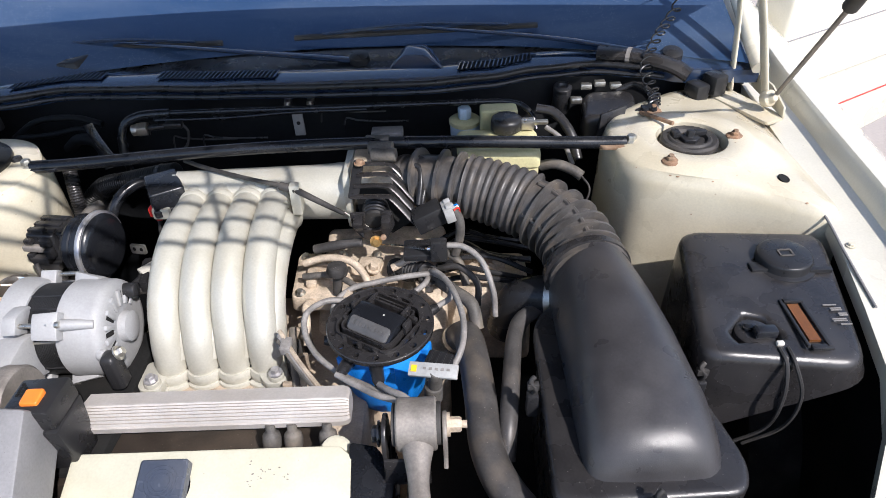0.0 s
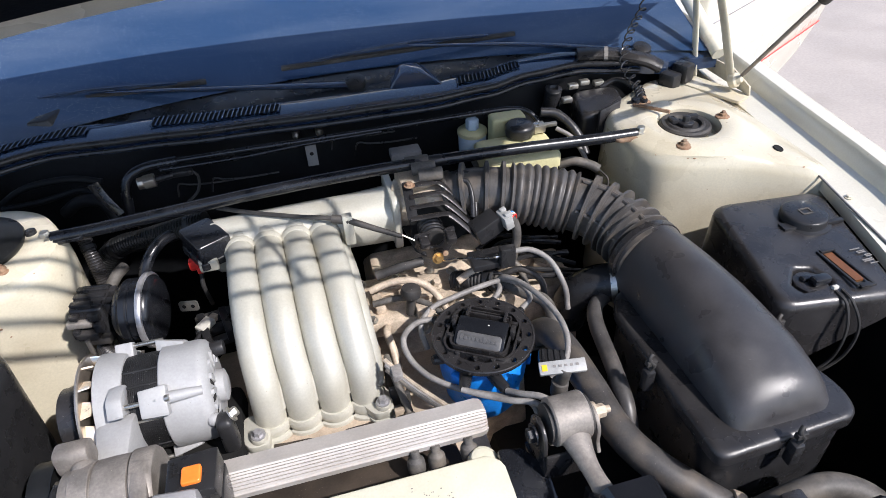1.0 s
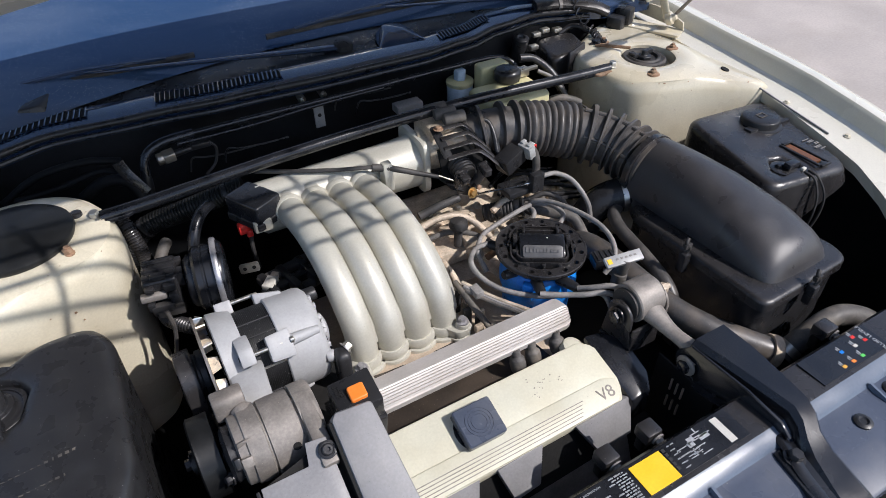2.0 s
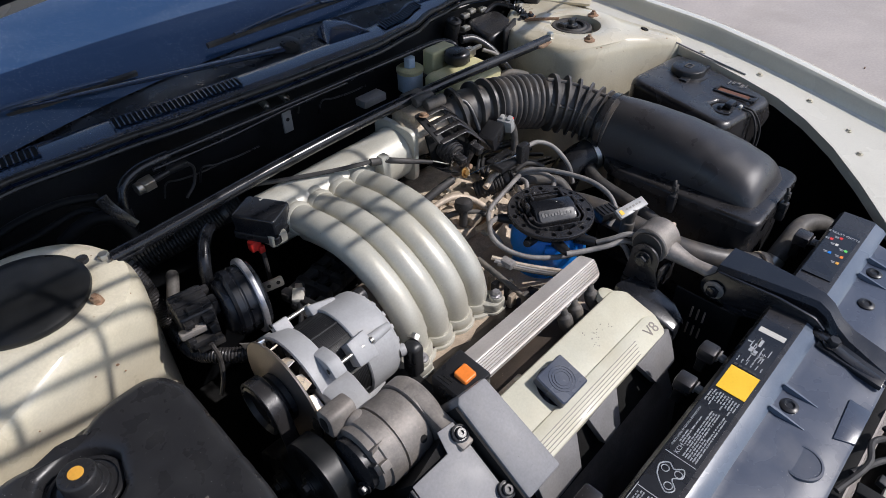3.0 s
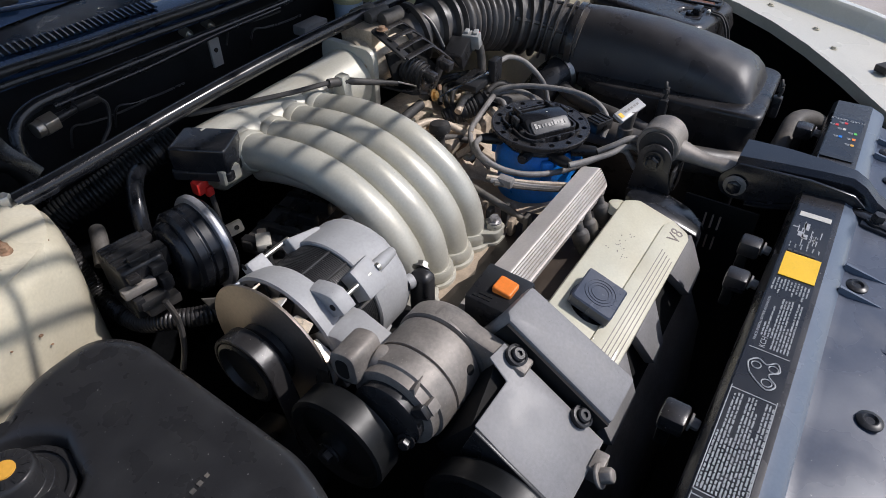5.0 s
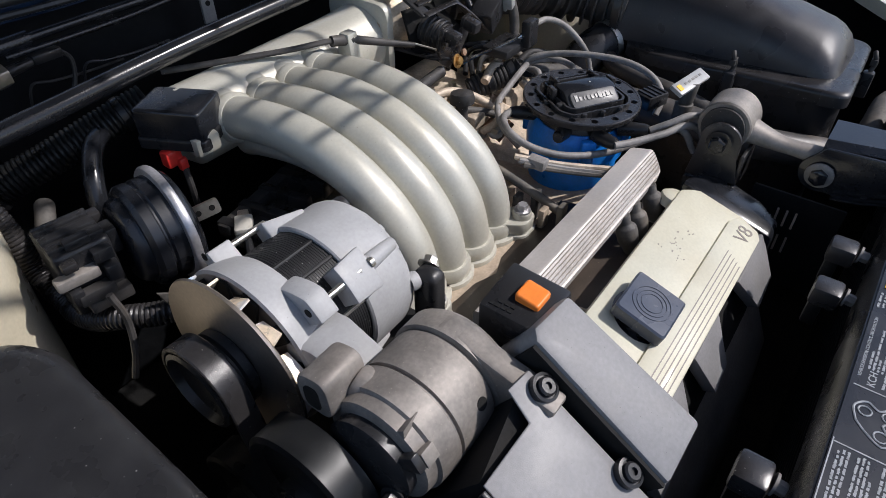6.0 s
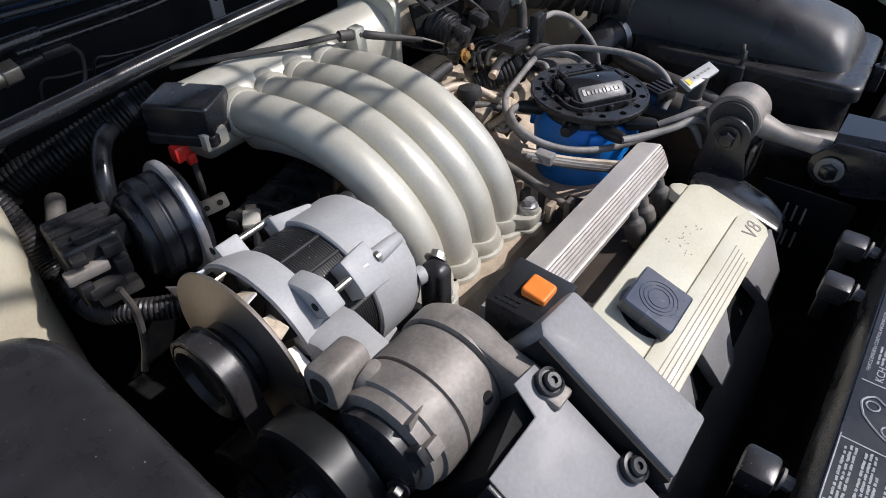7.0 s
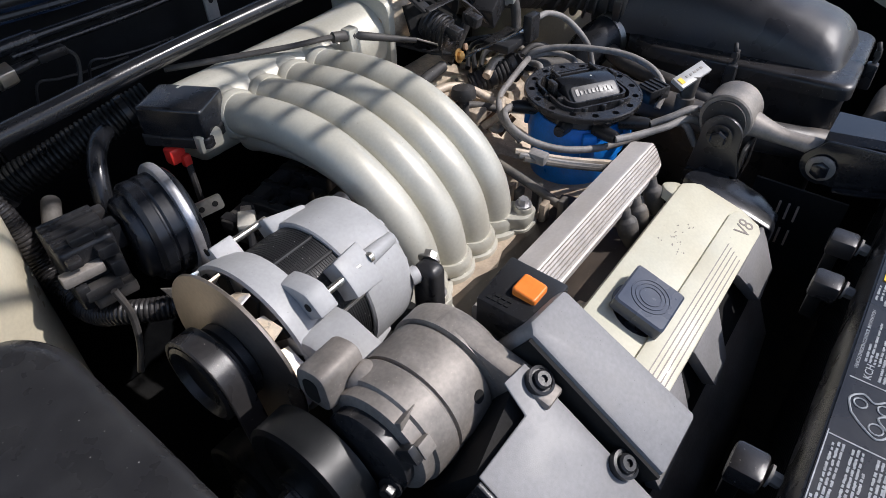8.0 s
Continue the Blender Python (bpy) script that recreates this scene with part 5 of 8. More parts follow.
def vc_slab(poly, lo, hi, mat_, name, parent, label="", bevel=0.002):
    b = B()
    loft(b, [[on_vc(u, v, lo) for u, v in poly], [on_vc(u, v, hi) for u, v in poly]])
    return part(name, b, mat_, parent, label, bevel)


vc_slab([(0.0, 0.0), (0.312, 0.0), (0.336, 0.020), (0.336, 0.066), (0.318, 0.098), (0.0, 0.100)], -0.05, 0.0, IVORY, "body", vc, bevel=0.005)
stripe = vc_slab([(0.0, 0.060), (0.306, 0.060), (0.325, 0.068), (0.318, 0.092), (0.308, 0.097), (0.0, 0.098)], -0.002, 0.0035, IVORY, "raised_band", vc, bevel=0.002)
for k in range(5):
    v = 0.0745 + 0.0043 * k
    vc_slab([(0.004, v), (0.262 - 0.003 * k, v), (0.264 - 0.003 * k, v + 0.0011), (0.004, v + 0.0011)], 0.003, 0.0037, CAST, "groove", stripe, bevel=0)
mt = frame_on(on_vc(0.286, 0.0805, 0.0037), VX.to_3x3() @ V(1, 0, 0), VX.to_3x3() @ V(0, -1, 0))
lettering("v_eight_lettering", "V8", 0.0235, mt, CAST, stripe, 0.0003)
b = B()
END = [(0.062, -0.438), (0.096, -0.444), (0.117, -0.474), (0.116, -0.518), (0.100, -0.543), (0.066, -0.545)]
loft(b, [[V(x, y, 0.722 + 0.32 * (y + 0.445)) for x, y in END], [V(x, y, 0.768 + 0.32 * (y + 0.445)) for x, y in END]])
part("end_cap", b, GLOSS, vc, "glossy black plastic end cap", bevel=0.006)
# shield cut in three; the dark gaps stand in for shadows on one band
for top, low in (((0.236, 0.332), (0.262, 0.318)), ((0.115, 0.186), (0.128, 0.168)), ((0.0, 0.092), (0.0, 0.076))):
    b = B()
    rim = [V(-0.26 + top[0], -0.537, 0.737), V(-0.26 + top[1], -0.534, 0.737), V(-0.26 + low[1], -0.560, 0.694), V(-0.26 + low[0], -0.563, 0.694)]
    loft(b, [[p + V(0, 0.012, -0.006) for p in rim], rim])
    part("lower_shield", b, GREYCOVER, vc, "grey plastic lower shield", bevel=0.002)
# near-black backing that colours those shadow gaps
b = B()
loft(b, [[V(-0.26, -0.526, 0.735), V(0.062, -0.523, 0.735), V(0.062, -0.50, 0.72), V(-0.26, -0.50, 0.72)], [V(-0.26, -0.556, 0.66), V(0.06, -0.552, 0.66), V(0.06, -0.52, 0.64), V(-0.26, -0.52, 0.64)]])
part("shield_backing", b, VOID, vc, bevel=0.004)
b = B()
lathe(b, [(0.020, 0), (0.018, 0.010), (0.012, 0.014)], (0.045, -0.440, 0.748), (0.3, -0.2, 1), 24)
part("corner_boss", b, IVORY, vc)
# flaked paint
rnd = random.Random(4)
for k in range(26):
    u, v = 0.222 + rnd.gauss(0, 0.014), 0.030 + rnd.gauss(0, 0.007)
    r = rnd.uniform(0.0004, 0.0012)
    vc_slab([(u + r * math.cos(a) * rnd.uniform(0.6, 1.3), v + r * math.sin(a) * rnd.uniform(0.5, 1)) for a in (0, 1.1, 2.2, 3.3, 4.2, 5.3)], 0.0, 0.0003, CAST, "paint_chip", vc, bevel=0)

# ---- oil filler cap ----
oc = thing("oil_filler_cap", on_vc(0.120, 0.042), "square dark grey oil filler cap with a round embossed emblem", "cap")
b = B()
lathe(b, [(0.029, -0.001), (0.029, 0.0006), (0.024, 0.0008), (0.024, 0.006)], on_vc(0.118, 0.042), VX.to_3x3() @ V(0, 0, -1), 30)
part("neck", b, GLOSS, oc)
sq = rpoly([(0.093, 0.016), (0.147, 0.016), (0.147, 0.066), (0.093, 0.066)], 0.004, 3)
b = B()
loft(b, [[on_vc(u, v, 0.005) for u, v in sq], [on_vc(u, v, 0.017) for u, v in sq], [on_vc(0.12 + (u - 0.12) * 0.93, 0.041 + (v - 0.041) * 0.93, 0.0185) for u, v in sq]])
cap = part("cap", b, SLATE, oc, angle=25)
for r in (0.0095, 0.0135, 0.0175):
    b = B()
    n = 30
    ring = [[on_vc(0.12 + (r + dr) * math.cos(2 * math.pi * i / n), 0.041 + (r + dr) * math.sin(2 * math.pi * i / n), h) for i in range(n)] for dr, h in ((0, 0.0184), (0.0002, 0.0191), (0.0011, 0.0191), (0.0013, 0.0184))]
    loft(b, ring, caps=False)
    part("emblem_ring", b, SLATE, cap)

# ---- distributor ----
dist = thing("distributor", (0.09, -0.295, 0.66), "black ignition distributor cap on a bright blue base", "distributor")
DC = V(0.094, -0.292, 0.813)
DM = frame_on(DC, (1, 0.15, 0), (-0.15, 1, 0.02)) @ Matrix.Scale(0.83, 4)

b = B()
lathe(b, [(0.060, -0.062), (0.061, -0.048), (0.058, -0.030), (0.053, -0.022)], DC, DM.to_3x3() @ V(0, 0, 1), 40)
lathe(b, [(0.048, -0.120), (0.053, -0.110), (0.056, -0.062)], DC, DM.to_3x3() @ V(0, 0, 1), 40)
part("base", b, BLUE, dist, "bright blue plastic base")
for a in range(5):
    b = B()
    t = radians(-150 + 62 * a)
    box(b, (0.074, 0, -0.045), (0.012, 0.020, 0.036), DM @ Matrix.Rotation(t, 4, "Z"))
    part("latch", b, BLUE, dist, bevel=0.002)
b = B()
lathe(b, [(0.052, -0.028), (0.049, -0.012), (0.046, -0.004), (0.03, -0.003)], DC, DM.to_3x3() @ V(0, 0, 1), 40)
part("cap", b, SATIN, dist)
TM = frame_on(DC, (1, 0.15, 0), (-0.15, 1, 0.02)) @ Matrix.Rotation(radians(-40), 4, "Z")
# flat ring with a hole in each of its sectors
b = B()
n, m = 15, 4
for k in range(n):
    a0, a1 = 2 * math.pi * k / n, 2 * math.pi * (k + 1) / n
    am = (a0 + a1) / 2
    edge = [(0.068, a0 + (a1 - a0) * i / m) for i in range(m)] + [(0.068 - 0.0155 * i / m, a1) for i in range(m)] + [(0.0525, a1 + (a0 - a1) * i / m) for i in range(m)] + [(0.0525 + 0.0155 * i / m, a0) for i in range(m)]
    outer = [(r * math.cos(a), r * math.sin(a)) for r, a in edge]
    cx, cy = 0.0612 * math.cos(am), 0.0612 * math.sin(am)
    hole = []
    for x, y in outer:
        d = math.hypot(x - cx, y - cy)
        hole.append((cx + 0.0042 * (x - cx) / d, cy + 0.0042 * (y - cy) / d))
    loft(b, [[TM @ V(x, y, z) for x, y in o] for o, z in ((outer, -0.004), (outer, 0.003), (hole, 0.003), (hole, -0.004))], caps=False)
ringp = part("wire_retainer_ring", b, SATIN, dist, "flat black ring with round holes")
b = B()
lathe(b, [(0.0690, -0.0045), (0.0700, -0.0030), (0.0700, 0.0024), (0.0690, 0.0036), (0.0672, 0.0036), (0.0668, 0.0030), (0.0668, -0.0045), (0.0690, -0.0045)], DC, TM.to_3x3() @ V(0, 0, 1), 56, caps=False)
part("ring_lip", b, SATIN, ringp)
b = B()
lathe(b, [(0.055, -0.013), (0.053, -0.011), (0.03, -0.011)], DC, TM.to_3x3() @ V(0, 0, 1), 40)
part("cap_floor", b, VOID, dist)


def ring_wall(c, r, thick, h0, h1, m):
    """An upright wall round a rounded outline."""
    cx, cy = sum(p[0] for p in c) / len(c), sum(p[1] for p in c) / len(c)
    size = max(p[0] for p in c) - cx
    o = rpoly(c, r)
    b = B()
    k = 1 - thick / size
    inner = [(cx + (x - cx) * k, cy + (y - cy) * k) for x, y in o]
    rings = [[m @ V(x, y, h0) for x, y in o], [m @ V(x, y, h1) for x, y in o], [m @ V(x, y, h1) for x, y in inner], [m @ V(x, y, h0) for x, y in inner]]
    loft(b, rings + [rings[0]], caps=False)
    return b


OUT = [(-0.048, -0.030), (-0.038, -0.044), (0.038, -0.044), (0.048, -0.030), (0.048, 0.026), (0.034, 0.044), (-0.034, 0.044), (-0.048, 0.026)]
part("coil_frame", ring_wall(OUT, 0.006, 0.0026, -0.011, 0.007, TM), SATIN, dist)
INN = [(-0.039, -0.030), (-0.033, -0.037), (0.033, -0.037), (0.039, -0.030), (0.039, 0.012), (0.034, 0.018), (0.034, 0.034), (-0.034, 0.034), (-0.034, 0.018), (-0.039, 0.012)]
part("coil_frame", ring_wall(INN, 0.004, 0.0024, -0.011, 0.010, TM), SATIN, dist)
for x, y in ((-0.049, 0.0), (0.049, 0.0), (-0.042, 0.034), (0.042, 0.034), (0.0, -0.045), (-0.024, -0.044), (0.024, -0.044), (0.0, 0.045)):
    b = B()
    cyl(b, TM @ V(x, y, -0.011), TM @ V(x, y, 0.0065), 0.0034, n=12)
    part("frame_post", b, SATIN, dist, bevel=0.0006)
for c, sz in (((0.0, 0.024, 0.008), (0.062, 0.003, 0.014)), ((-0.026, 0.023, 0.012), (0.004, 0.020, 0.014)), ((0.026, 0.023, 0.012), (0.004, 0.020, 0.014)), ((0.040, 0.004, 0.010), (0.006, 0.014, 0.018)), ((-0.040, 0.004, 0.010), (0.006, 0.014, 0.018)), ((0.038, 0.022, 0.004), (0.010, 0.005, 0.014)), ((-0.040, -0.018, 0.004), (0.010, 0.005, 0.012))):
    b = B()
    box(b, c, sz, TM)
    part("frame_rib", b, SATIN, dist, bevel=0.001)
b = B()
loft(b, [[TM @ V(x, y, -0.011) for x, y in ((-0.034, -0.032), (0.034, -0.032), (0.034, 0.012), (-0.034, 0.012))], [TM @ V(x, y, z) for x, y, z in ((-0.034, -0.031, 0.005), (0.034, -0.031, 0.005), (0.034, 0.012, 0.017), (-0.034, 0.012, 0.017))],
         [TM @ V(x, y, z) for x, y, z in ((-0.034, -0.011, 0.0195), (0.034, -0.011, 0.0195), (0.034, 0.011, 0.0195), (-0.034, 0.011, 0.0195))]])
coil = part("coil_cover", b, GLOSS, dist, "dark coil cover with a raised maker's plate", bevel=0.0015)
PM = TM @ Matrix.Translation((0, -0.0225, 0.0105)) @ Matrix.Rotation(radians(36), 4, "X")
b = B()
prism(b, rpoly(rect(0.060, 0.020), 0.005), 0.0035, PM)
plate = part("maker_plate", b, PLATE, coil, bevel=0.001)
for k, wd in enumerate((0.005, 0.004, 0.002, 0.004, 0.004, 0.003, 0.006, 0.004, 0.005, 0.003)):
    b = B()
    box(b, (-0.0235 + 0.0052 * k, 0.002 if k in (0, 6) else 0.001, 0.0038), (wd * 0.8, 0.008 if k in (0, 6) else 0.005, 0.0010), PM)
    part("plate_bar", b, PLATE, plate)
b = B()
cyl(b, TM @ V(0.008, 0.0, 0.0190), TM @ V(0.008, 0.0, 0.0199), 0.0013, n=8)
part("paint_dot", b, WHITE, coil)
b = B()
box(b, (0.092, -0.030, -0.014), (0.036, 0.026, 0.018), TM @ Matrix.Rotation(radians(12), 4, "Z"))
block = part("connector_block", b, BLACK, dist, bevel=0.003)
for k in range(4):
    b = B()
    box(b, (0.080 + 0.008 * k, -0.030, -0.0045), (0.003, 0.022, 0.002), TM @ Matrix.Rotation(radians(12), 4, "Z"))
    part("block_rib", b, BLACK, block)
# plug boots under the ring
for p0, p1 in (((-0.036, -0.040), (-0.048, -0.070)), ((-0.004, -0.054), (0.003, -0.087)), ((0.036, 0.024), (0.074, 0.045)), ((0.020, 0.044), (0.042, 0.078)), ((-0.028, 0.038), (-0.053, 0.066)), ((-0.046, -0.006), (-0.074, -0.010))):
    o, d = DC + V(p0[0], p0[1], -0.021), DC + V(p1[0], p1[1], -0.016)
    b = B()
    sweep(b, [o, o.lerp(d, 0.5), o.lerp(d, 0.85), d], lambda f: (0.0092, 0.0082, 0.0074, 0.0058)[min(3, int(f * 3 + 0.5))], 12)
    part("plug_boot", b, BLACK, dist)

LEADS = [
    [(0.041, -0.226, 0.797), (0.014, -0.233, 0.803), (-0.009, -0.256, 0.803), (-0.008, -0.285, 0.793), (0.012, -0.318, 0.784), (0.050, -0.350, 0.780), (0.094, -0.382, 0.788), (0.120, -0.408, 0.797), (0.128, -0.428, 0.77)],
    [(0.150, -0.170, 0.785), (0.156, -0.180, 0.801), (0.122, -0.190, 0.806), (0.080, -0.198, 0.804), (0.045, -0.206, 0.800), (0.022, -0.226, 0.788), (0.024, -0.252, 0.765)],
    [(0.152, -0.170, 0.785), (0.162, -0.182, 0.808), (0.178, -0.208, 0.816), (0.193, -0.250, 0.820), (0.202, -0.300, 0.820), (0.198, -0.338, 0.812), (0.184, -0.360, 0.797), (0.166, -0.362, 0.78)],
    [(0.043, -0.361, 0.797), (0.064, -0.376, 0.797), (0.095, -0.398, 0.800), (0.122, -0.413, 0.803), (0.137, -0.429, 0.79), (0.136, -0.440, 0.75)],
    [(0.097, -0.380, 0.797), (0.112, -0.398, 0.806), (0.131, -0.414, 0.812), (0.147, -0.429, 0.80), (0.146, -0.446, 0.76)],
    [(0.154, -0.168, 0.785), (0.164, -0.180, 0.801), (0.183, -0.206, 0.806), (0.186, -0.232, 0.802), (0.168, -0.245, 0.797)],
    [(0.148, -0.168, 0.785), (0.154, -0.182, 0.796), (0.150, -0.200, 0.800), (0.136, -0.213, 0.797)],
]
for pts in LEADS:
    wl = thing("spark_plug_lead", pts[-1], "dusty grey spark plug lead looped round the distributor", "cable", "spark plug leads")
    b = B()
    sweep(b, spline(pts, 8), 0.0042, 10)
    part("lead", b, WIRE, wl)
holder = thing("lead_holder", (0.152, -0.172, 0.77), "black plastic ring gathering the spark plug leads", "clip")
b = B()
o, ax = V(0.155, -0.177, 0.797), V(0.35, -0.45, 0.8)
lathe(b, [(0.0125, -0.003), (0.0165, -0.003), (0.0165, 0.003), (0.0125, 0.003), (0.0125, -0.003)], o, ax, 24, caps=False)
part("band", b, BLACK, holder)
b = B()
box(b, (0.147, -0.166, 0.782), (0.012, 0.012, 0.026))
part("stem", b, BLACK, holder, bevel=0.002)

# fuel line pair in front of the distributor
fl = thing("vacuum_line_pair", (0.0, -0.34, 0.74), "two dusty grey lines clipped together beside the distributor", "pipe")
for k in range(3):
    b = B()
    sweep(b, spline([(-0.042, -0.283 - 0.006 * k, 0.798 - 0.003 * k), (-0.012, -0.327 - 0.004 * k, 0.788 - 0.003 * k), (0.026, -0.375 - 0.002 * k, 0.780 - 0.004 * k)]), 0.0034, 8)
    part("line", b, (TAN, WIRE, HOSE)[k], fl)
b = B()
box(b, (-0.030, -0.305, 0.792), (0.014, 0.022, 0.012))
part("clip", b, WIRE, fl, bevel=0.002)

# ---- timing tag on its post ----
tag = thing("tagged_sensor", (0.165, -0.395, 0.74), "pale grey tag with a yellow end on a sensor post", "tag")
tm = frame_on((0.164, -0.394, 0.834), (0.055, -0.012, 0.004), (0.2, 0.9, 0.4))
b = B()
box(b, (0, 0, 0), (0.058, 0.017, 0.006), tm)
plate = part("tag_plate", b, TAGFILM, tag, bevel=0.001)
b = B()
box(b, (-0.0225, 0.000, 0.0032), (0.0065, 0.008, 0.001), tm)
part("yellow_patch", b, YELLOW, plate)
for k in range(5):
    b = B()
    box(b, (-0.010 + 0.007 * k, 0.001, 0.0032), (0.0036, 0.0030, 0.0008), tm)
    part("print_bar", b, WIRE, plate)
b = B()
cyl(b, (0.168, -0.396, 0.834), (0.163, -0.394, 0.795), 0.009, 0.0075, 14)
cyl(b, (0.163, -0.394, 0.808), (0.162, -0.394, 0.785), 0.011, 0.011, 14)
part("post", b, HOSE, tag, bevel=0.001)
# ---- engine mount strut ----
ms = thing("engine_mount_strut", (0.12, -0.5, 0.70), "dusty engine torque strut with rubber bushing between black brackets", "strut")
b = B()
n = 36
o = V(0.145, -0.452, 0.814)
lathe(b, [(0.021, -0.022), (0.0275, -0.022), (0.029, -0.020), (0.0285, 0.0), (0.029, 0.020), (0.0275, 0.022), (0.021, 0.022)], o, (1, 0, 0), n)
eye = part("bushing_eye", b, CAST, ms)
b = B()
lathe(b, [(0.009, -0.027), (0.0235, -0.0265), (0.0235, 0.0265), (0.009, 0.027)], o, (1, 0, 0), 28)
part("rubber_bushing", b, RUBBER, eye)
b = B()
sweep(b, spline([(0.146, -0.474, 0.808), (0.147, -0.510, 0.802), (0.150, -0.545, 0.799), (0.153, -0.562, 0.790)]), lambda t: 0.019 - 0.010 * math.sin(t * math.pi) + 0.004 * t, 16, flat=0.75)
part("arm", b, CAST, ms)
for x, mt_, low in ((0.107, SATIN, 0.752), (0.173, CAST, 0.770)):
    b = B()
    poly = [(-0.486, low + 0.006), (-0.428, low), (-0.4335, 0.79)] + [(-0.456 + 0.0225 * math.cos(a), 0.804 + 0.0225 * math.sin(a)) for a in [radians(q) for q in range(0, 181, 15)]] + [(-0.4785, 0.79)]
    prism(b, rpoly(poly, 0.003), 0.005, frame_on((x, 0, 0), (0, 1, 0), (0, 0, 1)))
    part("mount_plate", b, mt_, ms, bevel=0.0014)
b = B()
loft(b, [[V(x, -0.486, z) for x, z in ((0.104, 0.756), (0.112, 0.756), (0.118, 0.70), (0.110, 0.70))], [V(x, -0.428, z) for x, z in ((0.104, 0.750), (0.112, 0.750), (0.118, 0.70), (0.110, 0.70))]])
part("engine_bracket", b, SATIN, ms, bevel=0.001)
b = B()
box(b, (0.1335, -0.4835, 0.772), (0.050, 0.004, 0.044))
part("web", b, SATIN, ms, bevel=0.001)
b = B()
lathe(b, [(0.0125, 0.0), (0.0125, 0.0015), (0.0105, 0.0025)], (0.1045, -0.456, 0.804), (-1, 0, 0), 24)
hexbolt(b, (0.1035, -0.456, 0.804), (-1, 0, 0), 0.0092, 0.008)
part("eye_bolt", b, GLOSS, ms)
b = B()
hexbolt(b, (0.178, -0.453, 0.812), (1, 0, 0), 0.0085, 0.014)
cyl(b, (0.19, -0.453, 0.812), (0.200, -0.453, 0.812), 0.0045, n=10)
part("eye_nut", b, TAN, ms)

mb = thing("radiator_brace_bracket", (0.15, -0.66, 0.79), "gloss black pressed steel bracket from engine strut to radiator support", "bracket")
b = B()
rows = []
for y, z, w0, w1, h in ((-0.552, 0.823, 0.142, 0.200, 0.030), (-0.60, 0.826, 0.147, 0.198, 0.032), (-0.65, 0.827, 0.153, 0.192, 0.030), (-0.684, 0.826, 0.158, 0.188, 0.024), (-0.700, 0.820, 0.155, 0.184, 0.020), (-0.716, 0.8095, 0.147, 0.176, 0.013), (-0.735, 0.8035, 0.138, 0.171, 0.010), (-0.765, 0.800, 0.127, 0.166, 0.0095), (-0.788, 0.7965, 0.120, 0.163, 0.009), (-0.794, 0.792, 0.118, 0.162, 0.006)):
    rows.append([V(w0 - 0.006, y, z - h), V(w0 - 0.0025, y, z - 0.007), V(w0 + 0.004, y, z), V(w1 - 0.004, y, z), V(w1 + 0.0025, y, z - 0.007), V(w1 + 0.006, y, z - h)])
loft(b, rows)
part("channel", b, GLOSS, mb, angle=30)
b = B()
poly = [(-0.559 + 0.022 * math.cos(a), 0.787 + 0.022 * math.sin(a)) for a in [radians(q) for q in range(-110, 70, 15)]]
poly = poly + [(-0.556, 0.818), (-0.64, 0.822), (-0.690, 0.818), (-0.706, 0.806), (-0.690, 0.801), (-0.655, 0.790), (-0.62, 0.779), (-0.59, 0.767)]
prism(b, [(y, z) for y, z in poly], 0.005, frame_on((0.135, 0, 0), (0, 1, 0), (0, 0, 1)))
part("side_plate", b, GLOSS, mb, bevel=0.0012)
b = B()
sweep(b, spline([(0.135, -0.578, 0.766), (0.133, -0.605, 0.772), (0.133, -0.645, 0.785), (0.134, -0.685, 0.799), (0.128, -0.712, 0.800), (0.117, -0.742, 0.7985), (0.110, -0.790, 0.793)], 5), 0.0075, 10, flat=0.35)
part("rolled_flange", b, GLOSS, mb)
b = B()
loft(b, [[V(x, y, 0.789) for x, y in ((0.112, -0.706), (0.150, -0.706), (0.150, -0.790), (0.098, -0.790))], [V(x, y, 0.7985 + 0.03 * (y + 0.706)) for x, y in ((0.112, -0.706), (0.150, -0.706), (0.150, -0.790), (0.098, -0.790))]])
part("foot_plate", b, GLOSS, mb, bevel=0.001)
b = B()
lathe(b, [(0.0145, 0), (0.0145, 0.002), (0.0120, 0.0035)], (0.1325, -0.559, 0.787), (-1, 0, 0), 28)
part("washer", b, CAST, mb)
b = B()
hexbolt(b, (0.130, -0.559, 0.787), (-1, 0, 0), 0.0095, 0.006, False)
part("pivot_bolt", b, GLOSS, mb)
for x, y, z in ((0.126, -0.7215, 0.798),):
    b = B()
    hexbolt(b, (x, y, z), (0, -0.1, 1), 0.008, 0.010)
    part("bolt", b, BLACK, mb)

# ---- radiator support panel ----
rs = thing("radiator_support_cover", (0, -0.71, 0.70), "slate grey plastic radiator cover with printed service labels", "cover")
PR = [(-0.630, 0.765), (-0.632, 0.800), (-0.637, 0.806), (-0.680, 0.807), (-0.684, 0.8065)]
PR2 = [(-0.684, 0.8065), (-0.698, 0.801), (-0.703, 0.796)]
PR3 = [(-0.703, 0.796), (-0.712, 0.794), (-0.748, 0.793), (-0.760, 0.7895), (-0.790, 0.787), (-0.794, 0.784), (-0.794, 0.765)]
for nm, pr, m_, x0, x1 in (("top_rail", PR, SATIN, -0.385, 0.425), ("edge_rail", PR2, SLATEGLOSS, -0.372, 0.423), ("front_panel", PR3, SLATE, -0.60, 0.388)):
    b = B()
    loft(b, [[V(x, y, z) for y, z in pr] for x in [x0 + (x1 - x0) * i / 24 for i in range(25)]], caps=False, closed=False)
    bmesh.ops.solidify(b, geom=b.faces[:], thickness=-0.004)
    panel = part(nm, b, m_, rs)
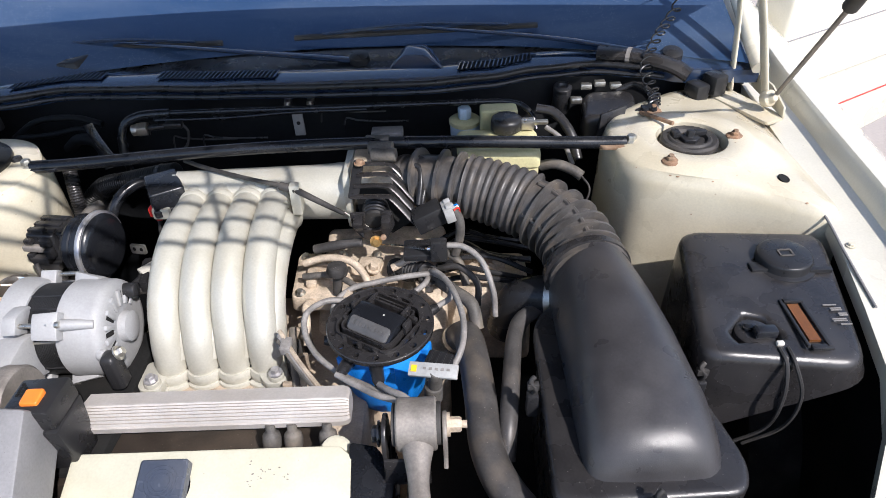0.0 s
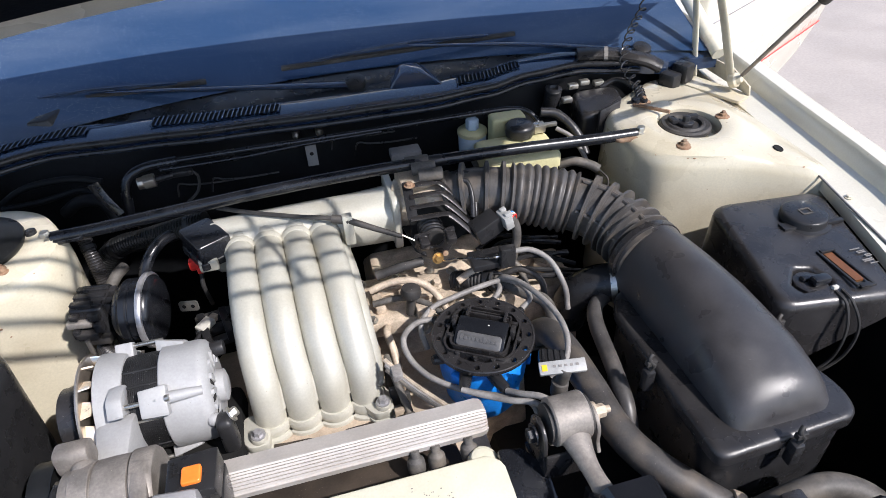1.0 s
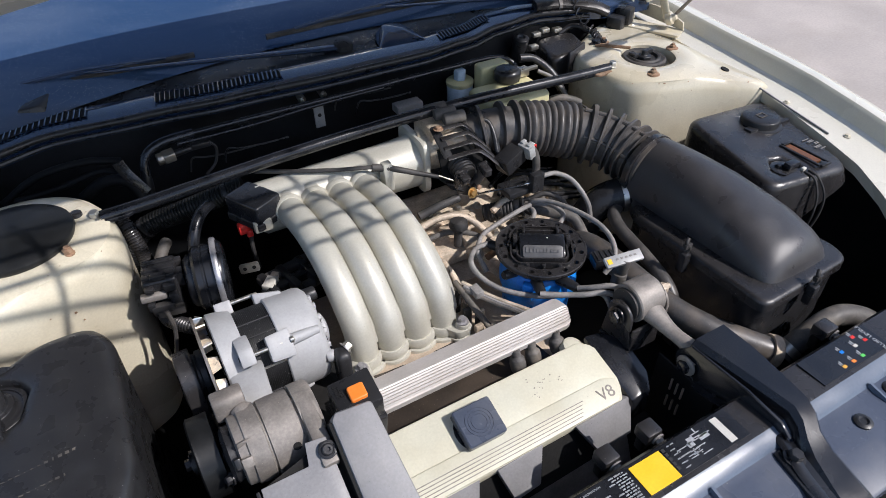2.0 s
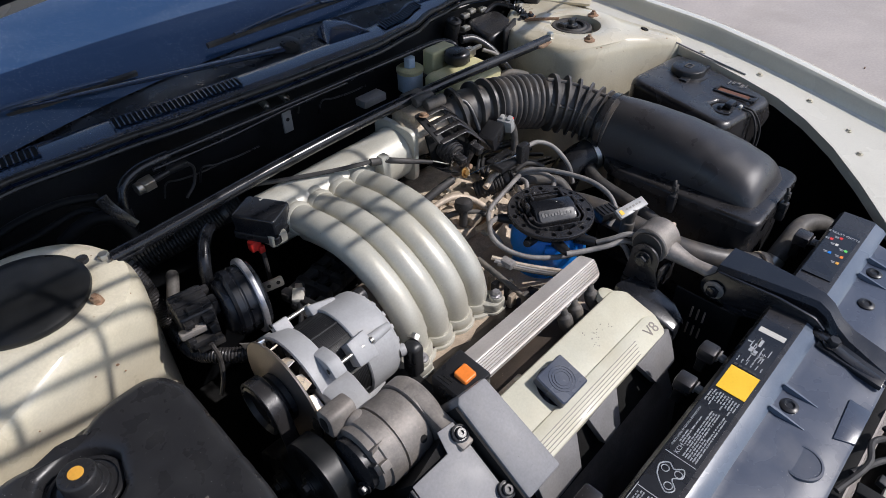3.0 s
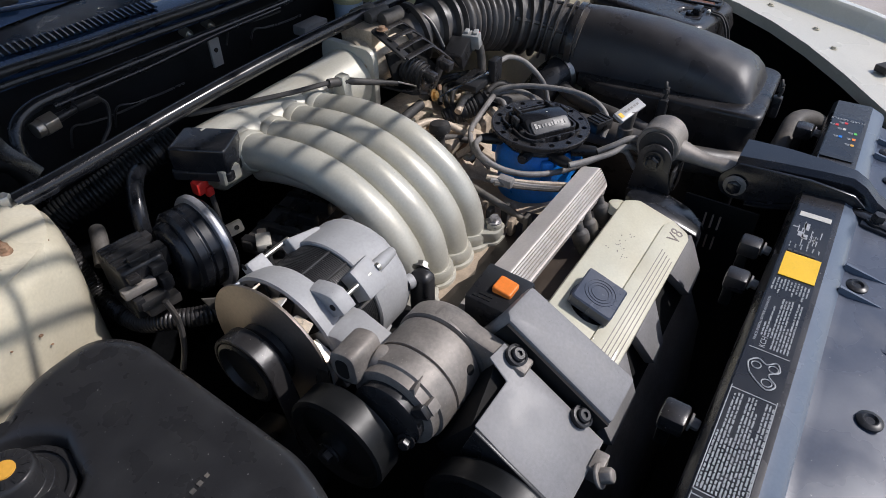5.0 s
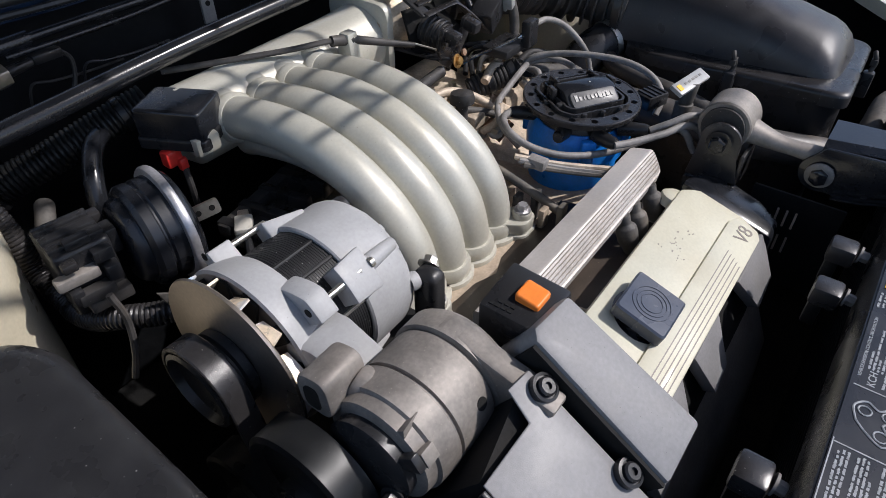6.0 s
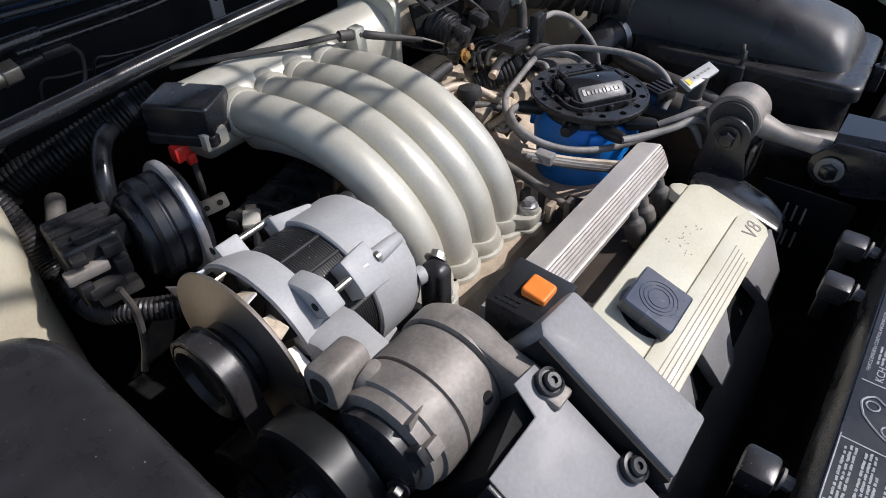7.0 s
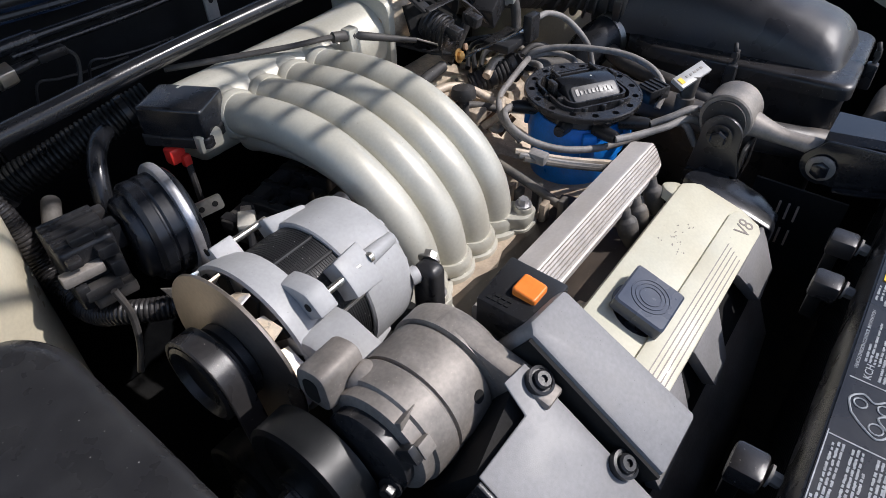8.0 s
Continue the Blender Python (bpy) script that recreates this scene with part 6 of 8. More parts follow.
for x, y in ((-0.186, -0.750), (-0.004, -0.718), (0.315, -0.718), (-0.335, -0.715), (0.24, -0.73)):
    b = B()
    lathe(b, [(0.011, 0), (0.011, 0.002), (0.0075, 0.004), (0.006, 0.004), (0.004, 0.002)], (x, y, 0.7935), (0, 0, 1), 20)
    part("push_pin", b, BLACK, rs)
b = B()
lathe(b, [(0.0105, 0), (0.010, 0.004), (0.005, 0.007), (0.001, 0.0075)], (-0.232, -0.782, 0.7870), (0, 0, 1), 24)
part("domed_plug", b, SLATE, rs)
b = B()
lathe(b, [(0.024, -0.003), (0.0235, 0.0008), (0.021, 0.0012), (0.020, 0.0002), (0.012, 0.0)], (-0.067, -0.757, 0.7915), (0, 0, 1), 36)
part("moulded_boss", b, SLATE, rs)
for x in (-0.025, 0.018, -0.356, -0.316, 0.292, 0.337):
    b = B()
    loft(b, [[V(x - 0.004, -0.700, 0.790), V(x + 0.004, -0.700, 0.790), V(x + 0.001, -0.745, 0.790), V(x - 0.001, -0.745, 0.790)], [V(x - 0.002, -0.702, 0.803), V(x + 0.002, -0.702, 0.803), V(x + 0.0007, -0.744, 0.7935), V(x - 0.0007, -0.744, 0.7935)]])
    part("stiffening_rib", b, SLATEGLOSS, rs)
b = B()
loft(b, [[V(-0.01, -0.772, 0.786), V(0.06, -0.768, 0.786), V(0.06, -0.794, 0.784), V(0.0, -0.794, 0.784)], [V(-0.01, -0.772, 0.7905), V(0.06, -0.768, 0.7915), V(0.06, -0.794, 0.7885), V(0.0, -0.794, 0.7885)]])
part("patch_plate", b, SLATE, rs, bevel=0.001)

# the label, its panels and print
b = B()
box(b, (-0.135, -0.6585, 0.8078), (0.475, 0.040, 0.0012))
label = part("service_label", b, LABEL, rs, "black service label with white print")


def bar(x, y, w, d, m_=INK, h=0.8086):
    b = B()
    box(b, (x, y, h), (w, d, 0.0005))
    return part("print_bar", b, m_, label)

lr = random.Random(8)
def print_line(x0, x1, y, d=0.0013, m_=INK):
    """One line of small unreadable print."""
    b = B()
    x = x0
    while x < x1 - 0.002:
        n = lr.randint(2, 7)
        for k in range(n):
            if x < x1:
                box(b, (x, y + lr.uniform(-0.0002, 0.0002), 0.8086), (0.0009, d * lr.uniform(0.7, 1.0), 0.0004))
            x += 0.00125
        x += lr.uniform(0.0008, 0.0018)
    return part("print_line", b, m_, label)


for x0, x1, rws in ((-0.338, -0.229, 13), (-0.162, -0.085, 12)):
    for k in range(rws):
        if x0 > -0.2 and k < 2:
            continue
        print_line(x0 + (0.015 if x0 > -0.2 and k < 6 else 0.0), x1 - (lr.uniform(0.0, 0.05) if lr.random() < 0.3 else 0.0), -0.6415 - 0.0029 * k, 0.0018)
for x, y, w, d in ((-0.282, -0.6395, 0.118, 0.0008), (-0.282, -0.6775, 0.118, 0.0008), (-0.341, -0.6585, 0.0008, 0.038), (-0.226, -0.6585, 0.0008, 0.038), (-0.355, -0.6395, 0.022, 0.0007), (-0.355, -0.6775, 0.022, 0.0007), (-0.366, -0.6585, 0.0007, 0.038), (-0.346, -0.6585, 0.0007, 0.038), (-0.168, -0.659, 0.0008, 0.036)):
    bar(x, y, w, d)
lettering("notice_lettering", "NOTICE", 0.0082, Matrix.Translation((-0.3562, -0.6585, 0.8085)) @ Matrix.Rotation(radians(-90), 4, "Z"), INK, label, 0.0002, "CENTER")
lettering("code_lettering", "KCH", 0.0075, Matrix.Translation((-0.1565, -0.6515, 0.8085)), INK, label, 0.0002, "CENTER")
lettering("title_lettering", "VEHICLE EMISSION CONTROL INFORMATION", 0.0034, Matrix.Translation((-0.123, -0.6430, 0.8085)), INK, label, 0.0002, "CENTER")
b = B()
loop = spline([V(-0.2, -0.648, 0.8087) + V(dx, dy, 0) for dx, dy in ((0, 0), (0.012, 0.003), (0.020, -0.004), (0.016, -0.012), (0.022, -0.020), (0.012, -0.024), (0.004, -0.016), (-0.006, -0.024), (-0.014, -0.018), (-0.008, -0.008), (0, 0))], 5)
sweep(b, loop, 0.0008, 5)
for dx, dy, r in ((0.011, -0.004, 0.0042), (0.013, -0.0185, 0.0042), (-0.006, -0.0165, 0.0045)):
    sweep(b, [V(-0.2 + dx + r * math.cos(a), -0.648 + dy + r * math.sin(a), 0.8087) for a in [radians(30 * q) for q in range(13)]], 0.0006, 5)
part("belt_diagram", b, INK, label)
b = B()
box(b, (-0.026, -0.660, 0.8090), (0.044, 0.036, 0.0008))
part("yellow_sticker", b, YELLOW, label, "plain yellow warning sticker")
for k in range(5):
    bar(0.0 + 0.0 * k, -0.645 - 0.006 * k, 0.004, 0.004, DARKINK, 0.8096)
lr = random.Random(3)
for k in range(6):
    print_line(0.008, 0.018, -0.643 - 0.006 * k, 0.0016)
for k in range(26):
    bar(0.020 + lr.uniform(0, 0.040), -0.642 - lr.uniform(0, 0.030), lr.choice((0.002, 0.009, 0.014)), lr.choice((0.001, 0.001, 0.006)))
for k in range(11):
    print_line(-0.080 + lr.uniform(0, 0.012), -0.052, -0.6415 - 0.0033 * k, 0.0018)
bar(0.080, -0.659, 0.010, 0.034, WHITE)
# fluid label on the other end
b = B()
box(b, (0.300, -0.6585, 0.8078), (0.13, 0.040, 0.0012))
label = part("fluid_label", b, LABEL, rs, "black fluid label with coloured marks")
for k, (x, y, m_) in enumerate(((0.318, -0.672, GREEN), (0.300, -0.672, ORANGE), (0.282, -0.672, AMBER), (0.345, -0.657, RED), (0.325, -0.657, WHITE), (0.300, -0.655, BLUE), (0.335, -0.646, RED))):
    bar(x, y, 0.006, 0.0042, m_)
    bar(x + 0.0005, y + 0.0062, 0.0015, 0.006)
    bar(x - 0.0025, y + 0.0055, 0.0013, 0.0045)
lettering("fluid_lettering", "FLUID LEVELS", 0.0075, Matrix.Translation((0.356, -0.658, 0.8085)) @ Matrix.Rotation(radians(90), 4, "Z"), INK, label, 0.0002, "CENTER")
for x, y, z, w in ((-0.262, -0.606, 0.780, 0.027), (-0.043, -0.607, 0.7785, 0.024), (0.0226, -0.606, 0.7805, 0.024), (0.345, -0.608, 0.782, 0.027)):
    b = B()
    box(b, (x, y, z), (w, 0.024, 0.020))
    cl = part("rubber_mount", b, SATIN, rs, bevel=0.004)
    b = B()
    box(b, (x, y + 0.004, z - 0.024), (w * 0.55, 0.012, 0.026))
    part("mount_stem", b, COVERBLACK, cl, bevel=0.002)
    b = B()
    hexbolt(b, (x + 0.002, y - 0.013, z + 0.001), (0, -1, -0.1), 0.0055, 0.008)
    part("mount_pin", b, WIRE, cl)
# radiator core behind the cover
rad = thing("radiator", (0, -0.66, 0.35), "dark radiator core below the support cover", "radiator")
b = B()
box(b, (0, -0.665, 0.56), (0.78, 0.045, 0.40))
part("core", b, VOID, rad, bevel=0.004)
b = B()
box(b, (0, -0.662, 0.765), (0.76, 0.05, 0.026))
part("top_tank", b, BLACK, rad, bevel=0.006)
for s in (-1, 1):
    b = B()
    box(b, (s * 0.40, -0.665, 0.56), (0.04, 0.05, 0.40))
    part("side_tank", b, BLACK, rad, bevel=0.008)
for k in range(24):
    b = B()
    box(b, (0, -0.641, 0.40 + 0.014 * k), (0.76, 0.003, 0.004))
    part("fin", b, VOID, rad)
shroud = thing("fan_shroud", (0.155, -0.55, 0.60), "black fan shroud panel with pale slats painted as sunlit", "shroud")
b = B()
box(b, (0.156, -0.55, 0.675), (0.004, 0.10, 0.13))
part("panel", b, VOID, shroud, bevel=0.001)
# pale tan slats, with sunlight put into their colour
for row in range(2):
    for k in range(3):
        b = B()
        box(b, (0.153, -0.534 - 0.010 * k, 0.708 - 0.036 * row), (0.003, 0.0024, 0.022))
        part("vent_slat", b, TAN, shroud)

# corner panels, hood bump stops and nose
for s in (-1, 1):
    b = B()
    loft(b, [[V(s * 0.385, -0.764, 0.800), V(s * 0.45, -0.744, 0.806), V(s * 0.515, -0.727, 0.812), V(s * 0.605, -0.700, 0.816), V(s * 0.74, -0.69, 0.818)], [V(s * 0.39, -0.785, 0.798), V(s * 0.45, -0.782, 0.804), V(s * 0.52, -0.785, 0.806), V(s * 0.60, -0.79, 0.806), V(s * 0.74, -0.79, 0.803)], [V(s * 0.40, -0.825, 0.778), V(s * 0.45, -0.835, 0.776), V(s * 0.52, -0.855, 0.77), V(s * 0.60, -0.87, 0.765), V(s * 0.72, -0.875, 0.76)], [V(s * 0.40, -0.85, 0.70), V(s * 0.45, -0.865, 0.70), V(s * 0.52, -0.88, 0.69), V(s * 0.60, -0.89, 0.69), V(s * 0.72, -0.895, 0.69)]], caps=False, closed=False)
    bmesh.ops.solidify(b, geom=b.faces[:], thickness=0.006)
    part("corner_cover", b, SLATE, car, "slate plastic headlamp cover")
    b = B()
    box(b, (0, 0, 0), (0.10, 0.022, 0.012), Matrix.Translation((s * 0.600, -0.705, 0.814)) @ Matrix.Rotation(radians(-35 * s), 4, "Z"))
    cyl(b, (s * 0.630, -0.727, 0.813), (s * 0.630, -0.727, 0.828), 0.018, 0.020, 18)
    part("hood_stop", b, RUBBER, car, bevel=0.002)
b = B()
box(b, (0, -0.875, 0.42), (1.5, 0.05, 0.16))
part("bumper", b, BODY, car, bevel=0.03, seg=4)
b = B()
box(b, (0, -0.86, 0.60), (1.44, 0.03, 0.22))
part("grille_backing", b, VOID, car, bevel=0.004)
nr = random.Random(31)
for k in range(16):
    b = B()
    x = -0.42 + 0.055 * k + nr.uniform(-0.012, 0.012)
    box(b, (0, 0, 0), (nr.uniform(0.008, 0.022), nr.uniform(0.012, 0.04), nr.uniform(0.004, 0.012)), Matrix.Translation((x, -0.825 - nr.random() * 0.025, 0.735 + nr.random() * 0.03)) @ Matrix.Rotation(nr.uniform(-0.6, 0.6), 4, "Z") @ Matrix.Rotation(nr.uniform(-0.4, 0.4), 4, "X"))
    part("latch_bracket", b, (BLACK, VOID, RUBBER, VOID)[k % 4], car, bevel=0.002)
for pts in ([(-0.05, -0.80, 0.76), (0.0, -0.815, 0.77), (0.04, -0.81, 0.765), (0.08, -0.83, 0.75)], [(-0.02, -0.805, 0.765), (0.03, -0.83, 0.76), (0.05, -0.85, 0.73)]):
    b = B()
    sweep(b, spline(pts), 0.004, 8)
    part("latch_cable", b, RUBBER, car)
b = B()
box(b, (0.0, -0.848, 0.742), (1.1, 0.014, 0.012))
part("grille_header", b, BODY, car, bevel=0.004)

# wheels under the car
for x in (-0.76, 0.76):
    for y in (0.0, 2.75):
        w = B()
        lathe(w, [(0.20, -0.09), (0.31, -0.10), (0.33, -0.07), (0.33, 0.07), (0.31, 0.10), (0.20, 0.09)], (x, y, 0.33), (1, 0, 0), 40)
        tyre = part("tyre", w, RUBBER, car)
        w = B()
        lathe(w, [(0.05, 0.085), (0.12, 0.08), (0.19, 0.085), (0.205, 0.07), (0.205, -0.07), (0.05, -0.06)], (x, y, 0.33), (1 if x > 0 else -1, 0, 0), 32)
        part("rim", w, ALU, tyre)
b = B()
box(b, (0, 1.80, 0.45), (1.6, 3.0, 0.25))
part("floor_pan", b, VOID, car, bevel=0.03)

# ---- ignition module on the intake ----
mod = thing("black_module", (-0.262, -0.02, 0.84), "black plastic module box with a red locking clip", "module")
mm = Matrix.Translation((-0.262, -0.020, 0.862)) @ Matrix.Rotation(radians(28), 4, "Z")
b = B()
pillow(b, rect(0.052, 0.070), -0.018, 0.018, 0.005, 0.004, mm)
part("box", b, GLOSS, mod)
b = B()
pillow(b, rect(0.056, 0.074), -0.024, -0.012, 0.008, 0.003, mm)
part("base_plate", b, BLACK, mod)
b = B()
box(b, (-0.287, -0.026, 0.828), (0.018, 0.014, 0.018), None)
box(b, (-0.281, -0.033, 0.820), (0.010, 0.009, 0.014), None)
part("red_clip", b, RED, mod, "bright red locking clip", bevel=0.003)
b = B()
box(b, (-0.262, -0.050, 0.842), (0.029, 0.021, 0.020), None)
part("mount_foot", b, PEARL, mod, bevel=0.004)
b = B()
sweep(b, spline([(-0.281, -0.035, 0.815), (-0.283, -0.04, 0.79), (-0.28, -0.035, 0.75)]), 0.0035, 8)
part("wire_tail", b, RUBBER, mod)

# ---- vacuum servo ----
sv = thing("vacuum_servo", (-0.36, -0.11, 0.76), "round black vacuum servo with a bright crimped rim and valve box", "servo")
so, sa = V(-0.330, -0.106, 0.818), V(-1, 0.16, 0.02)
b = B()
lathe(b, [(r * 0.94, h) for r, h in [(0.020, 0.005), (0.044, 0.0055), (0.050, 0.0075), (0.0540, 0.012), (0.0545, 0.018)]], so, sa, 40)
part("rear_shell", b, GLOSS, sv)
b = B()
lathe(b, [(r * 0.94, h) for r, h in [(0.0545, 0.0140), (0.0580, 0.0145), (0.0592, 0.0160), (0.0592, 0.0205), (0.0580, 0.0220), (0.0545, 0.0225)]], so, sa, 48)
part("crimped_rim", b, RIMSTEEL, sv, "bright steel crimped rim")
b = B()
lathe(b, [(r * 0.94, h) for r, h in [(0.052, 0.021), (0.0515, 0.034), (0.0495, 0.036), (0.0495, 0.0375), (0.0515, 0.039), (0.051, 0.047), (0.047, 0.051), (0.043, 0.0515), (0.041, 0.058), (0.036, 0.062), (0.02, 0.063)]], so, sa, 40)
part("front_shell", b, GLOSS, sv)
b = B()
sm = Matrix.Translation((-0.424, -0.086, 0.824)) @ Matrix.Rotation(radians(-9), 4, "Z")
pillow(b, rect(0.046, 0.056), -0.036, 0.026, 0.006, 0.004, sm)
valve = part("valve_box", b, BLACK, sv)
for k in range(3):
    b = B()
    box(b, (0.0, -0.016 + 0.016 * k, 0.027), (0.044, 0.009, 0.004), sm)
    part("rib", b, BLACK, valve, bevel=0.001)
for c, sz, mt_ in (((0.012, -0.032, 0.016), (0.016, 0.010, 0.012), BLACK), ((-0.014, -0.033, 0.018), (0.012, 0.010, 0.008), SATIN), ((0.014, -0.034, -0.002), (0.012, 0.012, 0.016), BLACK), ((-0.018, -0.034, -0.010), (0.010, 0.014, 0.014), BLACK), ((0.004, -0.033, -0.027), (0.036, 0.012, 0.012), RUBBER), ((0.027, -0.010, 0.012), (0.010, 0.018, 0.024), BLACK), ((0.026, 0.016, 0.016), (0.010, 0.012, 0.018), SATIN), ((0.0, -0.022, 0.030), (0.020, 0.010, 0.008), BLACK)):
    b = B()
    box(b, c, sz, sm)
    part("valve_fitting", b, mt_, valve, bevel=0.0018)
b = B()
box(b, (-0.012, -0.031, 0.004), (0.034, 0.012, 0.010), sm)
part("connector", b, CAST, valve, bevel=0.002)
b = B()
box(b, (-0.004, -0.036, -0.014), (0.030, 0.012, 0.012), sm)
part("connector", b, RUBBER, valve, bevel=0.002)
b = B()
sweep(b, spline([(-0.432, -0.138, 0.815), (-0.430, -0.145, 0.79), (-0.436, -0.15, 0.76), (-0.445, -0.148, 0.73)]), 0.0032, 8)
part("pigtail", b, BLACKHOSE, valve)
b = B()
loft(b, [[V(-0.402, -0.152, 0.800), V(-0.385, -0.156, 0.790), V(-0.362, -0.158, 0.792), V(-0.368, -0.158, 0.772), V(-0.392, -0.155, 0.768)], [V(-0.402, -0.149, 0.800), V(-0.385, -0.153, 0.790), V(-0.362, -0.155, 0.792), V(-0.368, -0.155, 0.772), V(-0.392, -0.152, 0.768)]])
part("support_bracket", b, HOSE, sv, bevel=0.001)
b = B()
prism(b, rpoly(rect(0.030, 0.016), 0.004), 0.003, frame_on((-0.302, -0.085, 0.797), (0.9, -0.3, 0.1), (0, 0.2, 1)))
tab = part("eyelet_tab", b, STEEL, sv)
for k in (-1, 1):
    b = B()
    m = frame_on((-0.302, -0.085, 0.797), (0.9, -0.3, 0.1), (0, 0.2, 1))
    lathe(b, [(0.003, 0), (0.003, 0.0036)], m @ V(0.007 * k, 0, 0), m.to_3x3() @ V(0, 0, 1), 12)
    part("eyelet", b, VOID, tab)


bc = thing("wiring_plug", (-0.30, -0.125, 0.79), "small beige wiring plug on a black lead beside the servo", "connector")
b = B()
box(b, (0, 0, 0), (0.018, 0.026, 0.010), Matrix.Translation((-0.283, -0.116, 0.779)) @ Matrix.Rotation(radians(-40), 4, "Z"))
part("plug_body", b, WHITE, bc, bevel=0.002)
b = B()
box(b, (0, 0, 0), (0.012, 0.014, 0.009), Matrix.Translation((-0.272, -0.101, 0.777)) @ Matrix.Rotation(radians(-40), 4, "Z"))
part("plug_cap", b, TAN, bc, bevel=0.002)
b = B()
sweep(b, spline([(-0.288, -0.126, 0.775), (-0.302, -0.145, 0.77), (-0.318, -0.165, 0.76), (-0.31, -0.16, 0.72)]), 0.004, 8)
part("plug_lead", b, BLACK, bc)
vt = thing("valley_loom", (-0.2, -0.06, 0.74), "dusty black wiring loom tray lying beside the intake runners", "loom")
for k in range(3):
    b = B()
    box(b, (0, 0, 0), (0.16, 0.016, 0.012), Matrix.Translation((-0.22, -0.085 - 0.022 * k, 0.775 - 0.006 * k)) @ Matrix.Rotation(radians(12), 4, "Z"))
    part("tray", b, (RUBBER, BLACK, RUBBER)[k], vt, bevel=0.003)
for k in range(5):
    b = B()
    box(b, (0, 0, 0), (0.012, 0.062, 0.020), Matrix.Translation((-0.285 + 0.032 * k, -0.12 + 0.006 * k, 0.772)) @ Matrix.Rotation(radians(12), 4, "Z"))
    part("tray_clip", b, BLACK, vt, bevel=0.002)


def corrugated(name, pts, r, pitch, label, material=RUBBER, ridge=0.1, group=""):
    t = thing(name, pts[-1], label, "hose", group)
    q = spline(pts, 60)
    way = [0.0]
    for a, c in zip(q, q[1:]):
        way.append(way[-1] + (c - a).length)
    ln, p, i = way[-1], [], 0
    count = int(ln / pitch) * 6
    for k in range(count + 1):
        d = ln * k / count
        while i < len(q) - 2 and way[i + 1] < d:
            i += 1
        p.append(q[i].lerp(q[i + 1], (d - way[i]) / max(way[i + 1] - way[i], 1e-9)))
    shape = (1.0, 1.0 + ridge, 1.0 + ridge, 1.0 + ridge, 1.0, 1.0 - ridge)
    b = B()
    sweep(b, p, lambda u: r * shape[round(u * count) % 6], 16)
    part("tube", b, material, t)
    for f in (0.08, 0.55):
        i = int(f * count)
        b = B()
        sweep(b, p[i:i + 9], r * 1.12, 16)
        part("tape_band", b, BLACK, t)
    return t


def hose(name, pts, r, label, material=RUBBER, category="hose", n=14, group=""):
    t = thing(name, pts[-1], label, category, group)
    b = B()
    q = spline(pts, 8)
    sweep(b, q, r, n)
    part("tube", b, material, t)
    if r > 0.015:
        b = B()
        sweep(b, q[1:4], r * 1.07, n)
        part("clamp_band", b, STEEL, t)
    return t


corrugated("wiring_conduit", [(-0.262, 0.035, 0.862), (-0.30, 0.045, 0.852), (-0.357, 0.060, 0.835), (-0.42, 0.080, 0.812), (-0.46, 0.075, 0.77), (-0.47, 0.05, 0.70)], 0.0165, 0.0052, "wide black corrugated wiring conduit beside the intake", COVERBLACK, 0.06)
corrugated("wiring_conduit", [(-0.452, 0.060, 0.870), (-0.441, 0.030, 0.832), (-0.437, 0.018, 0.800), (-0.436, 0.008, 0.768), (-0.436, -0.022, 0.750), (-0.437, -0.075, 0.753), (-0.424, -0.118, 0.769), (-0.395, -0.148, 0.771), (-0.36, -0.155, 0.766)], 0.0105, 0.0042, "narrow black corrugated wiring conduit beside the strut tower", SATIN, 0.07)
hose("heater_pipe", [(-0.372, -0.035, 0.76), (-0.370, -0.022, 0.80), (-0.358, -0.005, 0.832), (-0.335, 0.022, 0.848), (-0.30, 0.055, 0.845)], 0.0095, "glossy black bent heater pipe", GLOSS, "pipe")
hose("heater_pipe", [(-0.425, -0.02, 0.80), (-0.41, 0.0, 0.815), (-0.40, 0.02, 0.815)], 0.009, "short dusty steel heater pipe stub", HOSE, "pipe")
# these hoses take the firewall's near-black, so the hood's shade is in their colour
hose("heater_hose", [(-0.49, 0.14, 0.86), (-0.455, 0.125, 0.885), (-0.42, 0.115, 0.88), (-0.405, 0.10, 0.84)], 0.010, "black heater hose behind the strut tower", FIREWALL)
hose("heater_hose", [(-0.60, 0.17, 0.87), (-0.54, 0.16, 0.905), (-0.47, 0.155, 0.912), (-0.42, 0.15, 0.90)], 0.006, "thin black vacuum hose along the firewall", FIREWALL)
hose("heater_hose", [(-0.58, 0.15, 0.88), (-0.52, 0.145, 0.885), (-0.455, 0.14, 0.898), (-0.43, 0.13, 0.89)], 0.005, "thin black vacuum hose along the firewall", FIREWALL)

# ---- firewall fittings ----
hose("firewall_pipe", [(-0.392, 0.135, 0.79), (-0.394, 0.14, 0.85), (-0.385, 0.152, 0.892), (-0.355, 0.160, 0.908), (-0.30, 0.163, 0.910)], 0.0085, "black rubber hose end of the firewall pipe", GLOSS, "pipe")
hose("firewall_pipe", [(-0.30, 0.163, 0.910), (-0.2, 0.160, 0.911), (0.0, 0.156, 0.911), (0.2, 0.154, 0.911), (0.30, 0.155, 0.908), (0.335, 0.14, 0.895), (0.345, 0.12, 0.87)], 0.005, "slim black steel pipe along the firewall", GLOSS, "pipe")
hose("firewall_pipe", [(-0.33, 0.158, 0.900), (-0.2, 0.156, 0.900), (-0.08, 0.154, 0.906), (0.05, 0.152, 0.907)], 0.0035, "slim black steel pipe along the firewall", GLOSS, "pipe")
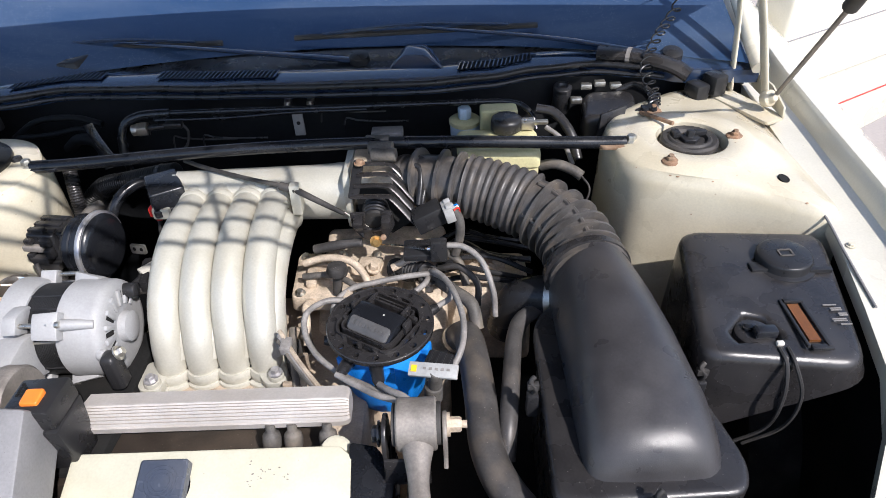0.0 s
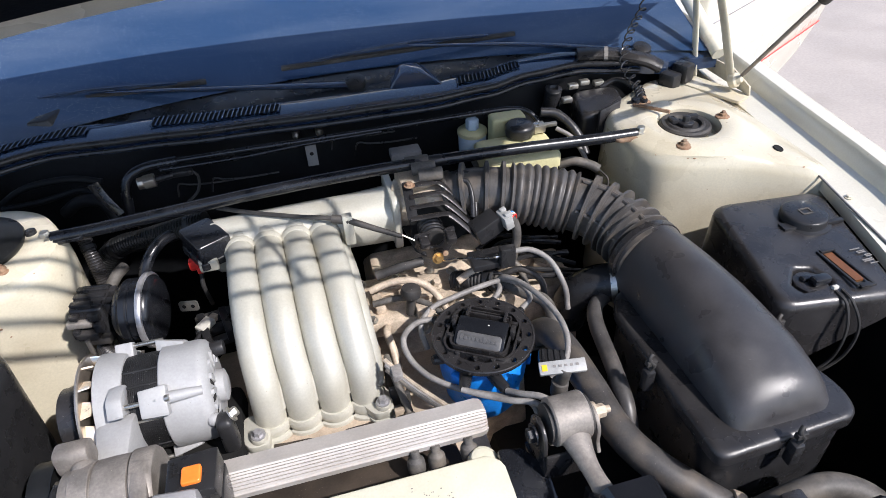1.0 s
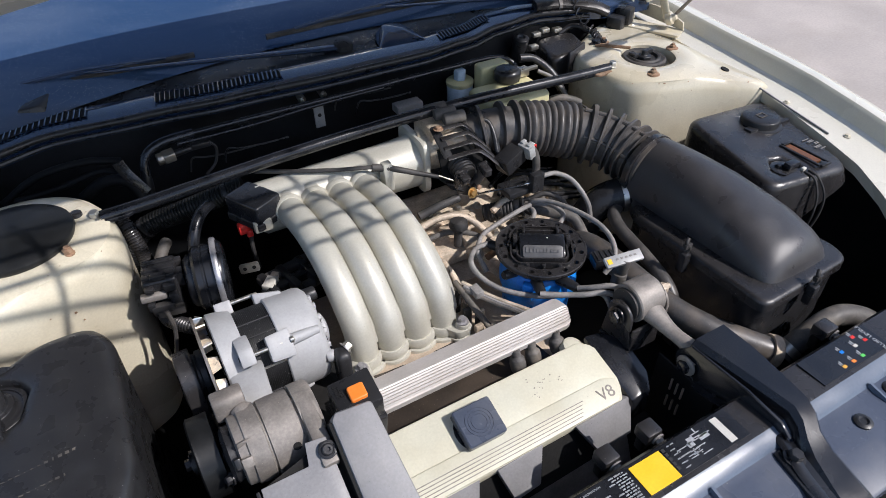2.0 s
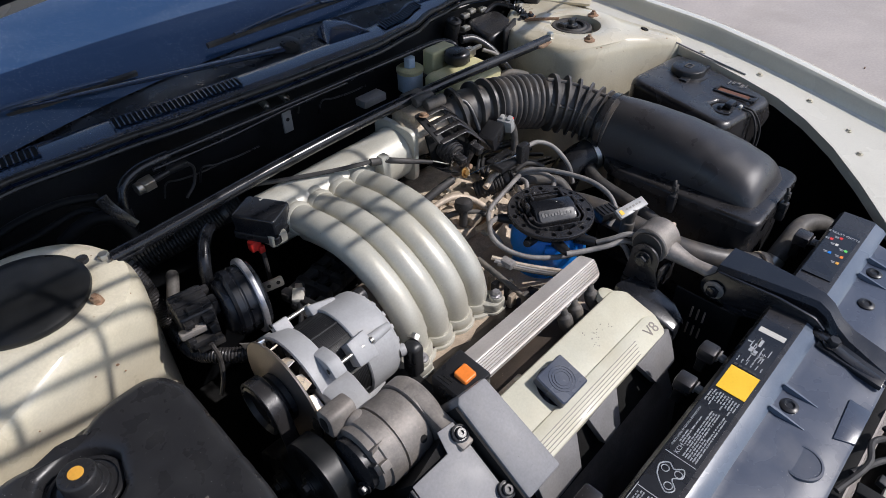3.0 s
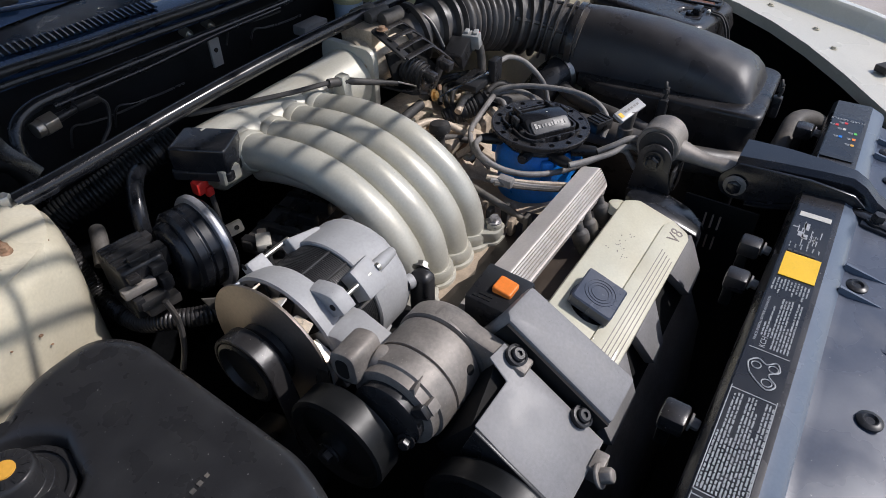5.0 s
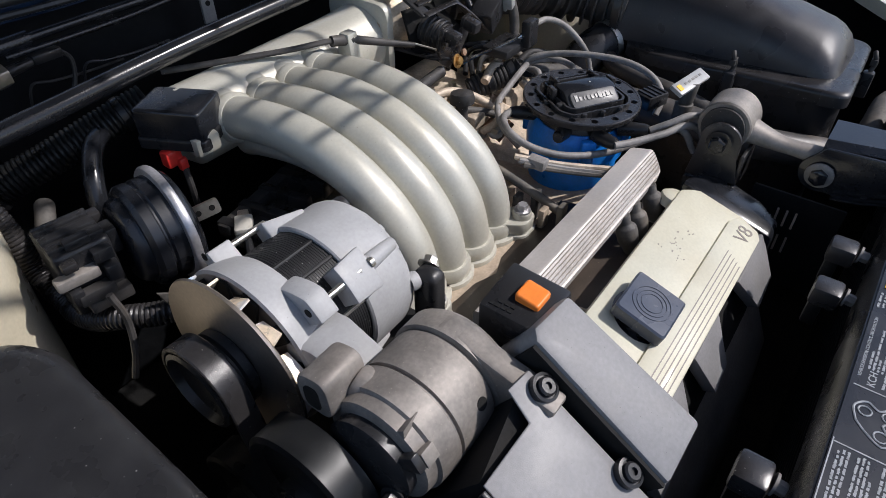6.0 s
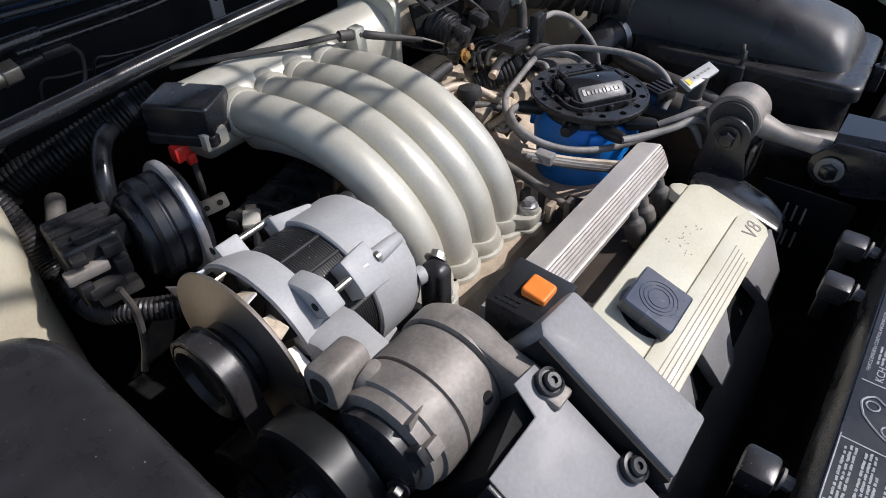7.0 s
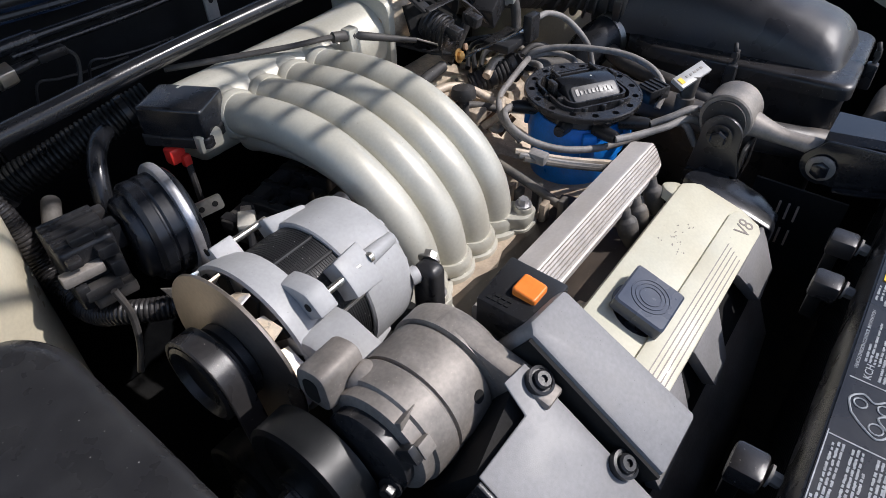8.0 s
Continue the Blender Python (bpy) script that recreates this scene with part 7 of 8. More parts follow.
fb = thing("firewall_bracket", (-0.076, 0.166, 0.86), "small drilled grey steel bracket hanging on the firewall", "bracket")
b = B()
box(b, (-0.077, 0.166, 0.878), (0.019, 0.004, 0.046), None)
plate = part("plate", b, GREYCOVER, fb, bevel=0.001)
b = B()
lathe(b, [(0.0035, 0), (0.0035, 0.0008)], (-0.077, 0.1640, 0.880), (0, -1, 0), 14)
part("hole", b, VOID, plate)
for x in (-0.097, -0.056):
    b = B()
    cyl(b, (x, 0.205, 0.908), (x - 0.001, 0.170, 0.898), 0.0035, n=10)
    cyl(b, (x, 0.205, 0.908), (x, 0.190, 0.904), 0.007, n=10)
    part("stud", b, STEEL, fb)
hs = thing("pressure_switch", (-0.345, 0.15, 0.86), "bright hex-bodied pressure switch with a black plug", "switch")
b = B()
lathe(b, [(0.013, 0), (0.013, 0.018)], (-0.358, 0.145, 0.889), (1, 0.1, 0.05), 6)
lathe(b, [(0.010, -0.010), (0.010, 0)], (-0.358, 0.145, 0.889), (1, 0.1, 0.05), 16)
part("hex_body", b, STEEL, hs, bevel=0.001)
b = B()
cyl(b, (-0.34, 0.147, 0.890), (-0.31, 0.149, 0.892), 0.006, 0.005, 12)
box(b, (-0.295, 0.150, 0.893), (0.032, 0.014, 0.010))
part("plug", b, BLACK, hs, bevel=0.002)
b = B()
sweep(b, spline([(-0.28, 0.15, 0.893), (-0.272, 0.148, 0.88), (-0.28, 0.145, 0.855), (-0.30, 0.14, 0.84)]), 0.0025, 6)
part("wire", b, RUBBER, hs)
# strap in gloss black, the shade behind the tower put into its colour
st = thing("hose_strap", (-0.41, 0.11, 0.86), "bent steel hose strap on the firewall, its shade painted in gloss black", "bracket")
b = B()
sweep(b, spline([(-0.425, 0.115, 0.918), (-0.420, 0.112, 0.90), (-0.410, 0.105, 0.88), (-0.400, 0.10, 0.862)]), 0.009, 8, flat=0.25, up=(0, 1, 0))
part("strap", b, GLOSS, st)
for k, (x, y, z) in enumerate(((-0.24, 0.17, 0.855), (-0.02, 0.185, 0.89), (0.02, 0.18, 0.872), (-0.30, 0.18, 0.85))):
    t = thing("wire_loop", (x, y, z), "loose thin black wire loop on the firewall", "wire", "loose wires")
    b = B()
    sweep(b, spline([(x - 0.02, y, z - 0.02), (x - 0.012, y - 0.006, z + 0.008), (x + 0.010, y - 0.01, z + 0.006), (x + 0.05, y - 0.008, z + 0.001), (x + 0.10, y, z - 0.004)]), 0.0016, 6)
    part("wire", b, RUBBER if k % 2 else BLACK, t)
fj = thing("firewall_junction", (0.06, 0.12, 0.85), "small grey junction box on the firewall", "box")
b = B()
box(b, (0.085, 0.125, 0.872), (0.055, 0.028, 0.016))
part("box", b, GREYCOVER, fj, bevel=0.003)

# ---- brake reservoir and accumulator ----
br = thing("brake_fluid_reservoir", (0.27, 0.06, 0.80), "yellowed plastic brake fluid reservoir with a black cap", "reservoir")
b = B()
pillow(b, [(0.205, 0.018), (0.338, 0.016), (0.340, 0.095), (0.205, 0.10)], 0.80, 0.856, 0.012, 0.004)
part("lower_tank", b, YELLOWED, br)
b = B()
pillow(b, [(0.205, 0.016), (0.340, 0.013), (0.342, 0.10), (0.205, 0.105)], 0.857, 0.886, 0.012, 0.010)
part("upper_tank", b, YELLOWED, br)
b = B()
pillow(b, [(0.248, 0.118), (0.312, 0.116), (0.312, 0.148), (0.248, 0.15)], 0.86, 0.910, 0.006, 0.004)
part("filler_block", b, YELLOWED, br)
b = B()
lathe(b, [(0.026, 0), (0.027, 0.004), (0.027, 0.018), (0.022, 0.023), (0.010, 0.024)], (0.290, 0.092, 0.888), (0, 0, 1), 10)
part("cap", b, BLACK, br, bevel=0.002)
b = B()
box(b, (0.325, 0.09, 0.897), (0.022, 0.018, 0.016))
box(b, (0.345, 0.09, 0.899), (0.030, 0.008, 0.008))
part("level_plug", b, STEEL, br, "grey-white level sensor plug", bevel=0.002)
ca = thing("accumulator_can", (0.222, 0.16, 0.82), "pale blue steel accumulator can with a hex top", "canister")
b = B()
lathe(b, [(0.026, 0), (0.0265, 0.035), (0.025, 0.038)], (0.222, 0.160, 0.832), (0, 0, 1), 28)
part("can", b, PALEBLUE, ca)
b = B()
lathe(b, [(0.0265, 0), (0.028, 0.002), (0.028, 0.008), (0.024, 0.011), (0.012, 0.011)], (0.222, 0.160, 0.868), (0, 0, 1), 28)
part("rim", b, YELLOWED, ca, "yellow stained rim")
b = B()
lathe(b, [(0.0125, 0), (0.0125, 0.018), (0.011, 0.020)], (0.222, 0.160, 0.879), (0, 0, 1), 6)
part("hex_top", b, PALEBLUE, ca, bevel=0.0006)
for k, (pts, r, m_, lb) in enumerate((
        ([(0.345, 0.13, 0.905), (0.375, 0.12, 0.90), (0.40, 0.09, 0.875), (0.41, 0.06, 0.84)], 0.0085, SATIN, "black brake booster hose"),
        ([(0.355, 0.08, 0.895), (0.38, 0.06, 0.88), (0.395, 0.03, 0.85)], 0.004, WIRE, "grey sensor wire beside the brake reservoir"),
        ([(0.342, 0.03, 0.85), (0.365, 0.02, 0.858), (0.39, 0.01, 0.852), (0.405, 0.0, 0.845)], 0.0085, HOSE, "short grey rubber hose on the brake reservoir"),
        ([(0.405, 0.0, 0.845), (0.415, -0.02, 0.83), (0.40, -0.03, 0.79)], 0.0018, RUBBER, "thin black wire beside the strut tower"),
        ([(0.20, 0.09, 0.86), (0.21, 0.05, 0.83), (0.225, 0.03, 0.79)], 0.006, HOSE, "grey hose below the brake reservoir"))):
    hose("brake_hose", pts, r, lb, m_)
ab = thing("cruise_control_unit", (0.47, 0.17, 0.82), "smoked black plastic control unit with brass fittings by the firewall", "control unit")
b = B()
pillow(b, [(0.425, 0.12), (0.515, 0.11), (0.53, 0.19), (0.44, 0.21)], 0.83, 0.898, 0.02, 0.014, tilt=(0.1, 0.1))
part("housing", b, SATIN, ab)
b = B()
prism(b, [(0, 0), (0.05, 0.01), (0.065, 0.05), (0.02, 0.05)], 0.008, frame_on((0.445, 0.10, 0.85), (1, 0.1, 0.3), (0, 0.1, 1)))
part("front_fin", b, SATIN, ab, bevel=0.003)
b = B()
cyl(b, (0.402, 0.215, 0.86), (0.402, 0.205, 0.905), 0.017, 0.016, 18)
lathe(b, [(0.017, 0), (0.017, 0.006), (0.009, 0.008), (0.007, 0.003)], (0.402, 0.205, 0.905), (0, -0.2, 1), 18)
part("round_fitting", b, BLACK, ab, bevel=0.001)
for k, (x, y, z) in enumerate(((0.445, 0.21, 0.907), (0.470, 0.213, 0.910), (0.497, 0.205, 0.908), (0.425, 0.19, 0.89))):
    b = B()
    box(b, (x, y, z), (0.020, 0.014, 0.010))
    part("plate", b, STEEL, ab, bevel=0.002)
for pts in ([(0.46, 0.11, 0.85), (0.485, 0.09, 0.87), (0.515, 0.11, 0.90), (0.54, 0.10, 0.905)], [(0.50, 0.20, 0.90), (0.53, 0.19, 0.915), (0.55, 0.15, 0.91), (0.545, 0.11, 0.90)]):
    b = B()
    sweep(b, spline(pts), 0.006, 10)
    part("lead", b, SATIN, ab)
b = B()
cyl(b, (0.537, 0.10, 0.895), (0.535, 0.095, 0.915), 0.007, n=12)
box(b, (0.53, 0.105, 0.905), (0.022, 0.02, 0.014))
part("plug", b, GLOSS, ab, bevel=0.002)
du_ = thing("fresh_air_duct", (0.6, 0.2, 0.88), "grey curved rubber duct at the end of the cowl", "duct")
b = B()
sweep(b, spline([(0.47, 0.255, 0.950), (0.53, 0.235, 0.950), (0.59, 0.205, 0.942), (0.62, 0.185, 0.93)]), 0.020, 14, flat=0.6)
part("duct", b, SATIN, du_)
b = B()
sweep(b, [(0.52, 0.239, 0.951), (0.527, 0.236, 0.951)], 0.0215, 14, flat=0.6)
part("band", b, WIRE, du_)

# coiled lamp cord hanging from the hood
co = thing("coiled_cord", (0.54, 0.15, 0.90), "thin black coiled lamp cord hanging from the raised hood", "cord")
spine = spline([(0.64, 0.28, 1.11), (0.60, 0.25, 1.03), (0.57, 0.235, 0.985), (0.545, 0.20, 0.945), (0.55, 0.15, 0.915), (0.545, 0.12, 0.905)], 24)
b = B()
cp = []
for i, q in enumerate(spine):
    a = i * 0.95
    cp.append(q + V(math.cos(a) * 0.011, 0.004 * math.cos(a), math.sin(a) * 0.006))
sweep(b, spline(cp, 3), 0.0016, 6)
part("cord", b, GLOSS, co)

# ---- coolant hoses ----
hose("radiator_hose", [(0.190, -0.235, 0.72), (0.205, -0.255, 0.75), (0.213, -0.30, 0.760), (0.219, -0.373, 0.757), (0.223, -0.445, 0.752), (0.243, -0.497, 0.745), (0.283, -0.545, 0.732), (0.315, -0.575, 0.72)], 0.0205, "thick dusty black rubber radiator hose", BLACKHOSE, n=20)
hose("heater_hose", [(0.325, -0.215, 0.76), (0.308, -0.232, 0.770), (0.284, -0.252, 0.774), (0.270, -0.285, 0.772), (0.258, -0.36, 0.768), (0.250, -0.415, 0.757), (0.245, -0.445, 0.73)], 0.0115, "dusty black rubber heater hose beside the air cleaner", BLACKHOSE, n=16)
b = B()
t = thing("hose_clamp", (0.32, -0.575, 0.70), "dirty pale steel clamp on the radiator hose", "clamp")
lathe(b, [(0.024, 0), (0.025, 0.002), (0.025, 0.012), (0.024, 0.014)], (0.305, -0.567, 0.724), (0.8, -0.55, -0.25), 20)
part("band", b, TAN, t)
hose("lower_hose", [(0.32, -0.582, 0.72), (0.36, -0.588, 0.752), (0.41, -0.592, 0.762), (0.45, -0.612, 0.752), (0.47, -0.64, 0.73)], 0.016, "dusty grey cloth-covered hose below the air cleaner", HOSE, n=16)
corrugated("lead_conduit", [(0.153, -0.168, 0.792), (0.138, -0.156, 0.786), (0.118, -0.140, 0.778), (0.100, -0.126, 0.770)], 0.0155, 0.0055, "black corrugated conduit behind the distributor", RUBBER, 0.06)
hose("warm_air_duct", [(0.338, -0.222, 0.785), (0.305, -0.208, 0.776), (0.280, -0.198, 0.752), (0.268, -0.192, 0.70)], 0.030, "smooth black warm air duct beside the air cleaner", BLACK, n=24)
hose("bypass_hose", [(0.155, -0.165, 0.79), (0.19, -0.20, 0.785), (0.215, -0.225, 0.78), (0.222, -0.25, 0.755)], 0.0095, "dusty grey bypass hose beside the distributor", HOSE)
hose("vacuum_hose", [(0.17, -0.155, 0.79), (0.20, -0.165, 0.80), (0.225, -0.185, 0.785), (0.225, -0.20, 0.755)], 0.005, "thin dark vacuum hose beside the throttle", RUBBER)
hose("vacuum_hose", [(0.17, -0.12, 0.80), (0.20, -0.14, 0.79), (0.21, -0.16, 0.76)], 0.006, "thin grey vacuum hose below the intake hose", HOSE)

# ---- pipes and fittings between runners and distributor ----
for k, (pts, r) in enumerate((([(-0.035, -0.13, 0.79), (0.0, -0.132, 0.80), (0.035, -0.140, 0.80), (0.058, -0.160, 0.790), (0.072, -0.190, 0.772)], 0.0058),
                              ([(-0.035, -0.15, 0.78), (0.01, -0.155, 0.785), (0.045, -0.175, 0.78), (0.07, -0.205, 0.768)], 0.005),
                              ([(-0.02, -0.175, 0.75), (-0.025, -0.20, 0.765), (-0.022, -0.225, 0.755), (-0.020, -0.25, 0.735)], 0.006),
                              ([(-0.02, -0.11, 0.80), (0.02, -0.113, 0.81), (0.055, -0.112, 0.812)], 0.0075),
                              ([(0.02, -0.20, 0.77), (0.03, -0.215, 0.785), (0.045, -0.21, 0.80)], 0.005),
                              ([(-0.035, -0.25, 0.77), (-0.030, -0.29, 0.755), (-0.022, -0.33, 0.735), (-0.02, -0.36, 0.72)], 0.0052),
                              ([(0.10, -0.15, 0.79), (0.13, -0.145, 0.80), (0.15, -0.16, 0.79), (0.155, -0.185, 0.77)], 0.006))):
    hose("coolant_pipe", pts, r, "dusty beige metal pipe between intake and distributor" if k != 3 else "black rubber vacuum hose under the throttle", RUBBER if k == 3 else (TAN if k % 2 == 0 else HOSE), "pipe", 10, "engine pipes")
pv = thing("breather_valve", (0.022, -0.17, 0.78), "black mushroom-shaped breather valve", "valve")
b = B()
lathe(b, [(0.007, -0.040), (0.007, -0.008), (0.015, -0.006), (0.016, 0.0), (0.014, 0.007), (0.007, 0.010)], (0.022, -0.168, 0.805), (0.1, 0.1, 1), 20)
part("valve", b, RUBBER, pv)
eg = thing("fuel_regulator", (0.045, -0.15, 0.74), "tan cast fuel fittings with hex nuts behind the distributor", "fitting")
rr = random.Random(11)
for k in range(14):
    b = B()
    x, y = -0.015 + rr.random() * 0.12, -0.125 - rr.random() * 0.09
    z = 0.745 + rr.random() * 0.028
    if k % 3 == 0:
        box(b, (x, y, z), (0.026, 0.020, 0.018), None)
        part("boss", b, TAN, eg, bevel=0.003)
    elif k % 3 == 1:
        hexbolt(b, (x, y, z), (rr.uniform(-0.3, 0.3), rr.uniform(-0.6, 0), 1), 0.007, 0.010)
        part("hex_nut", b, STEEL if k % 2 else TAN, eg)
    else:
        cyl(b, (x, y, z - 0.01), (x + 0.02, y - 0.01, z + 0.010), 0.006, 0.005, 10)
        part("stub", b, TAN if k % 2 else RUST, eg)
for k in range(10):
    b = B()
    x, y = -0.035 + 0.012 * (k % 2), -0.22 - 0.017 * k
    box(b, (x, y, 0.725), (0.014, 0.008, 0.03 + 0.01 * (k % 3)), Matrix())
    part("bracket_piece", b, (GRIME, HOSE, RUBBER)[k % 3], eg, bevel=0.002)

gs = thing("gearbox_casting", (0.24, -0.11, 0.66), "tan gearbox casting under the intake hose, sun dapples added as ribs", "casting")
b = B()
loft(b, [[V(x, y, 0.60) for x, y in ((0.15, -0.16), (0.31, -0.17), (0.33, -0.03), (0.16, -0.02))], [V(x, y, 0.735) for x, y in ((0.17, -0.145), (0.30, -0.15), (0.31, -0.05), (0.18, -0.04))]])
body = part("casting", b, TAN, gs, bevel=0.01)
rr2 = random.Random(23)
# random tan blocks added in place of sun dapples on the casting
for k in range(12):
    b = B()
    box(b, (0, 0, 0), (rr2.uniform(0.012, 0.03), rr2.uniform(0.006, 0.012), 0.03), Matrix.Translation((0.185 + 0.010 * k, -0.135 + 0.08 * rr2.random(), 0.738)) @ Matrix.Rotation(rr2.uniform(-0.9, 0.9), 4, "Z"))
    part("rib", b, TAN, body, bevel=0.002)
for k in range(7):
    y = -0.145 + 0.016 * k
    hose("gearbox_wire", [(0.165, y + rr2.uniform(-0.01, 0.01), 0.755), (0.205, y + rr2.uniform(-0.02, 0.02), 0.768), (0.255, y + rr2.uniform(-0.02, 0.02), 0.764), (0.315, y + rr2.uniform(-0.01, 0.01), 0.745)], 0.0042, "thin black wire crossing the gearbox casting", BLACK, "wire", 8, "gearbox wires")

# ---- strut tower fittings ----
rc = thing("strut_mount", (0.572, 0.012, 0.88), "black rubber strut mount with rusty nuts in the tower crown", "mount")
b = B()
lathe(b, [(0.012, 0.006), (0.024, 0.006), (0.027, 0.011), (0.031, 0.012), (0.034, 0.009), (0.041, 0.010), (0.0445, 0.007), (0.045, 0.001), (0.042, -0.003)], (0.572, 0.012, 0.891), (0, 0, 1), 36)
part("rubber_ring", b, RUBBER, rc)
b = B()
lathe(b, [(0.016, 0), (0.016, 0.008), (0.007, 0.009), (0.007, 0.018)], (0.572, 0.012, 0.895), (0, 0, 1), 6)
box(b, (0.588, 0.020, 0.905), (0.022, 0.010, 0.008))
box(b, (0.552, 0.022, 0.904), (0.012, 0.018, 0.008))
part("centre_nut", b, BLACK, rc, bevel=0.001)
b = B()
sweep(b, spline([(0.548, 0.03, 0.917), (0.52, 0.075, 0.912), (0.515, 0.095, 0.906)]), 0.0035, 8)
part("ride_lead", b, RUST, rc)
for s_ in (1, -1):
    for x, y in ((0.517, -0.069), (0.636, -0.001), (0.537, 0.098)):
        if s_ < 0 and y > 0.05:
            continue
        t = thing("tower_nut", (s_ * x, y, 0.9065), "rusty flange nut on the strut tower", "nut", "strut tower nuts")
        b = B()
        w = 1 if s_ > 0 else 0.62
        lathe(b, [(0.0135 * w, 0), (0.0125 * w, 0.002), (0.008 * w, 0.0035)], (s_ * x, y, 0.9063), (0, 0, 1), 18)
        part("washer", b, RUST, t)
        b = B()
        lathe(b, [(0.0068, 0), (0.0068, 0.005), (0.004, 0.006), (0.004, 0.009)], (s_ * x, y, 0.909), (0, 0, 1), 6)
        part("nut", b, RUST, t)
lc = thing("strut_cover", (-0.578, -0.008, 0.905), "round black plastic strut cover with bolted tabs", "cover")
b = B()
lathe(b, [(0.072, 0), (0.0755, 0.003), (0.0775, 0.008), (0.0765, 0.0115), (0.072, 0.0145), (0.05, 0.0185), (0.02, 0.0215), (0.001, 0.022)], (-0.578, -0.008, 0.906), (0, 0, 1), 48)
part("disc", b, COVERBLACK, lc)
for dx, dy in ((-0.078, 0.040), (0.080, 0.022)):
    b = B()
    lathe(b, [(0.016, 0), (0.016, 0.005), (0.008, 0.006), (0.008, 0.012)], (-0.578 + dx, -0.008 + dy, 0.902), (0, 0, 1), 18)
    part("tab", b, BLACK, lc, bevel=0.001)
b = B()
sweep(b, spline([(-0.648, 0.045, 0.912), (-0.69, 0.062, 0.905), (-0.74, 0.075, 0.90)]), 0.0055, 8, flat=0.5)
part("lead", b, BLACK, lc)
for s_, x, y, r in ((-1, 0.683, -0.115, 0.0115), (1, 0.666, -0.114, 0.0085)):
    b = B()
    z = 0.8932 if s_ < 0 else 0.8975
    lathe(b, [(r, -0.002), (r, 0.0010), (r * 0.9, 0.0012), (r * 0.88, 0.0006)], (s_ * x, y, z), (0.22 * s_, -0.20, 1), 26)
    part("tower_hole", b, VOID, tower_l if s_ < 0 else tower_r)
rr = random.Random(21)
for s_, tw in ((1, tower_r), (-1, tower_l)):
    for k in range(12):
        a = rr.uniform(-2.6, -0.6)
        q = reach(rpoly(SHOULDER, 0.03), (0.57, 0), a) * rr.choice((0.92, 1.01, 0.88))
        b = B()
        r = rr.uniform(0.0012, 0.0035)
        x, y = 0.57 + q * math.cos(a), q * math.sin(a)
        z = 0.8975 - 0.020 * max(0, (x - 0.60) / 0.135) if q < reach(rpoly(SHOULDER, 0.03), (0.57, 0), a) * 0.93 else 0.86 - rr.random() * 0.05
        bmesh.ops.create_icosphere(b, subdivisions=1, radius=r, matrix=Matrix.Translation((s_ * x, y, z)) @ Matrix.Diagonal((1, 1, 0.35, 1)))
        part("paint_chip", b, RUST, tw)

# ---- hood hinges, gas struts ----
for s_ in (1, -1):
    hg = thing("hood_hinge", (s_ * 0.70, 0.13, 0.89), "cream steel hood hinge with two arms", "hinge", "hood hinges")
    b = B()
    prism(b, rpoly([(0.640, 0.205), (0.685, 0.230), (0.750, 0.075), (0.712, 0.055)] if s_ > 0 else [(-0.685, 0.230), (-0.640, 0.205), (-0.712, 0.055), (-0.750, 0.075)], 0.008), 0.006, Matrix.Translation((0, 0, 0.892)))
    part("base", b, CREAM, hg, bevel=0.001)
    b = B()
    prism(b, [(0.215, 0.898), (0.07, 0.898), (0.075, 0.915), (0.13, 0.93), (0.21, 0.925)], 0.004, frame_on((s_ * 0.742, 0, 0), (0, 1, 0), (0, 0, 1)))
    part("side_flange", b, CREAM, hg, bevel=0.001)
    for p0, p1, wd in (((0.722, 0.105, 0.92), (0.690, 0.200, 1.145), 0.0115), ((0.698, 0.185, 0.90), (0.690, 0.255, 1.15), 0.009)):
        b = B()
        sweep(b, spline([V(s_ * p0[0], p0[1], p0[2]), V(s_ * (p0[0] + p1[0]) / 2 + 0.004 * s_, (p0[1] + p1[1]) / 2, (p0[2] + p1[2]) / 2), V(s_ * p1[0], p1[1], p1[2])]), wd, 8, flat=0.45, up=(1, 0, 0))
        part("arm", b, CREAM, hg, bevel=0.001)
    b = B()
    lathe(b, [(0.014, 0), (0.014, 0.012), (0.008, 0.014), (0.006, 0.022)], (s_ * 0.722, 0.104, 0.918), (0.3 * s_, -0.6, 0.3), 18)
    part("pivot", b, CREAM, hg, bevel=0.001)
    for dx, dy, dz in ((0.0, -0.012, 0), (-0.032, -0.020, -0.012), (0.022, 0.025, 0.0)):
        b = B()
        box(b, (0, 0, 0), (0.030, 0.036, 0.038), Matrix.Translation((s_ * (0.662 + dx), 0.185 + dy, 0.918 + dz)) @ Matrix.Rotation(radians(25 * s_), 4, "Z"))
        part("rubber_stop", b, BLACK, hg, bevel=0.006)
    gs = thing("gas_strut", (s_ * 0.73, 0.10, 0.915), "dark gas strut holding the hood up", "strut", "gas struts")
    p0, p1 = V(s_ * 0.735, 0.100, 0.922), V(s_ * 0.704, -0.075, 1.125)
    d = (p1 - p0).normalized()
    b = B()
    cyl(b, p0, p1, 0.0036, n=12)
    part("rod", b, CAST, gs)
    b = B()
    cyl(b, p1 - d * 0.004, p1 + d * 0.22, 0.0105, n=16)
    part("cylinder", b, RUBBER, gs, bevel=0.001)

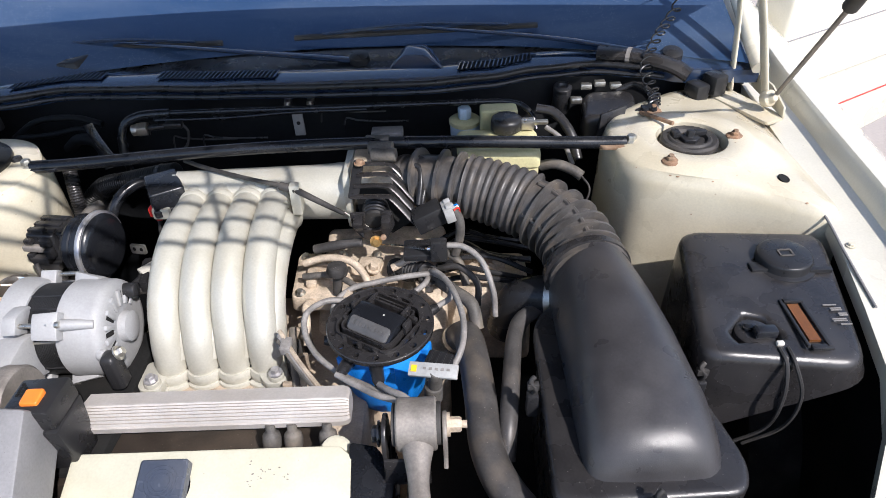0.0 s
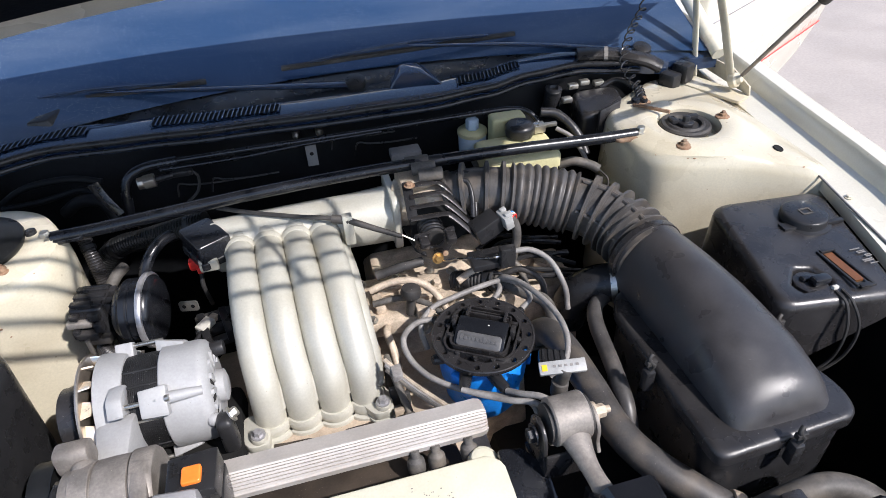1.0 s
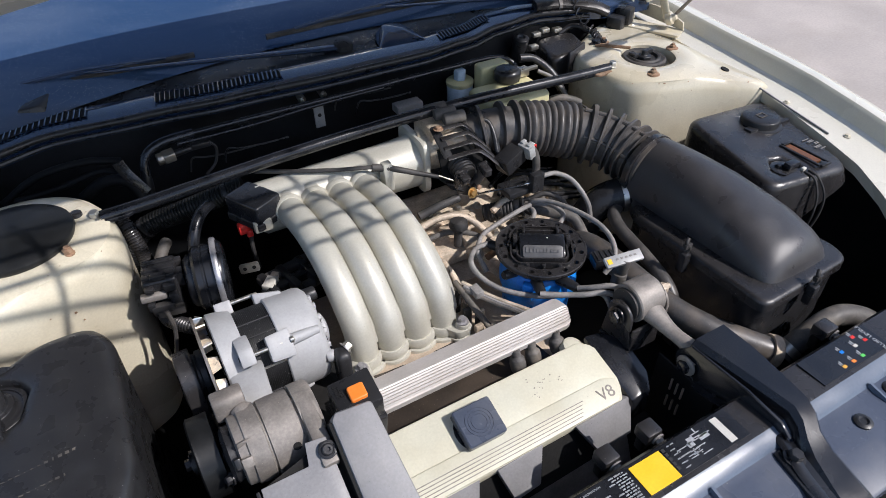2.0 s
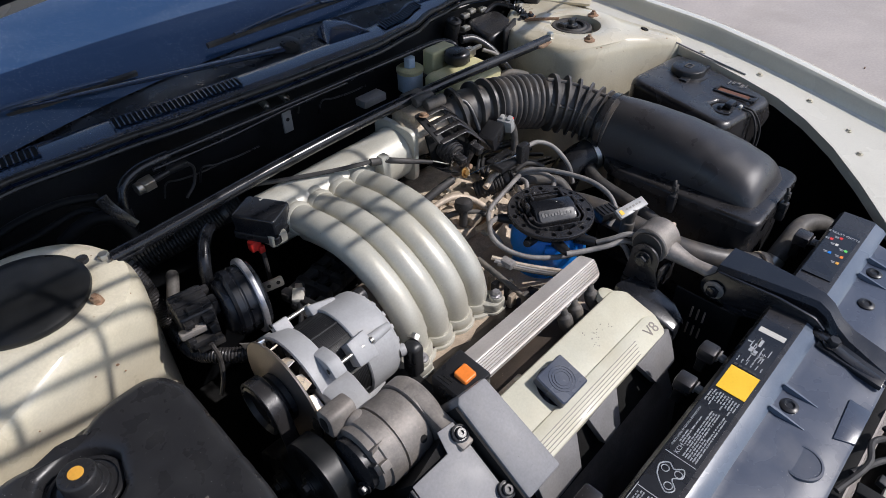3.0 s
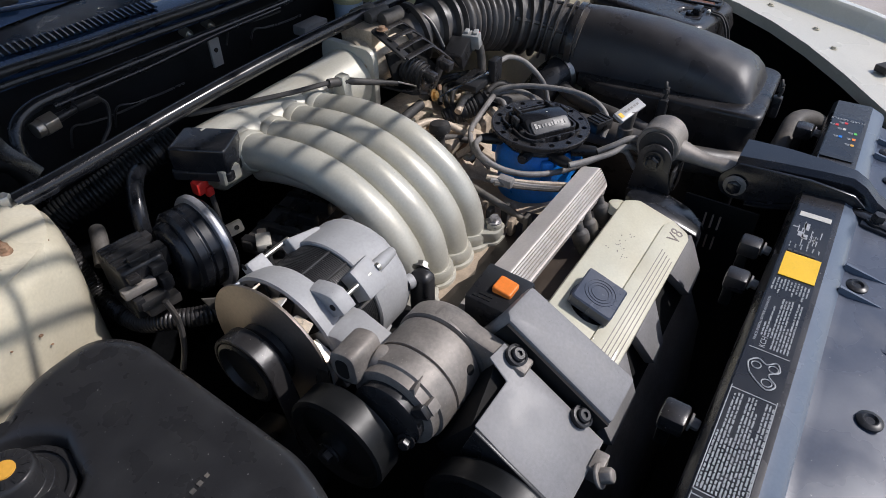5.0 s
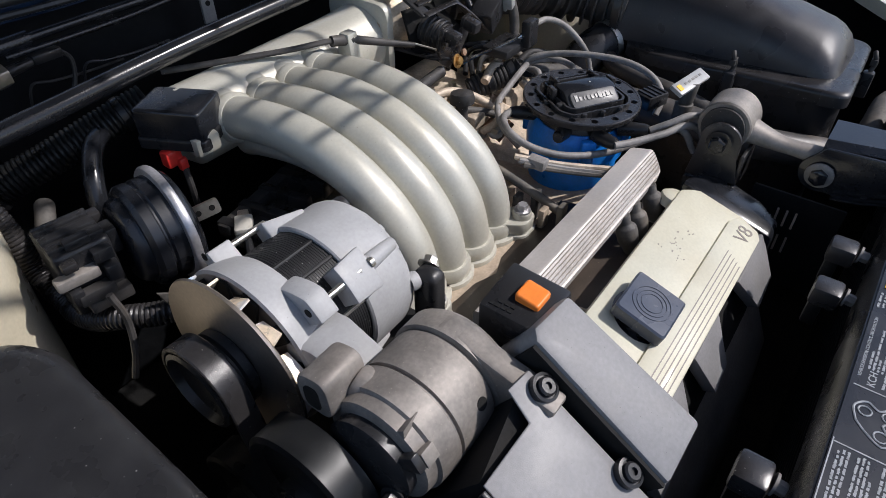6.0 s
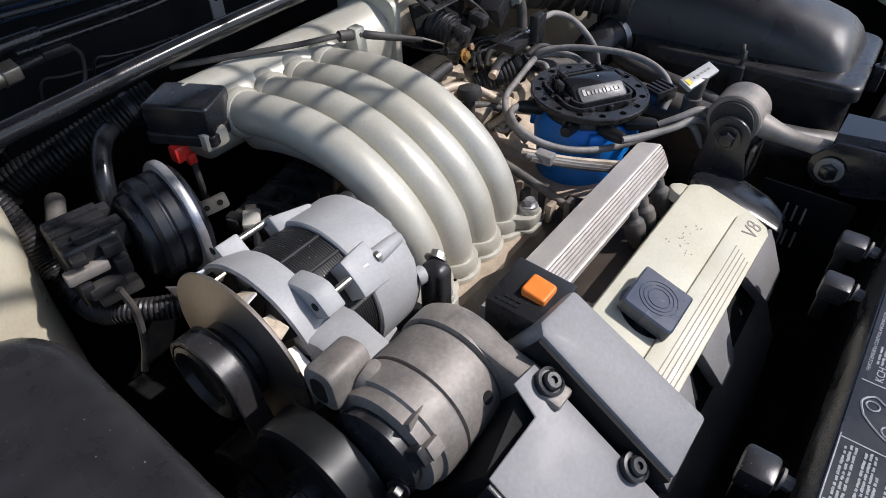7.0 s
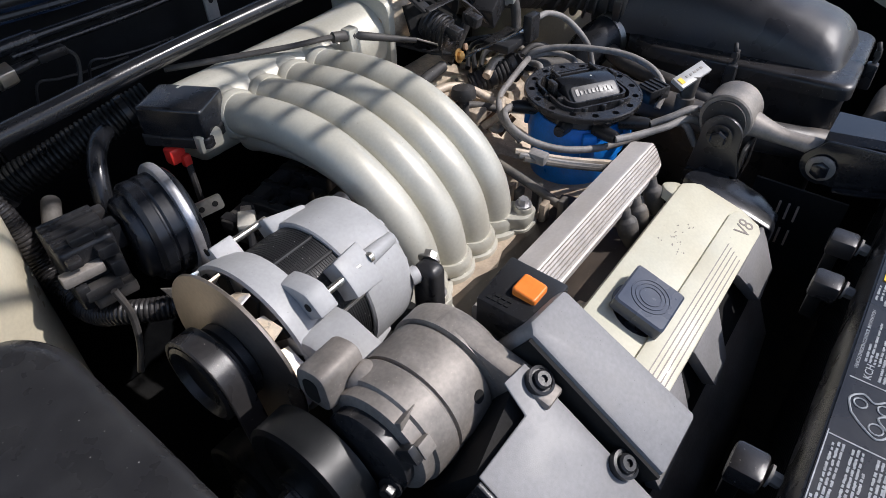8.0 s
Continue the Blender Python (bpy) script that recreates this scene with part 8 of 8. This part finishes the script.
# ---- cowl details: louvres, wipers, washer nozzle ----
for x0, x1, nn in ((-0.335, -0.117, 27), (-0.60, -0.445, 18), (0.215, 0.350, 17)):
    b = B()
    g = [[V(x, cowl_y(x) + 0.024, 0.9455), V(x, cowl_y(x) + 0.052, 0.9472)] for x in [x0 + (x1 - x0) * i / 12 for i in range(13)]]
    loft(b, g, caps=False, closed=False)
    bmesh.ops.solidify(b, geom=b.faces[:], thickness=0.001)
    grille = part("louvre_recess", b, VOID, cowl)
    for k in range(nn + 1):
        x = x0 + (x1 - x0) * k / nn
        b = B()
        sweep(b, [V(x - 0.003, cowl_y(x) + 0.023, 0.9466), V(x + 0.003, cowl_y(x) + 0.053, 0.9482)], 0.0015, 6)
        part("louvre_slat", b, COWL, grille)


def wiper(pivot, mid, tip, b0, b1):
    w = thing("windshield_wiper", pivot, "black windshield wiper resting below the glass", "wiper", "wipers")
    b = B()
    sweep(b, spline([pivot, mid, tip]), lambda t: 0.013 - 0.008 * t, 8, flat=0.45)
    part("arm", b, COWL, w)
    b = B()
    sweep(b, [b0, b1], 0.0055, 6)
    blade = part("blade", b, RUBBER, w)
    b = B()
    p, q = Vector(b0), Vector(b1)
    sweep(b, spline([p + (q - p) * 0.12 + V(0, 0, 0.004), p + (q - p) * 0.3 + V(0, 0, 0.010), p + (q - p) * 0.5 + V(0, 0, 0.014), p + (q - p) * 0.7 + V(0, 0, 0.010), p + (q - p) * 0.88 + V(0, 0, 0.004)]), 0.004, 6)
    part("yoke", b, COWL, blade)
    b = B()
    lathe(b, [(0.020, 0), (0.018, 0.012), (0.008, 0.016)], pivot, (0, -0.3, 1), 18)
    part("pivot_cap", b, BLACK, w)


wiper((0.03, 0.285, 0.945), (-0.18, 0.305, 0.962), (-0.44, 0.345, 0.978), (-0.66, 0.33, 0.975), (-0.24, 0.345, 0.968))
wiper((0.60, 0.235, 0.945), (0.40, 0.30, 0.965), (0.15, 0.335, 0.985), (-0.10, 0.350, 0.970), (0.37, 0.340, 0.978))
nz = thing("washer_nozzle", (-0.512, 0.285, 0.93), "black plastic washer nozzle block on the cowl", "nozzle")
b = B()
loft(b, [[V(-0.535, 0.275, 0.94), V(-0.495, 0.275, 0.94), V(-0.475, 0.33, 0.94), V(-0.515, 0.33, 0.94)], [V(-0.540, 0.280, 0.965), V(-0.505, 0.280, 0.965), V(-0.475, 0.33, 0.972), V(-0.505, 0.33, 0.972)]])
part("block", b, BLACK, nz, bevel=0.003)
b = B()
bmesh.ops.create_icosphere(b, subdivisions=2, radius=0.004, matrix=Matrix.Translation((-0.502, 0.275, 0.945)))
part("jet", b, BRIGHT, nz)
hp = thing("cowl_hump", (0.13, 0.26, 0.94), "raised black plastic hump on the cowl panel", "trim")
b = B()
loft(b, [[V(0.085, 0.235, 0.944), V(0.19, 0.225, 0.944), V(0.18, 0.30, 0.944), V(0.10, 0.30, 0.944)], [V(0.115, 0.265, 0.962), V(0.155, 0.262, 0.962), V(0.155, 0.295, 0.968), V(0.12, 0.295, 0.968)]])
part("hump", b, COWL, hp, bevel=0.004)

# ---- fender bolts and seams ----
for x, y, z in ((0.711, -0.233, 0.8655), (0.715, -0.36, 0.853), (0.722, -0.08, 0.875), (0.70, -0.47, 0.838), (0.60, -0.60, 0.818), (0.66, -0.56, 0.824)):
    for s_ in (1, -1):
        t = thing("fender_bolt", (s_ * x, y, z), "cream painted fender bolt on the inner flange", "bolt", "fender bolts")
        b = B()
        hexbolt(b, (s_ * x, y, z), (0, 0, 1), 0.0042, 0.0035)
        part("bolt", b, CREAM, t)
b = B()
sweep(b, spline([(0.697, -0.13, 0.884), (0.703, -0.18, 0.872), (0.697, -0.24, 0.866), (0.689, -0.34, 0.856)]), 0.0018, 8)
part("flange_seal", b, GREYCOVER, car)

# ---- open driver's door ----
dm = frame_on((0.95, 0.515, 0.0), (0.80, 0.46, 0), (0, 0, 1))
b = B()
outline = [(0.0, 0.50), (0.10, 0.47), (0.62, 0.505), (0.78, 0.545), (0.90, 0.605), (1.02, 0.71), (1.08, 0.80), (1.09, 0.93), (0.0, 0.95)]
prism(b, outline, 0.10, dm @ Matrix.Translation((0, 0, -0.10)))
panel = part("door", b, BODY, car, "open cream car door with a thin red pinstripe", bevel=0.012, seg=3)
for z in (0.60, 0.80):
    b = B()
    box(b, (0.935, 0.545, z), (0.07, 0.05, 0.05))
    part("door_hinge", b, CREAM, panel, bevel=0.004)
b = B()
sweep(b, [dm @ V(0.0, 0.625, 0.001), dm @ V(0.93, 0.625, 0.001)], 0.0020, 6)
part("pinstripe", b, RED, panel, "thin red pinstripe")
b = B()
sweep(b, [dm @ V(0.0, 0.735, -0.002), dm @ V(1.02, 0.735, -0.002)], 0.012, 10, flat=0.4, up=(0, 0, 1))
part("body_crease", b, BODY, panel)
b = B()
sweep(b, [dm @ V(0.0, 0.855, 0.0002), dm @ V(0.9, 0.855, 0.0002)], 0.0018, 6)
part("seam", b, GREYCOVER, panel)

# twigs and specks on the concrete
rr = random.Random(5)
for k in range(14):
    x, y, a, l = rr.uniform(1.0, 3.2), rr.uniform(-1.6, 0.6), rr.uniform(0, 3.1), rr.uniform(0.008, 0.03)
    t = thing("twig", (x, y, 0), "small dry twig lying on the concrete", "twig", "twigs on the ground")
    b = B()
    sweep(b, [(x, y, 0.004), (x + l * math.cos(a), y + l * math.sin(a), 0.004), (x + 2 * l * math.cos(a + 0.4), y + 2 * l * math.sin(a + 0.4), 0.004)], 0.003, 5)
    part("stick", b, RUST, t)
